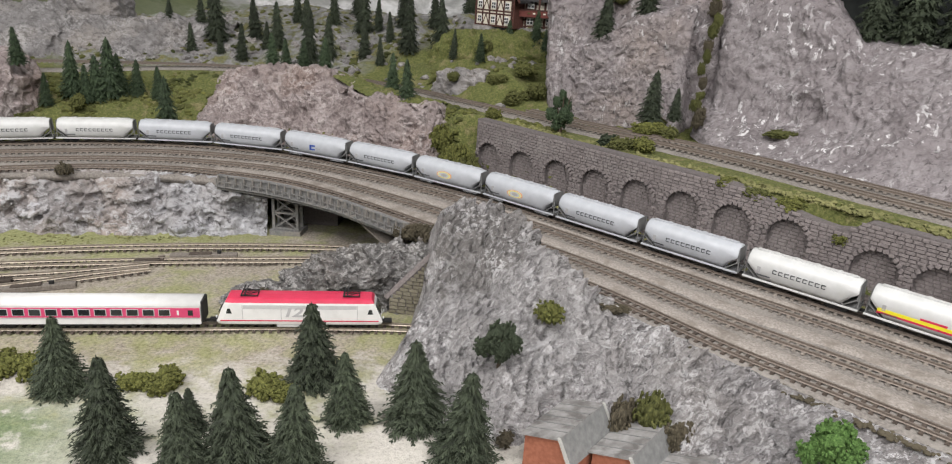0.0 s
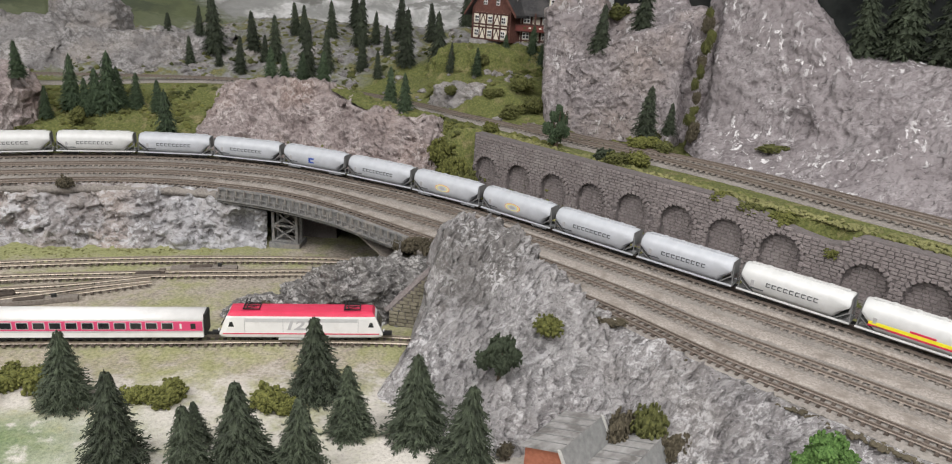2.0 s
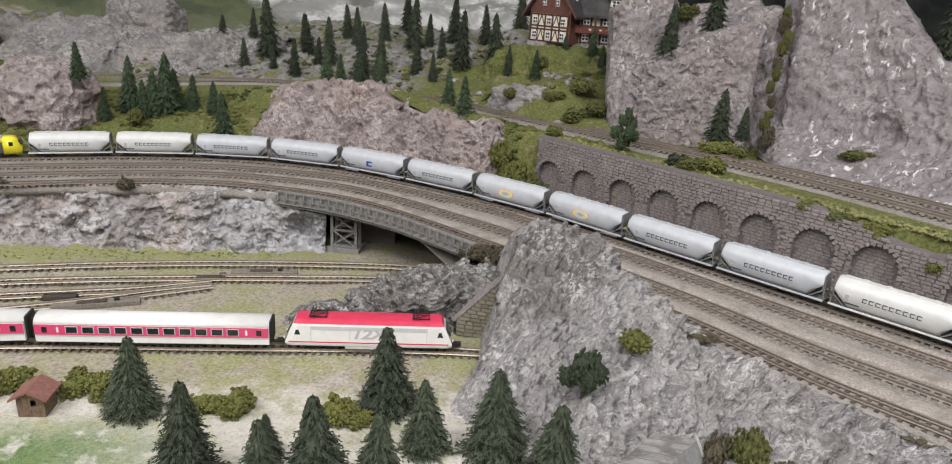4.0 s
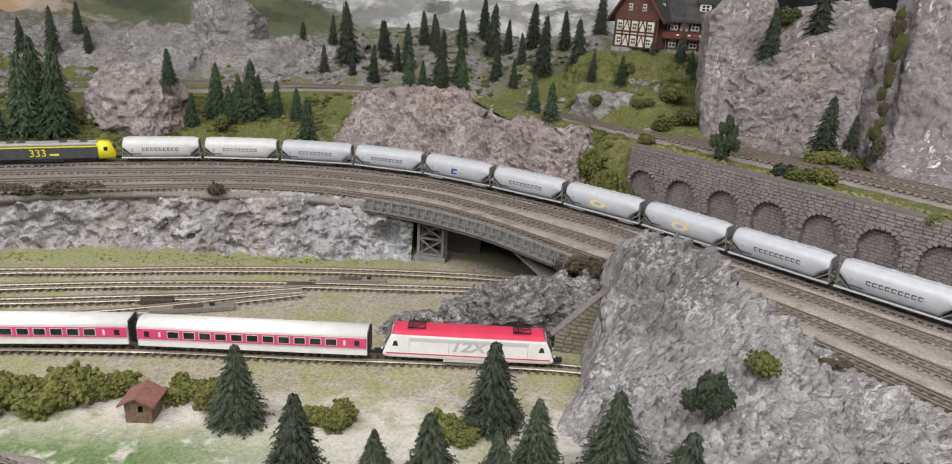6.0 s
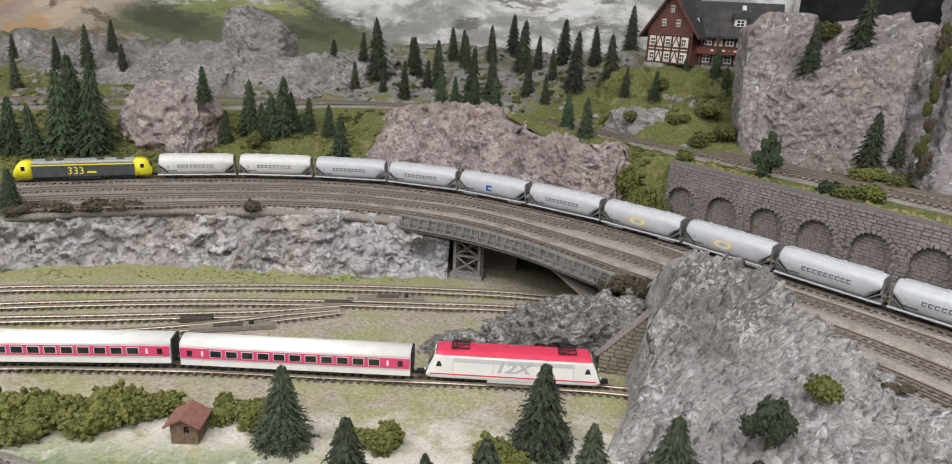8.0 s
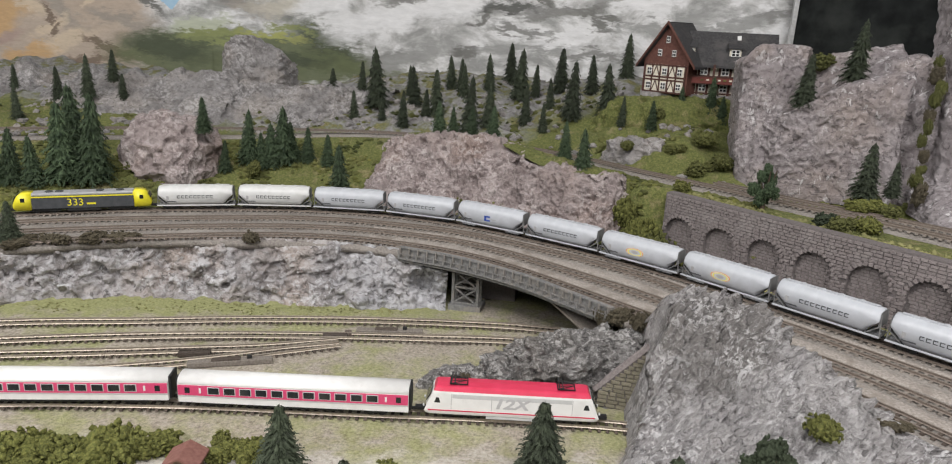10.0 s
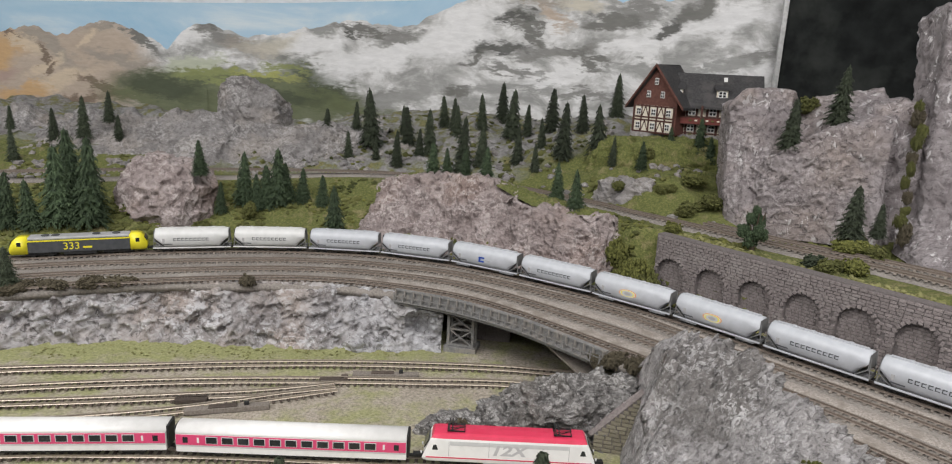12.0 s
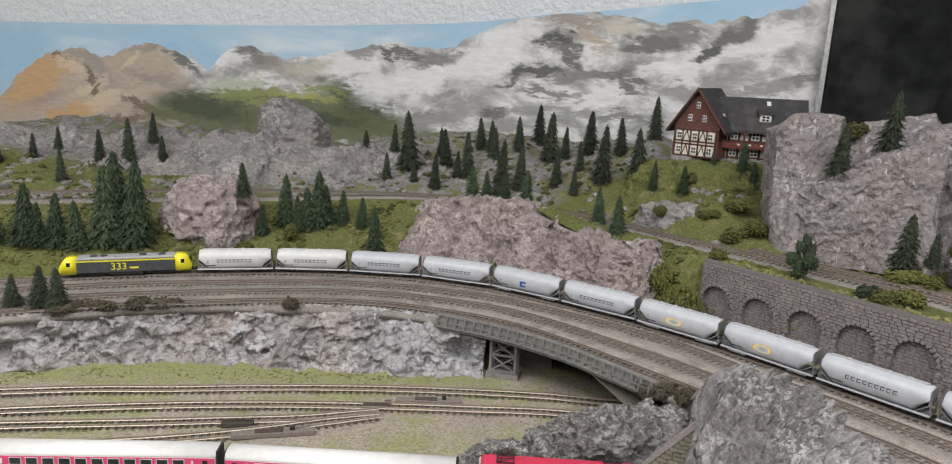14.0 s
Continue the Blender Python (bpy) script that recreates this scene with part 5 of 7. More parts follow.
# sloping stone wing wall beside the front track, with a coping bar
wing_m = Matrix.Translation((-0.050, 0.5565, 0)) @ Matrix.Rotation(radians(-6), 4, "Z")
wing = thing("wing_wall", "tan coursed stone wing wall with a sloping coping", "wall", wing_m)
part("wall_core", prism(bmesh.new(), [(0.0, -0.002), (0.046, -0.002), (0.046, 0.062), (0.038, 0.058), (0.0, 0.014)], "y", 0.0012, 0.008), M["mortar"], wing)
bm = bmesh.new()
bar(bm, (-0.003, 0.002, 0.0125), (0.037, 0.002, 0.0585), 0.0036)
part("coping", bm, M["stone"], wing, "grey sloping coping")
part("pillar", boxes((0.0385, 0.0445, -0.003, 0.006, 0.0, 0.070), bevel=0.0008), M["tan_stone"], wing)
part("pillar_cap", boxes((0.0375, 0.0455, -0.004, 0.007, 0.070, 0.0725), bevel=0.0006), M["stone"], wing)
TAN = STONE.copy()
TAN.materials.clear()
TAN.materials.append(M["tan_stone"])
for r in range(17):
    z = 0.001 + r * 0.0034
    u = max((z - 0.0115) / 1.158, 0.0)
    while u < 0.038:
        w = random.uniform(0.005, 0.009)
        if u + w < 0.0395:
            shared("stone", TAN, wing, Matrix.Translation((u + w / 2, 0.0014, z)) @ Matrix.Diagonal((w - 0.0005, 0.0015, 0.0027, 1)))
        u += w

# ---- trains ----
M["white"] = surface("white_train_paint", (0.66, 0.65, 0.64), (0.74, 0.73, 0.72), 120.0, 0.38, 0.1, 0.0001, stain=(0.56, 0.54, 0.52), stain_scale=70.0, stain_lo=0.55, stain_hi=0.85, spec=0.5)
M["red"] = surface("crimson_train_paint", (0.50, 0.02, 0.06), (0.58, 0.03, 0.085), 150.0, 0.4, 0.1, 0.0001, spec=0.5)
M["pink"] = surface("pink_band_paint", (0.55, 0.05, 0.14), (0.62, 0.07, 0.17), 150.0, 0.4, 0.1, 0.0001, spec=0.5)
M["panel"] = surface("pale_grey_panel", (0.46, 0.46, 0.46), (0.52, 0.52, 0.52), 200.0, 0.45, 0.1, 0.0001)
M["letter_grey"] = surface("grey_lettering", (0.33, 0.325, 0.33), (0.38, 0.37, 0.38), 200.0, 0.5, 0.0)
M["letter_pale"] = surface("pale_grey_lettering", (0.40, 0.395, 0.40), (0.46, 0.45, 0.46), 200.0, 0.5, 0.0)
M["black"] = surface("black_plastic", (0.012, 0.012, 0.013), (0.03, 0.03, 0.03), 300.0, 0.55, 0.2, 0.0002)
M["glass"] = surface("dark_window", (0.012, 0.014, 0.016), (0.03, 0.033, 0.036), 90.0, 0.12, 0.0, spec=0.6)
M["yellow"] = surface("yellow_train_paint", (0.70, 0.62, 0.02), (0.78, 0.70, 0.04), 150.0, 0.4, 0.1, 0.0001, spec=0.5)
M["slate"] = surface("dark_grey_train_paint", (0.05, 0.053, 0.058), (0.075, 0.078, 0.084), 200.0, 0.5, 0.1, 0.0001)
M["silver"] = surface("silver_roof_paint", (0.36, 0.36, 0.37), (0.46, 0.46, 0.47), 200.0, 0.45, 0.1, 0.0001, metal=0.2)
M["tank_white"] = surface("white_tank_paint", (0.56, 0.56, 0.555), (0.62, 0.62, 0.615), 160.0, 0.4, 0.1, 0.0001, stain=(0.51, 0.51, 0.50), stain_scale=30.0, spec=0.5)
M["tank_grey"] = surface("blue_grey_tank_paint", (0.43, 0.445, 0.48), (0.49, 0.505, 0.54), 160.0, 0.4, 0.1, 0.0001, stain=(0.41, 0.42, 0.45), stain_scale=30.0, spec=0.5)
# darker than the tank paints: shade of the wagon's end recess put into the grey
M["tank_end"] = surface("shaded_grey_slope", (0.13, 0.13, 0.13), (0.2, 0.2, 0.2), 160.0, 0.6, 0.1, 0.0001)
M["blue"] = surface("blue_emblem", (0.03, 0.07, 0.32), (0.04, 0.09, 0.38), 160.0, 0.5, 0.0)
M["orange"] = surface("orange_emblem", (0.68, 0.28, 0.05), (0.74, 0.33, 0.07), 160.0, 0.5, 0.0)


def text_part(words, size, material, parent, m, label, bold=0.0, slant=0.0):
    cu = bpy.data.curves.new("lettering", "FONT")
    cu.body, cu.size, cu.extrude, cu.align_x, cu.align_y = words, size, 0.00006, "CENTER", "CENTER"
    cu.offset, cu.shear = bold, slant
    tmp = bpy.data.objects.new("lettering", cu)
    me = bpy.data.meshes.new_from_object(tmp)
    bpy.data.objects.remove(tmp)
    me.materials.clear()
    me.materials.append(material)
    ob = new("lettering", me)
    ob.parent, ob.matrix_basis = parent, m
    ob["label"] = label
    return ob


def bogie(parent, x, gauge=0.0045, base=0.0085, frame_mat=None, half=0.0085):
    """A bogie under a vehicle, with its four wheels as sub-parts."""
    b = part("bogie", boxes((x - half, x + half, -0.0064, -0.0052, 0.0022, 0.0048), (x - half, x + half, 0.0052, 0.0064, 0.0022, 0.0048), (x - 0.002, x + 0.002, -0.0055, 0.0055, 0.003, 0.0055), bevel=0.0003), frame_mat or M["black"], parent)
    for dx in (-base / 2, base / 2):
        for s in (-1, 1):
            bm = bmesh.new()
            tube(bm, 0.0029, 0.0029, (x + dx, s * gauge - 0.0006, 0.0029), (x + dx, s * gauge + 0.0006, 0.0029), 14)
            part("wheel", bm, M["black"], b)
    return b


def loft(bm, sections):
    """Skin equal rings of points, capped at both ends."""
    rings = [[bm.verts.new(p) for p in sec] for sec in sections]
    n = len(rings[0])
    for a, b in zip(rings, rings[1:]):
        for k in range(n):
            bm.faces.new((a[k], a[(k + 1) % n], b[(k + 1) % n], b[k]))
    bm.faces.new(rings[0][::-1])
    bm.faces.new(rings[-1])
    bmesh.ops.recalc_face_normals(bm, faces=bm.faces[:])
    return bm


def coach_profile(w, z0, z1, top):
    pts = [(-w, z0), (w, z0), (w * 1.02, z1)]
    pts += [(w * 1.02 * math.cos(a), z1 + (top - z1) * math.sin(a)) for a in np.linspace(0.18, math.pi - 0.18, 11)]
    return pts + [(-w * 1.02, z1)]


def express_coach():
    """White and crimson express coach; z = 0 on the rail heads, x along its length."""
    t = thing("passenger_coach", "white express coach with a crimson window band and white roof", "coach", group="express train")
    h = 0.0815
    part("body", prism(bmesh.new(), [(-0.0088, 0.0055), (0.0088, 0.0055), (0.0090, 0.0195), (-0.0090, 0.0195)], "x", -h, h), M["white"], t)
    roof = prism(bmesh.new(), coach_profile(0.0088, 0.0195, 0.0197, 0.0252), "x", -h, h)
    smooth(part("roof", roof, M["white"], t, "white arched roof"))
    for s in (-1, 1):
        part("colour_band", boxes((-h + 0.0003, h - 0.0003, min(s * 0.0086, s * 0.00925), max(s * 0.0086, s * 0.00925), 0.0112, 0.0191)), M["pink"], t, "crimson window band")
        part("stripe", boxes((-h + 0.0003, h - 0.0003, min(s * 0.0086, s * 0.0092), max(s * 0.0086, s * 0.0092), 0.0100, 0.0108)), M["panel"], t, "thin pale grey stripe")
        for i in range(11):
            x = -0.056 + i * 0.0112
            fr = part("window_frame", boxes((x - 0.0043, x + 0.0043, min(s * 0.009, s * 0.00942), max(s * 0.009, s * 0.00942), 0.0125, 0.0182), bevel=0.0002), M["panel"], t)
            part("pane", boxes((x - 0.0037, x + 0.0037, min(s * 0.0092, s * 0.00952), max(s * 0.0092, s * 0.00952), 0.0130, 0.0177)), M["glass"], fr)
        for x in (-0.0745, 0.0745):
            dr = part("door", boxes((x - 0.0036, x + 0.0036, min(s * 0.009, s * 0.00935), max(s * 0.009, s * 0.00935), 0.0120, 0.0185), bevel=0.0002), M["pink"], t)
            part("pane", boxes((x - 0.0018, x + 0.0018, min(s * 0.0092, s * 0.00948), max(s * 0.0092, s * 0.00948), 0.0130, 0.0174)), M["glass"], dr)
            part("marking", boxes((x * 0.88 - 0.0007, x * 0.88 + 0.0007, min(s * 0.009, s * 0.00936), max(s * 0.009, s * 0.00936), 0.0132, 0.0172)), M["white"], t, "small white marking")
    for s in (-1, 1):
        part("gangway", boxes((min(s * h, s * (h + 0.0018)), max(s * h, s * (h + 0.0018)), -0.0070, 0.0070, 0.0060, 0.0235), bevel=0.0006), M["black"], t, "black rubber gangway")
        part("coupler", boxes((min(s * h, s * (h + 0.0055)), max(s * h, s * (h + 0.0055)), -0.001, 0.001, 0.0035, 0.0052)), M["black"], t)
        bogie(t, s * 0.058)
    part("underframe", boxes((-0.034, 0.034, -0.0072, 0.0072, 0.0028, 0.0056), (-h, h, -0.008, 0.008, 0.0046, 0.0056), bevel=0.0004), M["black"], t, "black underframe with equipment boxes")
    return t


def electric_loco():
    """White electric locomotive with a crimson roof and large grey figures."""
    t = thing("electric_locomotive", "white electric locomotive with crimson roof and grey figures", "locomotive", group="express train")
    def reach(z):
        return float(np.interp(z, [0.005, 0.0072, 0.0105, 0.0208, 0.0262], [0.0575, 0.0590, 0.0590, 0.0538, 0.0505]))

    def ring(sec, back, narrow, e):
        return [(e * (reach(z) - back), y * narrow, z) for y, z in sec]
    hull = [(-0.0088, 0.0050), (0.0088, 0.0050), (0.0093, 0.0070), (0.0093, 0.0214), (0.0090, 0.0229), (-0.0090, 0.0229), (-0.0093, 0.0214), (-0.0093, 0.0070)]
    part("body", loft(bmesh.new(), [ring(hull, 0.0, 0.90, -1), ring(hull, 0.004, 1.0, -1), ring(hull, 0.004, 1.0, 1), ring(hull, 0.0, 0.90, 1)]), M["white"], t)
    lid = [(-0.00905, 0.0228), (0.00905, 0.0228), (0.0080, 0.0249), (0.0064, 0.0259), (0.0, 0.0264), (-0.0064, 0.0259), (-0.0080, 0.0249)]
    part("roof", loft(bmesh.new(), [ring(lid, 0.0, 0.92, -1), ring(lid, 0.004, 1.0, -1), ring(lid, 0.004, 1.0, 1), ring(lid, 0.0, 0.92, 1)]), M["red"], t, "crimson roof")
    for s in (-1, 1):
        y0, y1 = sorted((s * 0.0090, s * 0.00945))
        part("side_panel", boxes((-0.040, 0.040, y0, y1, 0.0180, 0.0211)), M["panel"], t, "grey ventilation strip")
        part("stripe", boxes((-0.0560, 0.0560, y0, y1, 0.0076, 0.0085)), M["red"], t, "thin crimson stripe")
        for x in (-0.0405, 0.0405, -0.0135):
            part("panel_joint", boxes((x - 0.00015, x + 0.00015, y0, y1 + 0.00002, 0.0092, 0.0211)), M["letter_grey"], t)
        for e in (-1, 1):
            bm = bmesh.new()
            prism(bm, [(e * 0.0478, 0.0140), (e * 0.0520, 0.0140), (e * 0.0508, 0.0180), (e * 0.0490, 0.0180)], "y", y0, y1 + 0.0001)
            part("side_window", bm, M["glass"], t)
        text_part("12X", 0.0110, M["letter_pale"], t, pose(0.001 * s, s * 0.00946, 0.0150, 90, 0, 0 if s < 0 else 180) @ Matrix.Diagonal((1.25, 1, 1, 1)), "large grey figures 12X", 0.00035, 0.25)
    for e in (-1, 1):
        bm = bmesh.new()
        pts = [(e * 0.0540, 0.0200), (e * 0.0570, 0.0140), (e * 0.0577, 0.0143), (e * 0.0546, 0.0204)]
        prism(bm, pts, "y", -0.0072, 0.0072)
        part("windscreen", bm, M["glass"], t)
        for s in (-1, 1):
            bm = bmesh.new()
            tube(bm, 0.0011, 0.0011, (e * 0.0588, s * 0.0058, 0.0098), (e * 0.0597, s * 0.0058, 0.0097), 10)
            part("headlight", bm, M["panel"], t)
        part("coupler", boxes((min(e * 0.058, e * 0.0655), max(e * 0.058, e * 0.0655), -0.0022, 0.0022, 0.0030, 0.0055), bevel=0.0004), M["black"], t)
        # folded pantograph
        px = e * 0.036
        pan = part("pantograph", boxes((px - 0.006, px + 0.006, -0.0055, -0.0048, 0.0268, 0.0274), (px - 0.006, px + 0.006, 0.0048, 0.0055, 0.0268, 0.0274), (px - 0.006, px - 0.0054, -0.0055, 0.0055, 0.0268, 0.0274), (px + 0.0054, px + 0.006, -0.0055, 0.0055, 0.0268, 0.0274)), M["black"], t)
        for a, b in (((px - 0.006, -0.0045, 0.0268), (px + 0.006, -0.001, 0.0284)), ((px - 0.006, 0.0045, 0.0268), (px + 0.006, 0.001, 0.0284)), ((px + 0.006, -0.001, 0.0284), (px - 0.004, -0.004, 0.0290)), ((px + 0.006, 0.001, 0.0284), (px - 0.004, 0.004, 0.0290))):
            bm = bmesh.new()
            tube(bm, 0.00032, 0.00032, a, b, 6)
            part("arm", bm, M["black"], pan)
        part("contact_strip", boxes((px - 0.0052, px - 0.0044, -0.0085, 0.0085, 0.0288, 0.0294), (px - 0.003, px - 0.0022, -0.0085, 0.0085, 0.0288, 0.0294)), M["black"], pan)
        bogie(t, e * 0.034, base=0.016, half=0.013)
    part("underframe", boxes((-0.056, 0.056, -0.0078, 0.0078, 0.0040, 0.0056), (-0.017, 0.017, -0.0085, 0.0085, 0.0022, 0.0056), bevel=0.0004), M["panel"], t)
    return t


def diesel_loco():
    """Yellow-ended dark grey diesel locomotive."""
    t = thing("diesel_locomotive", "dark grey diesel locomotive with yellow cabs and silver roof", "locomotive", group="freight train")
    part("hull", boxes((-0.050, 0.050, -0.0088, 0.0088, 0.0055, 0.0195), bevel=0.0006), M["slate"], t, "dark grey hull")
    for e in (-1, 1):
        side = [(e * 0.0495, 0.0045), (e * 0.0665, 0.0045), (e * 0.0678, 0.0080), (e * 0.0672, 0.0130), (e * 0.0632, 0.0205), (e * 0.0600, 0.0225), (e * 0.0495, 0.0228)]
        bm = prism(bmesh.new(), side, "y", -0.0090, 0.0090)
        bmesh.ops.bevel(bm, geom=bm.edges[:], offset=0.0010, segments=2, affect="EDGES")
        cab = smooth(part("cab", bm, M["yellow"], t, "yellow driver's cab"))
        for s in (-1, 1):
            y0, y1 = sorted((s * 0.0088, s * 0.0092))
            part("side_window", boxes((min(e * 0.0560, e * 0.0600), max(e * 0.0560, e * 0.0600), y0, y1, 0.0135, 0.0180), bevel=0.0002), M["glass"], cab)
        bm = prism(bmesh.new(), [(e * 0.0648, 0.0190), (e * 0.0672, 0.0142), (e * 0.0678, 0.0144), (e * 0.0654, 0.0193)], "y", -0.0068, 0.0068)
        part("windscreen", bm, M["glass"], cab)
        part("coupler", boxes((min(e * 0.067, e * 0.0735), max(e * 0.067, e * 0.0735), -0.002, 0.002, 0.0030, 0.0055), bevel=0.0004), M["black"], t)
        bogie(t, e * 0.038, base=0.017, half=0.015)
    part("roof", boxes((-0.050, 0.050, -0.0080, 0.0080, 0.0195, 0.0226), bevel=0.0012), M["silver"], t, "silver roof")
    for x in (-0.034, -0.024, 0.016, 0.036):
        bm = bmesh.new()
        tube(bm, 0.0042, 0.0040, (x, 0, 0.0226), (x, 0, 0.0234), 18)
        part("roof_fan", bm, M["slate"], t, "round dark roof fan")
    for s in (-1, 1):
        y0, y1 = sorted((s * 0.0086, s * 0.0091))
        part("stripe", boxes((-0.050, 0.050, y0, y1, 0.0180, 0.0194)), M["yellow"], t, "yellow stripe below the roof")
        text_part("333", 0.0112, M["yellow"], t, pose(-0.008 * -s, s * 0.0089, 0.0118, 90, 0, 0 if s < 0 else 180), "large yellow figures 333")
        part("number_bar", boxes((min(-s * 0.003, -s * 0.012), max(-s * 0.003, -s * 0.012), *sorted((s * 0.0086, s * 0.0090)), 0.0092, 0.0112)), M["yellow"], t, "small yellow number bar")
    part("underframe", boxes((-0.064, 0.064, -0.0075, 0.0075, 0.0040, 0.0056), (-0.016, 0.016, -0.0082, 0.0082, 0.0020, 0.0056), bevel=0.0005), M["black"], t)
    return t


def tank_ring(x, w, z0, z1, low):
    """A cross-section: narrow hopper foot, widest low down, sides leaning in to an arched roof."""
    h = z1 - z0
    pts = [(x, -w * 0.70, z0 + low), (x, w * 0.70, z0 + low), (x, w, z0 + max(h * 0.20, low))]
    for a in np.linspace(0.12, math.pi - 0.12, 15):
        pts.append((x, w * 0.94 * math.cos(a), z0 + h * 0.60 + h * 0.40 * math.sin(a)))
    return pts + [(x, -w, z0 + max(h * 0.20, low))]


def hopper_wagon(paint, design):
    """Covered silo wagon: rounded tank with sloped ends over an open frame."""
    words = {"letters": "with dark lettering", "oval": "with an oval orange emblem", "curl": "with a blue curl emblem", "flash": "with yellow and red stripes"}[design]
    tone = "white" if paint is M["tank_white"] else "blue-grey"
    t = thing("silo_wagon", tone + " rounded silo wagon " + words, "wagon", group="freight train")
    w = 0.0097
    secs = [tank_ring(-0.0398, w * 0.97, 0.0062, 0.0264, 0.012), tank_ring(-0.0390, w, 0.0060, 0.0269, 0.011), tank_ring(-0.029, w, 0.0060, 0.0272, 0.0), tank_ring(0.029, w, 0.0060, 0.0272, 0.0), tank_ring(0.0390, w, 0.0060, 0.0269, 0.011), tank_ring(0.0398, w * 0.97, 0.0062, 0.0264, 0.012)]
    smooth(part("tank", loft(bmesh.new(), secs), paint, t))
    for e in (-1, 1):
        # the recess below the tank end gets its shade from this darker grey
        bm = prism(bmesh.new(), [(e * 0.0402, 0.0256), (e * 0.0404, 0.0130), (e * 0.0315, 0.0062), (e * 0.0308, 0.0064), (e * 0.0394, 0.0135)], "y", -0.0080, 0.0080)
        part("sloped_end", bm, M["tank_end"], t, "sloped end in grey darkened for shade")
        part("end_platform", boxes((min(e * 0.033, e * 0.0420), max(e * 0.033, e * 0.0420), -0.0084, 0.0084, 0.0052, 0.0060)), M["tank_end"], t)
        for s in (-1, 1):
            bm = bmesh.new()
            tube(bm, 0.0005, 0.0005, (e * 0.0412, s * 0.0070, 0.0056), (e * 0.0402, s * 0.0066, 0.0240), 6)
            part("end_post", bm, M["tank_end"], t)
        part("coupler", boxes((min(e * 0.0395, e * 0.0445), max(e * 0.0395, e * 0.0445), -0.001, 0.001, 0.0032, 0.0050)), M["black"], t)
        bogie(t, e * 0.0275, frame_mat=paint if design in ("oval", "curl") else M["black"])
    part("sill", boxes((-0.0418, 0.0418, -0.0094, -0.0082, 0.0050, 0.0064), (-0.0418, 0.0418, 0.0082, 0.0094, 0.0050, 0.0064), (-0.0405, 0.0405, -0.003, 0.003, 0.0046, 0.0060), bevel=0.0002), paint, t, "long side sill")
    part("walkway", boxes((-0.0360, 0.0360, -0.0016, 0.0016, 0.0272, 0.0278)), paint, t, "roof walkway")
    for x in (-0.022, -0.007, 0.008, 0.023):
        bm = bmesh.new()
        tube(bm, 0.0022, 0.0020, (x, 0, 0.0270), (x, 0, 0.0282), 14)
        part("filler_hatch", bm, paint, t)
    for x in (-0.012, 0.0, 0.012):
        part("outlet", boxes((x - 0.003, x + 0.003, -0.004, 0.004, 0.0022, 0.0060), bevel=0.0006), M["tank_end"], t)
    for s in (-1, 1):
        y = s * 0.00945

        def plate(nm, x0, x1, z0, z1, mt, lb):
            a, b = sorted((-s * x0, -s * x1))
            part(nm, boxes((a, b, *sorted((y - s * 0.0010, y + s * 0.00025)), z0, z1)), mt, t, lb)
        plate("data_panel", -0.0315, -0.0290, 0.0122, 0.0165, M["letter_grey"], "grey data panel")
        plate("sill_mark", -0.031, -0.021, 0.0098, 0.0108, M["slate"], "dark marking bar")
        if design == "letters":
            for k in range(9):
                x = -0.0200 + k * 0.0044
                plate("letter_bar", x, x + 0.0031, 0.0140, 0.0146, M["slate"], "")
                plate("letter_bar", x, x + 0.0006, 0.0146, 0.0166, M["slate"], "")
                plate("letter_bar", x, x + 0.0031, 0.0166, 0.0172, M["slate"], "")
        elif design == "oval":
            for r, mt, k in ((1.0, M["orange"], 0.0), (0.90, M["tank_white"], 0.00006), (0.78, M["yellow"], 0.00012), (0.66, paint, 0.00018), (0.38, M["letter_grey"], 0.00024)):
                bm = bmesh.new()
                bmesh.ops.create_cone(bm, cap_ends=True, segments=28, radius1=0.0092 * r, radius2=0.0092 * r, depth=0.0004, matrix=Matrix.Translation((s * 0.003, y + s * (k - 0.00005), 0.0148)) @ Matrix.Rotation(math.pi / 2, 4, "X") @ Matrix.Diagonal((1, 0.42, 1, 1)))
                part("emblem", bm, mt, t, "oval emblem ring")
        elif design == "curl":
            plate("emblem", -0.006, -0.0035, 0.0115, 0.0170, M["blue"], "blue emblem")
            plate("emblem", -0.006, 0.001, 0.0155, 0.0172, M["blue"], "")
            plate("emblem", -0.006, 0.001, 0.0113, 0.0130, M["blue"], "")
            plate("emblem", 0.002, 0.008, 0.0136, 0.0142, M["letter_grey"], "")
        else:
            plate("stripe", -0.034, 0.034, 0.0112, 0.0136, M["yellow"], "yellow stripe")
            plate("stripe", -0.034, 0.034, 0.0098, 0.0112, M["red"], "red stripe")
            plate("emblem", -0.008, 0.008, 0.0137, 0.0152, M["red"], "")
    return t


def on_line(line, s, z, turn=0.0):
    x, y, h = line.at(s)
    return pose(x, y, z, 0, 0, math.degrees(h) + turn)


# express train on the front track, its locomotive at the rock
RAIL_F = 0.0037
s_loco = LINE_FRONT.s_of_x(-0.1115)
loco = electric_loco()
loco.matrix_basis = on_line(LINE_FRONT, s_loco, RAIL_F) @ Matrix.Diagonal((1.055, 1, 1, 1))
coach = express_coach()
coach.matrix_basis = on_line(LINE_FRONT, s_loco - 0.1545, RAIL_F)
copy_thing(coach, on_line(LINE_FRONT, s_loco - 0.1545 - 0.171, RAIL_F))
copy_thing(coach, on_line(LINE_FRONT, s_loco - 0.1545 - 0.342, RAIL_F))

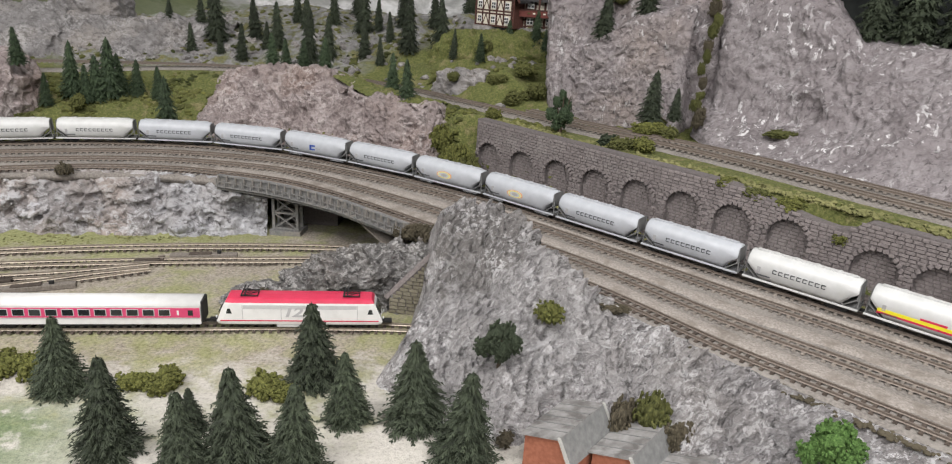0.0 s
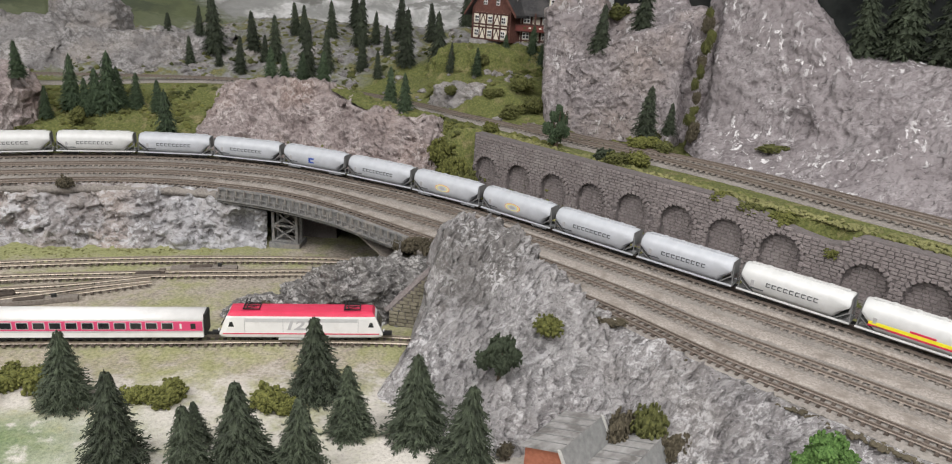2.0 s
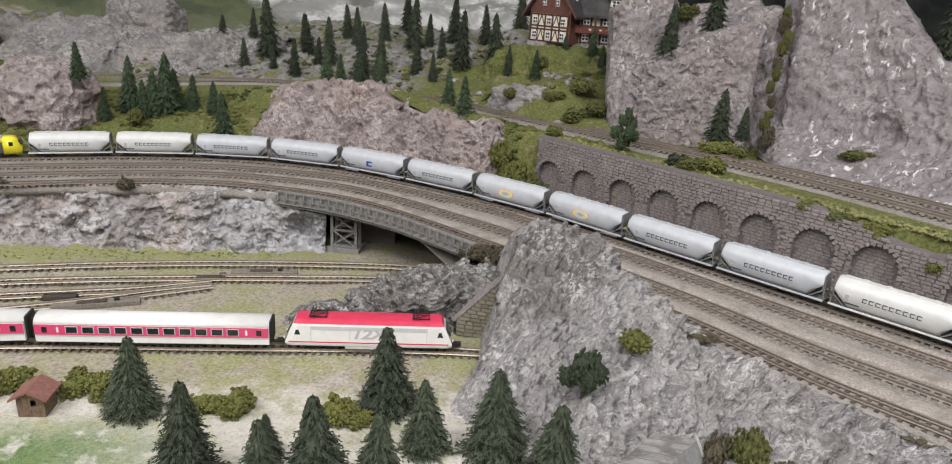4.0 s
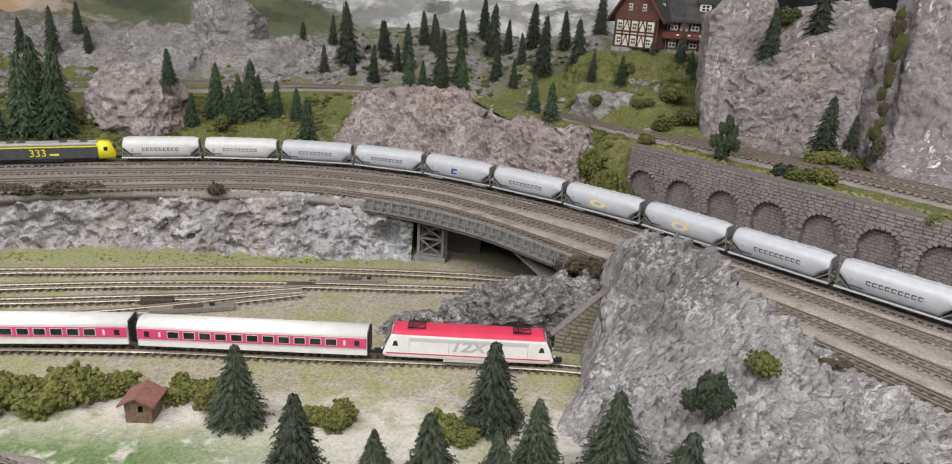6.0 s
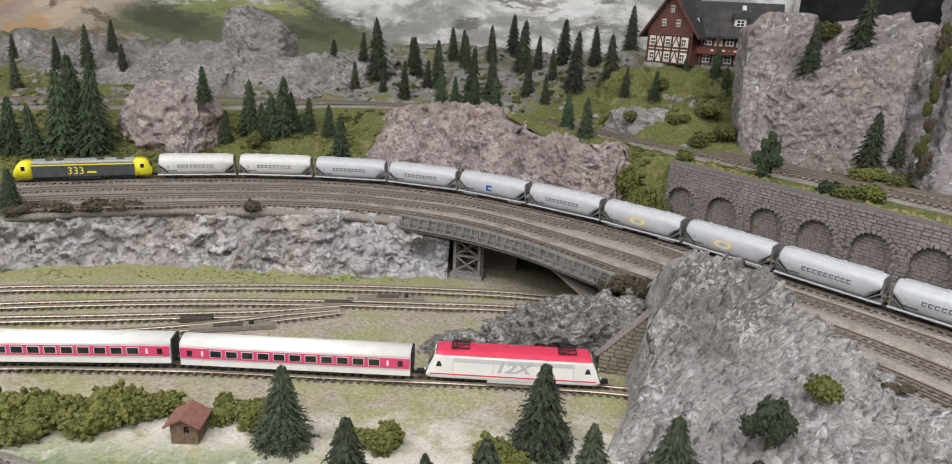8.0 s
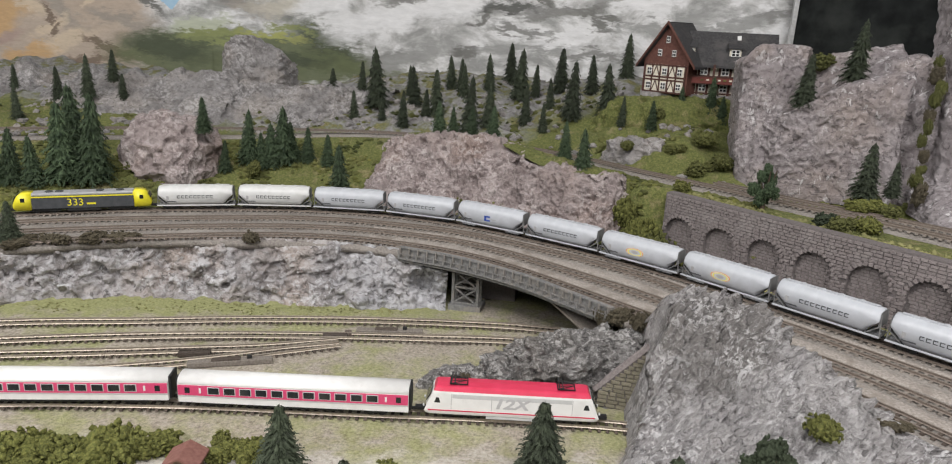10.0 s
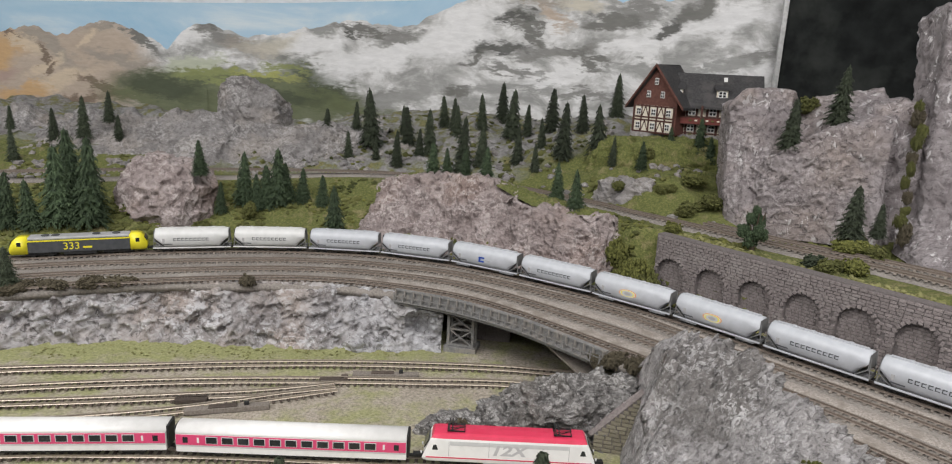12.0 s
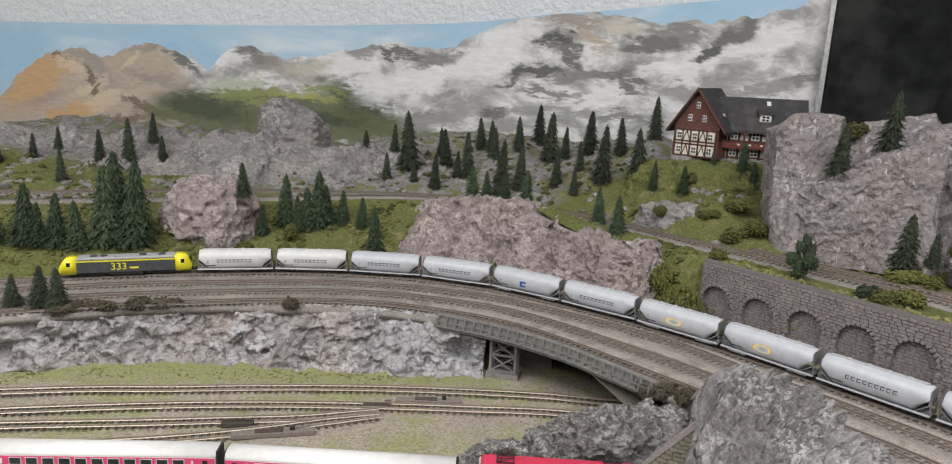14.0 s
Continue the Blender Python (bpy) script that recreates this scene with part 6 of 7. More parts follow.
# freight train on the outermost main line
RAIL_D = BED + 0.0033
s_front = LINE_D.s_of_x(-0.618)
diesel = diesel_loco()
diesel.matrix_basis = on_line(LINE_D, s_front, RAIL_D)
kinds = [("tank_white", "letters"), ("tank_white", "letters"), ("tank_grey", "letters"), ("tank_grey", "letters"), ("tank_grey", "curl"), ("tank_grey", "letters"), ("tank_grey", "oval"), ("tank_grey", "oval"), ("tank_grey", "letters"), ("tank_grey", "letters"), ("tank_white", "letters"), ("tank_white", "flash"), ("tank_white", "flash")]
made_wagons = {}
for i, key in enumerate(kinds):
    m = on_line(LINE_D, s_front + 0.1165 + 0.0875 * i, RAIL_D)
    if key in made_wagons:
        copy_thing(made_wagons[key], m)
    else:
        made_wagons[key] = hopper_wagon(M[key[0]], key[1])
        made_wagons[key].matrix_basis = m

# ---- chalet ----
M["timber"] = surface("dark_brown_timber", (0.05, 0.022, 0.018), (0.095, 0.045, 0.036), 260.0, 0.75, 0.4, 0.0004)
M["boards"] = surface("red_brown_boards", (0.09, 0.038, 0.030), (0.14, 0.062, 0.050), 320.0, 0.75, 0.4, 0.0004)
M["render_white"] = surface("cream_plaster", (0.60, 0.55, 0.46), (0.70, 0.66, 0.57), 220.0, 0.85, 0.2, 0.0002)
M["slates"] = surface("dark_slate_roof", (0.032, 0.031, 0.033), (0.062, 0.06, 0.062), 420.0, 0.75, 0.5, 0.0005, stain=(0.075, 0.07, 0.07), stain_scale=60.0)
M["balcony_red"] = surface("red_balcony_boards", (0.12, 0.032, 0.027), (0.17, 0.05, 0.042), 320.0, 0.7, 0.3, 0.0003)

knoll = outcrop("knoll", "grassy knoll under the chalet", M["hill"], 0.050, 1.040, 0.135, 0.125, 0.052, 0.060, -4, 0.8, 0.6, 0.010, 24.0, 90)
tagged(knoll, category="knoll")
chalet = thing("chalet", "half-timbered chalet with dark slate roof and red-brown gable", "house", pose(0.024, 1.045, 0.192, 0, 0, -3))
part("plinth", boxes((-0.037, 0.112, 0.001, 0.062, -0.05, 0.004)), M["rock_grey"], chalet, "rough stone plinth")
part("gable_wall", prism(bmesh.new(), [(-0.036, 0.003), (0.036, 0.003), (0.036, 0.046), (0.0, 0.090), (-0.036, 0.046)], "y", 0.0, 0.062), M["boards"], chalet, "red-brown boarded gable")
part("half_timbered_panel", boxes((-0.033, 0.033, -0.0012, 0.001, 0.004, 0.0405)), M["render_white"], chalet, "cream plaster panel")
for x in (-0.0325, -0.0205, -0.0075, 0.0055, 0.0185, 0.0325):
    part("timber", boxes((x - 0.0011, x + 0.0011, -0.0022, -0.0010, 0.004, 0.0405)), M["timber"], chalet)
for z in (0.005, 0.0205, 0.0245, 0.0395):
    part("timber", boxes((-0.033, 0.033, -0.0020, -0.0009, z - 0.001, z + 0.001)), M["timber"], chalet)
for x0, x1 in ((-0.0195, -0.0085), (0.0065, 0.0175)):
    for z0, z1 in ((0.006, 0.0195), (0.0255, 0.0385)):
        for a, b in ((x0, x1), (x1, x0)):
            if (x0 < 0) == (a < b):
                bm = bmesh.new()
                bar(bm, (a, -0.0013, z0), ((a + b) / 2, -0.0013, z1), 0.0012)
                bar(bm, (b, -0.0013, z0), ((a + b) / 2, -0.0013, z1), 0.0012)
                part("timber", bm, M["timber"], chalet)


def window(parent, x, y, z, w, h):
    """A white casement with a dark pane behind a cross bar."""
    f = part("window", boxes((x - w / 2, x + w / 2, y - 0.0020, y, z, z + h), bevel=0.0001), M["white"], parent, "white casement window")
    for i in (-1, 1):
        for j in (0, 1):
            cx, cz = x + i * w * 0.235, z + h * (0.27 + 0.46 * j)
            part("pane", boxes((cx - w * 0.17, cx + w * 0.17, y - 0.0023, y - 0.0015, cz - h * 0.165, cz + h * 0.165)), M["glass"], f)


for x in (-0.0245, 0.0, 0.0245):
    window(chalet, x, -0.0008, 0.0085, 0.0075, 0.0090)
    window(chalet, x, -0.0008, 0.0272, 0.0075, 0.0090)
for x, z in ((-0.0115, 0.051), (0.0115, 0.051), (0.0, 0.068)):
    window(chalet, x, 0.0004, z, 0.0060, 0.0085)


def roof_slab(pts, thick, y0, y1, axis="y"):
    a, b = pts
    return prism(bmesh.new(), [a, b, (b[0], b[1] - thick), (a[0], a[1] - thick)], axis, y0, y1)


roof = part("roof", roof_slab(((-0.045, 0.038), (0.0005, 0.0945)), 0.003, -0.006, 0.066), M["slates"], chalet, "dark slate main roof")
part("roof_slope", roof_slab(((-0.0005, 0.0945), (0.043, 0.040)), 0.003, -0.006, 0.066), M["slates"], roof)
for pts in (((-0.0455, 0.0385), (0.0, 0.0955)), ((0.0, 0.0955), (0.0435, 0.0405))):
    part("bargeboard", roof_slab(pts, 0.0036, -0.0085, -0.0060), M["boards"], roof)
# wing
part("wing_wall", boxes((0.036, 0.110, 0.010, 0.058, 0.003, 0.047)), M["render_white"], chalet, "cream wing wall")
part("wing_roof", roof_slab(((0.000, 0.0425), (0.034, 0.0845)), 0.003, 0.030, 0.117, "x"), M["slates"], chalet, "dark slate wing roof")
part("wing_roof_back", roof_slab(((0.034, 0.0845), (0.066, 0.044)), 0.003, 0.030, 0.117, "x"), M["slates"], chalet)
part("wing_gable", prism(bmesh.new(), [(0.010, 0.044), (0.058, 0.044), (0.034, 0.079)], "x", 0.1085, 0.111), M["boards"], chalet)
for x in (0.038, 0.047, 0.056, 0.066, 0.076, 0.086, 0.096, 0.1085):
    part("timber", boxes((x - 0.0011, x + 0.0011, 0.0085, 0.0102, 0.004, 0.046)), M["timber"], chalet)
for z in (0.006, 0.021, 0.028, 0.044):
    part("timber", boxes((0.036, 0.110, 0.0088, 0.0101, z - 0.0009, z + 0.0009)), M["timber"], chalet)
for x in (0.0515, 0.071, 0.091):
    window(chalet, x, 0.0098, 0.030, 0.0068, 0.0100)
for x in (0.0515, 0.071):
    window(chalet, x, 0.0098, 0.0085, 0.0068, 0.0090)
balcony = part("balcony", boxes((0.037, 0.106, -0.002, 0.010, 0.0185, 0.0198), bevel=0.0003), M["timber"], chalet, "red-brown balcony")
part("balustrade", boxes((0.037, 0.106, -0.0025, -0.0015, 0.0195, 0.0275)), M["balcony_red"], balcony)
part("handrail", boxes((0.0365, 0.1065, -0.0031, -0.0009, 0.0275, 0.0287)), M["timber"], balcony)
for x in (0.038, 0.060, 0.083, 0.105):
    part("post", boxes((x - 0.0010, x + 0.0010, -0.0034, -0.0014, 0.0, 0.0440)), M["timber"], balcony)
for i in range(9):
    x = 0.050 + i * 0.0052
    part("flower_box", boxes((x - 0.0012, x + 0.0012, -0.0036, -0.0025, 0.0232, 0.0252)), M["render_white"] if i % 2 else M["leaf_moss"], balcony)


def dormer(x, y, z, w, h):
    d = part("dormer", boxes((x - w / 2, x + w / 2, y, y + 0.018, z, z + h)), M["render_white"], chalet, "white dormer with sloping slate lid")
    window(chalet, x, y + 0.0006, z + 0.001, w * 0.72, h * 0.8)
    part("dormer_roof", prism(bmesh.new(), [(y - 0.003, z + h), (y - 0.003, z + h + 0.0018), (y + 0.026, z + h + 0.0118), (y + 0.026, z + h + 0.0095)], "x", x - w * 0.68, x + w * 0.68), M["slates"], d)


dormer(0.078, 0.010, 0.0535, 0.0105, 0.0105)
dormer(0.0355, 0.006, 0.0525, 0.0110, 0.0110)
sk = part("skylight", boxes((-0.0025, 0.0025, -0.0035, 0.0035, 0.0, 0.0012), bevel=0.0003), M["white"], chalet, "white skylight")
sk.matrix_basis = pose(0.082, 0.0275, 0.0772, 51, 0, 0)

# gable narrow, wing long
for o in chalet.children_recursive:
    if o is sk:
        continue
    for v in o.data.vertices:
        v.co.x = v.co.x * 0.78 - 0.008 if v.co.x < 0.036 else 0.0201 + (v.co.x - 0.036) * 1.37
# the gable block stands at an angle to the wing
TURN = Matrix.Translation((-0.008, 0, 0)) @ Matrix.Rotation(radians(-28), 4, "Z") @ Matrix.Diagonal((1.12, 1.0, 1.0, 1)) @ Matrix.Translation((0.008, 0, 0))
for o in chalet.children_recursive:
    kind_ = o.name.split(".")[0]
    far_x, low_y = max(v.co.x for v in o.data.vertices), min(v.co.y for v in o.data.vertices)
    if kind_ in ("gable_wall", "half_timbered_panel", "roof", "roof_slope", "bargeboard") or (kind_ in ("timber", "window", "pane") and far_x < 0.0200 and low_y < 0.001):
        o.data.transform(TURN)

# ---- garden hut ----
M["hut_wood"] = surface("brown_hut_boards", (0.10, 0.065, 0.045), (0.19, 0.13, 0.09), 350.0, 0.85, 0.5, 0.0004)
M["hut_roof"] = surface("red_brown_roofing", (0.17, 0.075, 0.062), (0.25, 0.12, 0.10), 300.0, 0.85, 0.5, 0.0004)
hut = thing("garden_hut", "small brown wooden hut with a red-brown gable roof", "hut", pose(-0.2985, 0.402, -0.001, 0, 0, 10) @ Matrix.Diagonal((0.78, 0.76, 0.95, 1)))
part("side_wall", boxes((-0.0105, -0.0095, 0.0, 0.019, 0.0, 0.0135)), M["hut_wood"], hut)
part("side_wall", boxes((0.0095, 0.0105, 0.0, 0.019, 0.0, 0.0135)), M["hut_wood"], hut)
part("back_wall", boxes((-0.0105, 0.0105, 0.0182, 0.0192, 0.0, 0.0135)), M["hut_wood"], hut)
for i in range(10):
    x = -0.00945 + i * 0.0021
    if 5 <= i <= 6:
        part("board", boxes((x - 0.0010, x + 0.0010, -0.0008, 0.0004, 0.0, 0.0075)), M["hut_wood"], hut)
        part("board", boxes((x - 0.0010, x + 0.0010, -0.0008, 0.0004, 0.0125, 0.0185 - abs(x) * 0.45)), M["hut_wood"], hut)
    else:
        part("board", boxes((x - 0.0010, x + 0.0010, -0.0008 - 0.0002 * (i % 2), 0.0004, 0.0, 0.0185 - abs(x) * 0.45)), M["hut_wood"], hut)
for e in (-1, 1):
    part("roof_slope", prism(bmesh.new(), [(e * 0.0145, 0.0128), (0.0, 0.0196), (0.0, 0.0211), (e * 0.0145, 0.0143)], "y", -0.0050, 0.0225), M["hut_roof"], hut)

# ---- works building with saw-tooth roofs ----
M["brick_red"] = surface("terracotta_brick", (0.24, 0.085, 0.05), (0.34, 0.13, 0.08), 300.0, 0.85, 0.4, 0.0003)
M["felt"] = surface("grey_streaked_roofing", (0.20, 0.19, 0.185), (0.34, 0.33, 0.325), 160.0, 0.8, 0.4, 0.0003, stain=(0.14, 0.13, 0.125), stain_scale=60.0, stain_lo=0.5, stain_hi=0.62)
M["grey_boards"] = surface("grey_boarding", (0.15, 0.15, 0.15), (0.23, 0.23, 0.225), 260.0, 0.8, 0.4, 0.0003)
M["trim_grey"] = surface("pale_grey_trim", (0.36, 0.35, 0.33), (0.46, 0.45, 0.43), 260.0, 0.75, 0.2, 0.0002)
works = thing("works_building", "brick works building with grey saw-tooth roofs", "building", pose(0.104, 0.398, 0.0, 0, 0, -38))
for k, (ox, oy) in enumerate(((0.0, 0.0), (0.0345, 0.019), (0.067, 0.031))):
    zr = 0.0315 - 0.0045 * k
    tooth = part("roof_bay", prism(bmesh.new(), [(ox - 0.0235, -0.002), (ox + 0.0085, -0.002), (ox + 0.0085, zr - 0.0145), (ox, zr - 0.0006), (ox - 0.0235, zr - 0.0085)], "y", oy - 0.046, oy - 0.001), M["brick_red"], works, "terracotta gable bay")
    part("felt_slope", prism(bmesh.new(), [(ox - 0.0255, zr - 0.0092), (ox + 0.0004, zr), (ox + 0.0004, zr + 0.0012), (ox - 0.0255, zr - 0.0080)], "y", oy - 0.0485, oy), M["felt"], tooth, "grey streaked roofing")
    part("boarded_slope", prism(bmesh.new(), [(ox + 0.0002, zr + 0.001), (ox + 0.0096, zr - 0.0146), (ox + 0.0086, zr - 0.0150), (ox - 0.0006, zr)], "y", oy - 0.0475, oy - 0.001), M["grey_boards"], tooth, "grey boarded steep slope")
    for y in (oy - 0.0485, oy - 0.0006):
        part("verge", prism(bmesh.new(), [(ox - 0.0005, zr + 0.0016), (ox + 0.0010, zr + 0.0014), (ox + 0.0104, zr - 0.0150), (ox + 0.0086, zr - 0.0152)], "y", y - 0.0006, y + 0.0010), M["trim_grey"], tooth)
    for i in range(1, 6):
        y = oy - 0.0485 + i * 0.0081
        part("roof_seam", prism(bmesh.new(), [(ox - 0.0255, zr - 0.0080), (ox + 0.0004, zr + 0.0012), (ox + 0.0004, zr + 0.0016), (ox - 0.0255, zr - 0.0076)], "y", y - 0.0003, y + 0.0003), M["grey_boards"], tooth)

# ---- points: drive boxes beside the yard tracks ----
for n, x, y, l, a, lb in (("point_motor", -0.345, 0.548, 0.066, 22, "long brown point motor beside the yard track"), ("point_motor", -0.237, 0.637, 0.060, 12, "flat brown point motor beside the yard track")):
    pm = thing(n, lb, "point motor", pose(x, y, 0.0, 0, 0, a))
    part("housing", boxes((-l / 2, l / 2, -0.0035, 0.0035, 0.0, 0.0045), bevel=0.0007), M["sleeper_dust"], pm)
    part("cover", boxes((-l * 0.22, l * 0.12, -0.0030, 0.0030, 0.0045, 0.0055), bevel=0.0005), M["sleeper"], pm)
    part("lever", boxes((l * 0.2, l * 0.26, -0.0012, 0.0012, 0.0045, 0.0075), bevel=0.0003), M["black"], pm)
for x, y, l, a in ((-0.381, 0.556, 0.026, 17), (-0.281, 0.616, 0.022, 14), (-0.272, 0.624, 0.006, 14)):
    bx = part("point_plate", boxes((-l / 2, l / 2, -0.0042, 0.0042, 0.0, 0.0036), bevel=0.0005), M["sleeper"])
    bx.matrix_basis = pose(x, y, 0.0, 0, 0, a)
    tagged(bx, "dark brown plate over the point blades", "point plate")

# ---- firs and bushes ----


def fir_meshes(seed, radius, dense):
    """Crown and trunk of a fir one unit high: whorls of drooping fronds with side twigs."""
    rng = random.Random(seed)
    verts, faces = [], []

    def spike(a, b, w, up):
        """A three-sided tapering needle spray from a to b."""
        d = (b - a).normalized()
        s = d.cross(Vector((0, 0, 1)))
        s = s.normalized() if s.length > 1e-5 else Vector((1, 0, 0))
        n = s.cross(d)
        k = len(verts)
        mid = a.lerp(b, 0.45) + Vector((0, 0, up))
        for c, q in ((a, 0.45), (mid, 1.0)):
            verts.extend([tuple(c + s * w * q), tuple(c - s * w * q), tuple(c + n * w * q * 0.55)])
        verts.append(tuple(b))
        for i in range(3):
            j = (i + 1) % 3
            faces.append((k + i, k + j, k + 3 + j, k + 3 + i))
            faces.append((k + 3 + i, k + 3 + j, k + 6))
    layers = int(17 * dense)
    for i in range(layers):
        h = 0.06 + 0.90 * (i + rng.uniform(-0.2, 0.2)) / layers
        r = radius * ((1 - h) ** 0.8) * (1.08 if i % 2 else 0.88) * rng.uniform(0.93, 1.07) + 0.012
        n = int((8 + 11 * (1 - h)) * dense)
        a0 = rng.uniform(0, 6.28)
        for k in range(n):
            a = a0 + 6.283 * (k + rng.uniform(-0.35, 0.35)) / n
            l = r * rng.uniform(0.74, 1.12)
            out = Vector((math.cos(a), math.sin(a), 0))
            st = Vector((0, 0, h + 0.035)) + out * 0.02
            en = out * l + Vector((0, 0, h - 0.20 * l + rng.uniform(-0.016, 0.016)))
            spike(st, en, 0.012 + 0.032 * l, 0.014)
            side = Vector((-out.y, out.x, 0))
            for q in (0.34, 0.50, 0.64, 0.78, 0.92):
                for e in (-1, 1):
                    p = st.lerp(en, q)
                    spike(p, p + (out * 0.95 + side * e * 0.6) * l * rng.uniform(0.26, 0.42) * (1.25 - q) + Vector((0, 0, rng.uniform(-0.045, 0.010))), 0.006 + 0.014 * l, 0.004)
    spike(Vector((0, 0, 0.90)), Vector((0, 0, 1.0)), 0.020, 0.0)
    # close inner growth round the trunk
    start, around = len(verts), 14
    for i in range(13):
        h = 0.055 + 0.075 * i
        for k in range(around):
            a = 6.283 * (k + 0.5 * (i % 2)) / around
            r = radius * max(1 - h, 0.02) ** 0.8 * rng.uniform(0.52, 0.76) * (1.1 if i % 2 else 0.8)
            verts.append((r * math.cos(a), r * math.sin(a), h + rng.uniform(-0.012, 0.012)))
    for i in range(12):
        for k in range(around):
            a, b = start + i * around + k, start + i * around + (k + 1) % around
            faces.append((a, b, b + around, a + around))
    me = bpy.data.meshes.new("crown")
    me.from_pydata(verts, [], faces)
    bm = tube(bmesh.new(), 0.028, 0.006, (0, 0, -0.03), (0, 0, 0.95), 7)
    tr = bpy.data.meshes.new("trunk")
    bm.to_mesh(tr)
    bm.free()
    tr.materials.append(M["bark"])
    return me, tr


def fir_kind(seed, radius, dense, material, label, group):
    crown, trunk = fir_meshes(seed, radius, dense)
    crown.materials.append(material)
    t = thing("fir_tree", label, "fir tree", group=group)
    shared("crown", crown, t, Matrix.Identity(4))
    shared("trunk", trunk, t, Matrix.Identity(4))
    return t


PLANTED = set()


def stand(kinds, spots, seed, fat=1.0):
    """Plant firs: x, y, foot height and tree height."""
    rng = random.Random(seed)
    for i, (x, y, z, h) in enumerate(spots):
        src = kinds[i % len(kinds)]
        m = pose(x, y, z - 0.0015, rng.uniform(-3, 3), rng.uniform(-3, 3), rng.uniform(0, 360)) @ Matrix.Diagonal((h * fat * rng.uniform(0.9, 1.12), h * fat * rng.uniform(0.9, 1.12), h, 1))
        if src.name not in PLANTED:
            PLANTED.add(src.name)
            src.matrix_basis = m
        else:
            src_scale = src.scale.copy()
            copy_thing(src, m @ Matrix.Diagonal((1 / src_scale.x, 1 / src_scale.y, 1 / src_scale.z, 1)))


front = [fir_kind(11 + i, 0.345, 1.3, M["needle"], "dark green bushy model fir on sandy ground", "firs in front of the track") for i in range(3)]
stand(front, [(-0.242, 0.417, 0, 0.057), (-0.181, 0.362, 0, 0.066), (-0.133, 0.352, 0, 0.053), (-0.105, 0.360, 0, 0.066), (-0.073, 0.358, 0, 0.059), (-0.084, 0.450, 0, 0.063),
              (-0.053, 0.409, 0, 0.051), (-0.010, 0.410, 0, 0.064), (0.021, 0.378, 0, 0.063), (-0.144, 0.387, 0, 0.030)], 1)
slim = [fir_kind(31 + i, 0.21, 1.0, M["needle"], "slim dark model fir on the back hill", "firs on the back hill") for i in range(3)]
stand(slim, [(-1.001, 0.967, 0.132, 0.046), (-0.983, 1.017, 0.134, 0.041), (-0.944, 1.026, 0.148, 0.038), (-0.845, 0.915, 0.121, 0.049), (-0.875, 1.031, 0.130, 0.057), (-0.830, 1.039, 0.1395, 0.066),
             (-0.802, 1.061, 0.163, 0.050), (-0.781, 1.051, 0.1367, 0.043), (-0.470, 1.116, 0.152, 0.049), (-0.427, 1.129, 0.168, 0.045), (-0.398, 1.116, 0.142, 0.093), (-0.422, 1.076, 0.127, 0.046)], 2)
stand(slim, [(-0.379, 1.076, 0.130, 0.037), (-0.346, 1.068, 0.123, 0.056), (-0.342, 1.124, 0.148, 0.063), (-0.319, 1.099, 0.137, 0.043), (-0.304, 1.106, 0.139, 0.071), (-0.308, 1.238, 0.1665, 0.056),
             (-0.283, 1.195, 0.1675, 0.054), (-0.246, 1.057, 0.123, 0.083), (-0.238, 1.194, 0.1705, 0.060), (-0.218, 1.063, 0.133, 0.065), (-0.214, 1.262, 0.180, 0.068), (-0.187, 1.161, 0.163, 0.079)], 3)
stand(slim, [(-0.167, 1.069, 0.138, 0.059), (-0.162, 1.156, 0.170, 0.051), (-0.139, 1.038, 0.134, 0.042), (-0.135, 1.103, 0.160, 0.046), (-0.126, 1.177, 0.175, 0.072), (-0.103, 1.060, 0.151, 0.084),
             (-0.077, 1.187, 0.177, 0.061), (-0.054, 1.047, 0.156, 0.077), (-0.025, 1.243, 0.199, 0.072), (-0.035, 1.008, 0.154, 0.041), (-0.27, 1.15, 0.155, 0.06), (-0.36, 1.17, 0.158, 0.05)], 4)
green = [fir_kind(51 + i, 0.26, 1.0, M["needle_mid"], "green model fir on the grassy slope", "firs above the main line") for i in range(3)]
stand(green, [(-0.799, 0.741, 0.076, 0.080), (-0.765, 0.757, 0.074, 0.078), (-0.736, 0.772, 0.071, 0.068), (-0.711, 0.780, 0.069, 0.062), (-0.684, 0.796, 0.070, 0.100), (-0.655, 0.809, 0.070, 0.110), (-0.752, 0.761, 0.073, 0.055), (-0.70, 0.84, 0.085, 0.10),
              (-0.526, 0.882, 0.080, 0.042), (-0.506, 0.908, 0.086, 0.073), (-0.489, 0.907, 0.081, 0.050), (-0.479, 0.914, 0.083, 0.059), (-0.467, 0.924, 0.087, 0.077), (-0.459, 0.938, 0.090, 0.053), (-0.439, 0.938, 0.0885, 0.048), (-0.410, 0.936, 0.086, 0.044)], 5)
stand(green, [(-0.366, 0.863, 0.050, 0.081), (-0.267, 0.962, 0.133, 0.046), (-0.223, 0.950, 0.134, 0.042), (-0.194, 0.940, 0.134, 0.046), (-0.247, 0.955, 0.134, 0.040), (-0.101, 0.905, 0.121, 0.050), (-0.078, 0.865, 0.120, 0.050), (-0.538, 0.860, 0.131, 0.046),
              (0.002, 0.991, 0.155, 0.038), (0.039, 1.021, 0.1716, 0.039), (0.074, 1.015, 0.175, 0.05), (0.088, 1.001, 0.1655, 0.037), (0.094, 0.94, 0.165, 0.034)], 6)
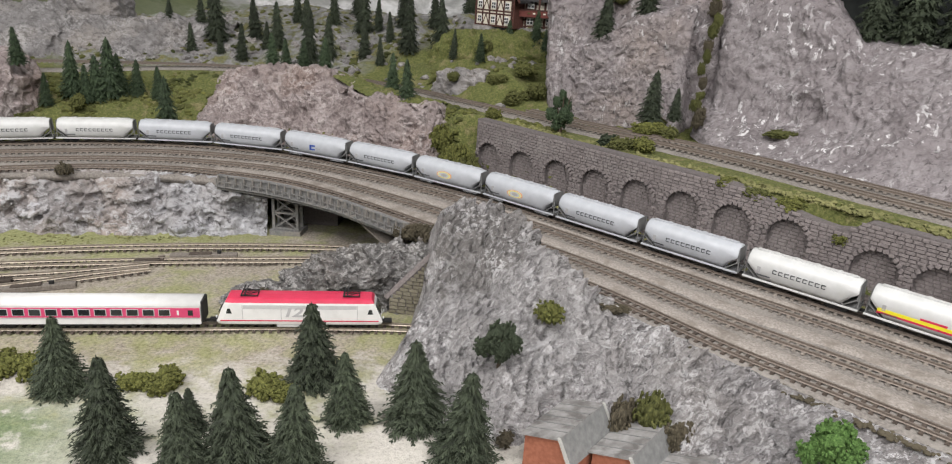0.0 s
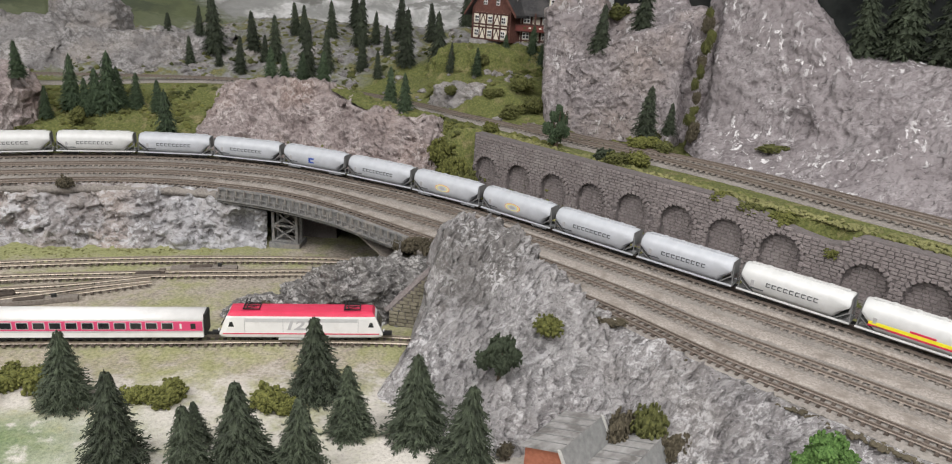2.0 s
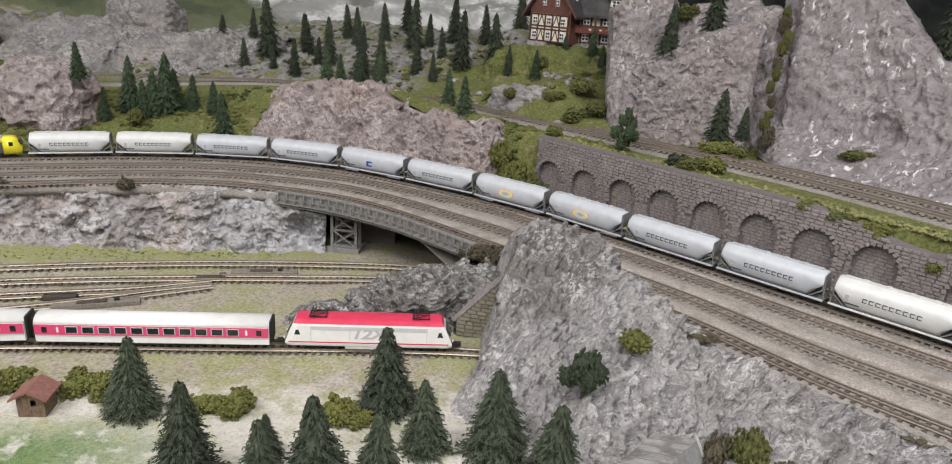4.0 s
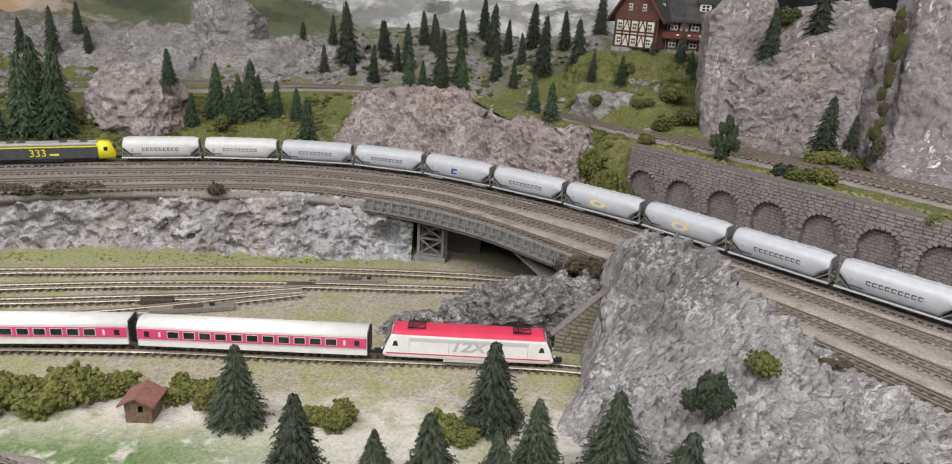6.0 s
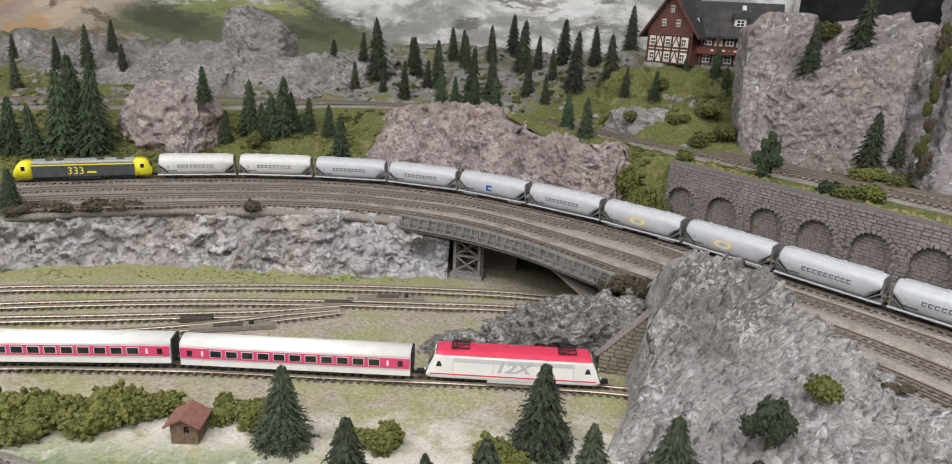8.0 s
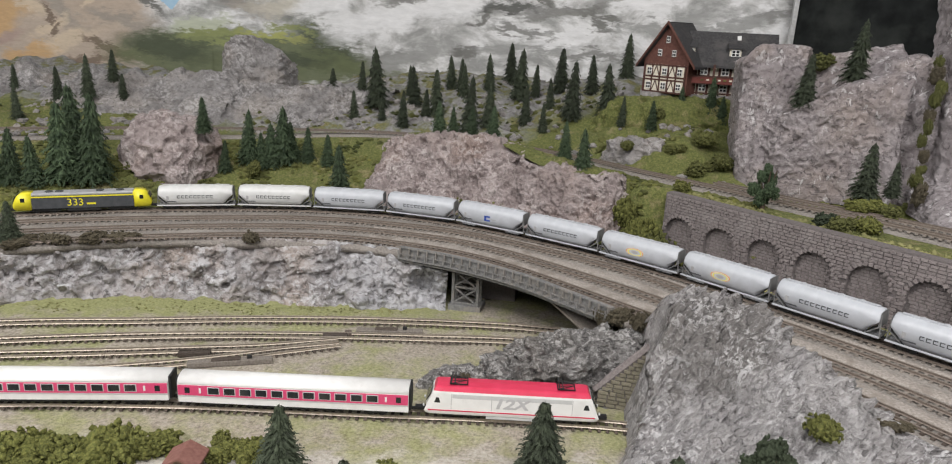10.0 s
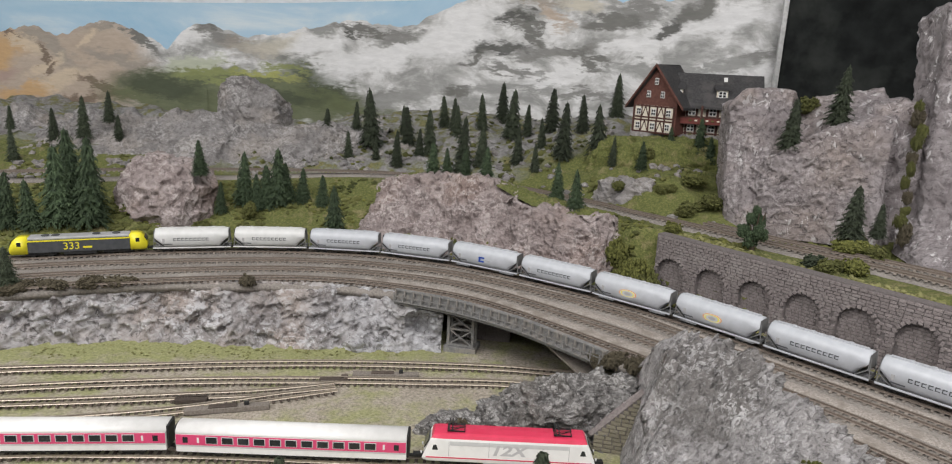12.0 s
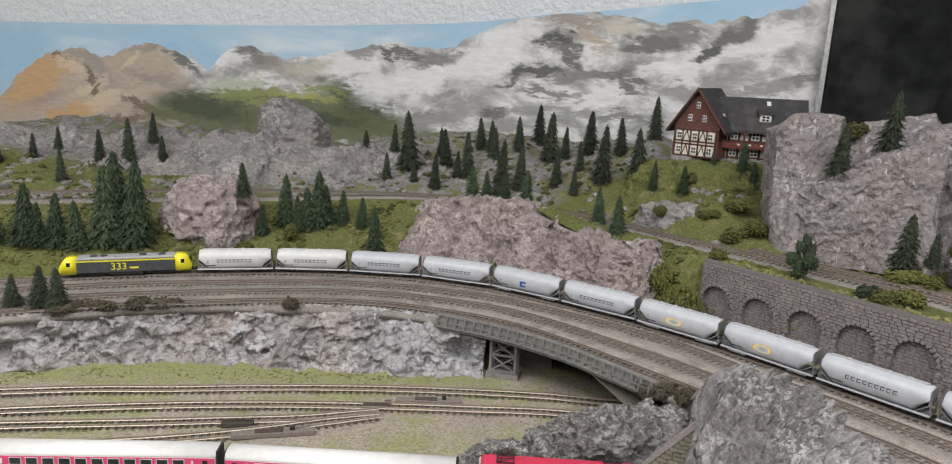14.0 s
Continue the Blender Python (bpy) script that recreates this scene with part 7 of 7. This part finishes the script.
stand(slim, [(0.142, 0.856, 0.206, 0.057), (0.188, 0.862, 0.234, 0.064), (0.191, 0.784, 0.131, 0.055), (0.216, 0.783, 0.133, 0.036), (0.405, 0.79, 0.226, 0.085), (0.432, 0.765, 0.226, 0.10), (0.462, 0.74, 0.226, 0.11), (0.445, 0.80, 0.228, 0.10)], 7, 1.25)
stand(front, [(-0.658, 0.624, 0.051, 0.037), (-0.630, 0.629, 0.051, 0.047), (-0.612, 0.631, 0.051, 0.046), (-0.69, 0.61, 0.05, 0.045), (-0.71, 0.592, 0.05, 0.05)], 8, 0.85)


def foam_mesh(seed, lumps, size):
    """A foam bush half a unit round: small ragged lumps heaped on a few larger ones."""
    rng = random.Random(seed)
    bm = bmesh.new()
    hearts = [(Vector((rng.uniform(-0.22, 0.22), rng.uniform(-0.22, 0.22), rng.uniform(0.12, 0.32))), rng.uniform(0.2, 0.32)) for _ in range(7)]
    for c, r in hearts:
        bmesh.ops.create_icosphere(bm, subdivisions=1, radius=r * 0.82, matrix=Matrix.Translation(c))
    for _ in range(lumps):
        c, r = rng.choice(hearts)
        d = Vector((rng.gauss(0, 1), rng.gauss(0, 1), rng.gauss(0.3, 0.8))).normalized()
        p = c + d * r * rng.uniform(0.85, 1.12)
        if p.z < 0.0:
            p.z = 0.02
        m = Matrix.Translation(p) @ Euler((rng.uniform(0, 6), rng.uniform(0, 6), 0)).to_matrix().to_4x4() @ Matrix.Diagonal((rng.uniform(0.6, 1.3), rng.uniform(0.6, 1.3), rng.uniform(0.6, 1.2), 1))
        bmesh.ops.create_icosphere(bm, subdivisions=1, radius=size * rng.uniform(0.6, 1.2), matrix=m)
    for v in bm.verts:
        v.co += Vector((rng.uniform(-1, 1), rng.uniform(-1, 1), rng.uniform(-1, 1))) * size * 0.28
    me = bpy.data.meshes.new("foam")
    bm.to_mesh(me)
    bm.free()
    return me


FOAM = [foam_mesh(71 + i, 300, 0.052) for i in range(3)]


def bush(material, x, y, z, w, d, h, label, name="bush", pick=0, group=""):
    key = (material.name, pick % 3)
    if key not in FOAM_KINDS:
        me = FOAM[pick % 3].copy()
        me.materials.append(material)
        FOAM_KINDS[key] = me
    ob = new(name, FOAM_KINDS[key])
    ob.matrix_basis = pose(x, y, z - 0.05 * h, 0, 0, (pick * 77) % 360) @ Matrix.Diagonal((w, d, h / 0.6, 1))
    return tagged(ob, label, "bush", group)


FOAM_KINDS = {}
for i, (x, y, w, h) in enumerate([(-0.285, 0.430, 0.030, 0.016), (-0.263, 0.428, 0.028, 0.016), (-0.196, 0.426, 0.030, 0.014), (-0.180, 0.428, 0.032, 0.016), (-0.111, 0.428, 0.034, 0.017), (-0.098, 0.424, 0.022, 0.012), (-0.290, 0.441, 0.028, 0.012), (-0.268, 0.432, 0.034, 0.018)]):
    bush(M["leaf_olive"], x, y, -0.001, w, w * 0.8, h, "olive green foam bush on sandy ground", pick=i, group="bushes in front of the track")
for i, (x, y, w, h) in enumerate([(-0.425, 0.395, 0.05, 0.022), (-0.400, 0.400, 0.045, 0.024), (-0.380, 0.402, 0.048, 0.027), (-0.362, 0.406, 0.046, 0.027), (-0.347, 0.416, 0.044, 0.024), (-0.331, 0.424, 0.036, 0.019), (-0.45, 0.39, 0.05, 0.022), (-0.395, 0.385, 0.04, 0.017)]):
    bush(M["leaf_olive"], x, y, -0.001, w, w * 0.8, h, "olive green foam hedge clump beside the hut", "hedge_bush", i, "hedge clumps")
bush(M["leaf_olive"], 0.071, 0.446, 0.061, 0.028, 0.022, 0.014, "yellow-green foam bush on the crag", pick=1)
bush(M["leaf_brown"], 0.118, 0.466, 0.060, 0.024, 0.015, 0.007, "brown-green moss cushion beside the track", pick=2)
for i, (x, y, z, w, h) in enumerate([(0.117, 0.396, 0.012, 0.022, 0.030), (0.133, 0.394, 0.018, 0.024, 0.030), (0.150, 0.385, 0.012, 0.022, 0.026), (0.045, 0.398, 0.0, 0.018, 0.010)]):
    bush(M["leaf_brown"] if i != 1 else M["leaf_moss"], x, y, z, w, w, h, "brownish scrub at the foot of the crag", "scrub", i)
for i, (x, y, z, w, h) in enumerate([(-0.525, 0.673, 0.050, 0.04, 0.011), (-0.548, 0.663, 0.050, 0.04, 0.012), (-0.577, 0.648, 0.050, 0.045, 0.012), (-0.603, 0.632, 0.05, 0.04, 0.012), (-0.404, 0.707, 0.050, 0.030, 0.012), (-0.036, 0.607, 0.046, 0.030, 0.018), (-0.050, 0.614, 0.044, 0.024, 0.014), (-0.022, 0.593, 0.05, 0.02, 0.016)]):
    bush(M["leaf_brown"], x, y, z, w, w * 0.6, h, "dry brown-green scrub on the cliff rim", "scrub", i, "scrub on the rim")
for i, (x, y, z, w, h) in enumerate([(0.149, 0.700, 0.117, 0.030, 0.014), (0.171, 0.706, 0.115, 0.034, 0.016), (0.189, 0.765, 0.119, 0.040, 0.017), (0.205, 0.757, 0.119, 0.034, 0.014), (0.026, 0.806, 0.117, 0.026, 0.012), (0.225, 0.612, 0.112, 0.030, 0.010), (0.243, 0.597, 0.110, 0.034, 0.010), (0.265, 0.577, 0.106, 0.030, 0.012), (0.293, 0.548, 0.093, 0.026, 0.012),
                                     (0.312, 0.731, 0.133, 0.036, 0.008), (-0.030, 0.798, 0.080, 0.036, 0.030), (-0.012, 0.786, 0.055, 0.045, 0.045), (0.000, 0.776, 0.052, 0.04, 0.034), (0.022, 0.757, 0.052, 0.034, 0.016)]):
    bush(M["leaf_olive"] if i % 3 else M["leaf_moss"], x, y, z, w, w * 0.75, h, "mossy green foam growth beside the wall", "moss_bush", i, "moss beside the wall")
bush(M["leaf_brown"], -0.158, 0.552, 0.0, 0.036, 0.018, 0.020, "dry twiggy brown bush behind the locomotive", pick=2)
bush(M["leaf_dark"], 0.140, 0.715, 0.116, 0.026, 0.022, 0.014, "dark grey-green bush on the wall top", pick=0)
for i, (x, y, z, w, h) in enumerate([(0.052, 0.880, 0.122, 0.034, 0.018), (0.075, 0.885, 0.130, 0.034, 0.018), (0.028, 0.918, 0.138, 0.030, 0.014), (-0.030, 0.930, 0.137, 0.026, 0.012), (0.062, 0.93, 0.148, 0.04, 0.018), (0.015, 1.0, 0.165, 0.034, 0.02), (-0.03, 1.03, 0.165, 0.036, 0.02), (0.055, 1.02, 0.175, 0.034, 0.018), (-0.49, 0.888, 0.078, 0.03, 0.02), (-0.64, 0.84, 0.075, 0.035, 0.02), (-0.53, 0.845, 0.062, 0.03, 0.016)]):
    bush(M["leaf_moss"], x, y, z, w, w * 0.8, h, "moss green foam bush on the hillside", "bush", i, "bushes on the hillside")
cleft = random.Random(23)
for i in range(11):
    k = i / 10
    x, y, z = 0.243 + 0.014 * k + cleft.uniform(-0.004, 0.004), 0.795 + 0.045 * k, 0.128 + 0.125 * k
    w = cleft.uniform(0.010, 0.017)
    bush(M["leaf_moss"] if i % 3 else M["leaf_brown"], x, y, z, w, w, w * cleft.uniform(0.9, 1.5), "dark moss growing in a cleft of the crag", "moss_bush", i, "moss in the clefts")
for i, (x, y, z, w, h) in enumerate([(0.168, 0.90, 0.245, 0.03, 0.018), (0.20, 0.80, 0.116, 0.03, 0.02)]):
    bush(M["leaf_moss"], x, y, z, w, w, h, "dark moss growing beside the crag", "moss_bush", i, "moss in the clefts")


TALL = [(0.0, 0.05, 0.12, 0.62), (0.22, 0.0, 0.24, 0.5), (-0.24, 0.05, 0.30, 0.52), (0.05, -0.2, 0.36, 0.5), (0.15, 0.1, 0.52, 0.46), (-0.14, -0.05, 0.60, 0.44), (0.02, 0.0, 0.80, 0.36)]
ROUND = [(0, 0, 0.55, 1.0), (0.25, 0.1, 0.42, 0.75), (-0.27, -0.05, 0.40, 0.75), (0.02, -0.25, 0.45, 0.7), (0.0, 0.22, 0.38, 0.7)]


def leafy_tree(material, x, y, z, h, w, label, stem=0.3, form=ROUND):
    """A model tree: forked trunk and a crown of foam clumps."""
    t = thing("leafy_tree", label, "tree", pose(x, y, z))
    bm = tube(bmesh.new(), h * 0.045, h * 0.03, (0, 0, -0.002), (h * 0.02, 0, h * stem), 8)
    part("trunk", bm, M["bark"], t)
    for a in range(4):
        bm = tube(bmesh.new(), h * 0.025, h * 0.008, (h * 0.02, 0, h * stem * 0.9), (w * 0.25 * math.cos(a * 1.6), w * 0.25 * math.sin(a * 1.6), h * 0.7), 6)
        part("limb", bm, M["bark"], t)
    for a, (dx, dy, dz, s) in enumerate(form):
        key = (material.name, a % 3)
        if key not in FOAM_KINDS:
            me = FOAM[a % 3].copy()
            me.materials.append(material)
            FOAM_KINDS[key] = me
        shared("crown", FOAM_KINDS[key], t, pose(dx * w, dy * w, dz * h * 0.8, 0, 0, a * 70) @ Matrix.Diagonal((w * 0.8 * s, w * 0.8 * s, h * 0.55 * s / 0.6, 1)))
    return t


leafy_tree(M["leaf_dark"], 0.040, 0.424, 0.034, 0.036, 0.028, "round dark green model tree on the crag", 0.42)
leafy_tree(M["leaf_bright"], 0.212, 0.340, 0.036, 0.034, 0.034, "bright green leafy model tree below the main line", 0.2)
leafy_tree(M["needle_mid"], 0.094, 0.756, 0.116, 0.056, 0.034, "narrow dark green leafy tree on the wall top", 0.2, TALL)

# ---- single stones of the retaining wall ----
for s in single:
    shared("stone", STONE, arch_wall, stone_m(s))
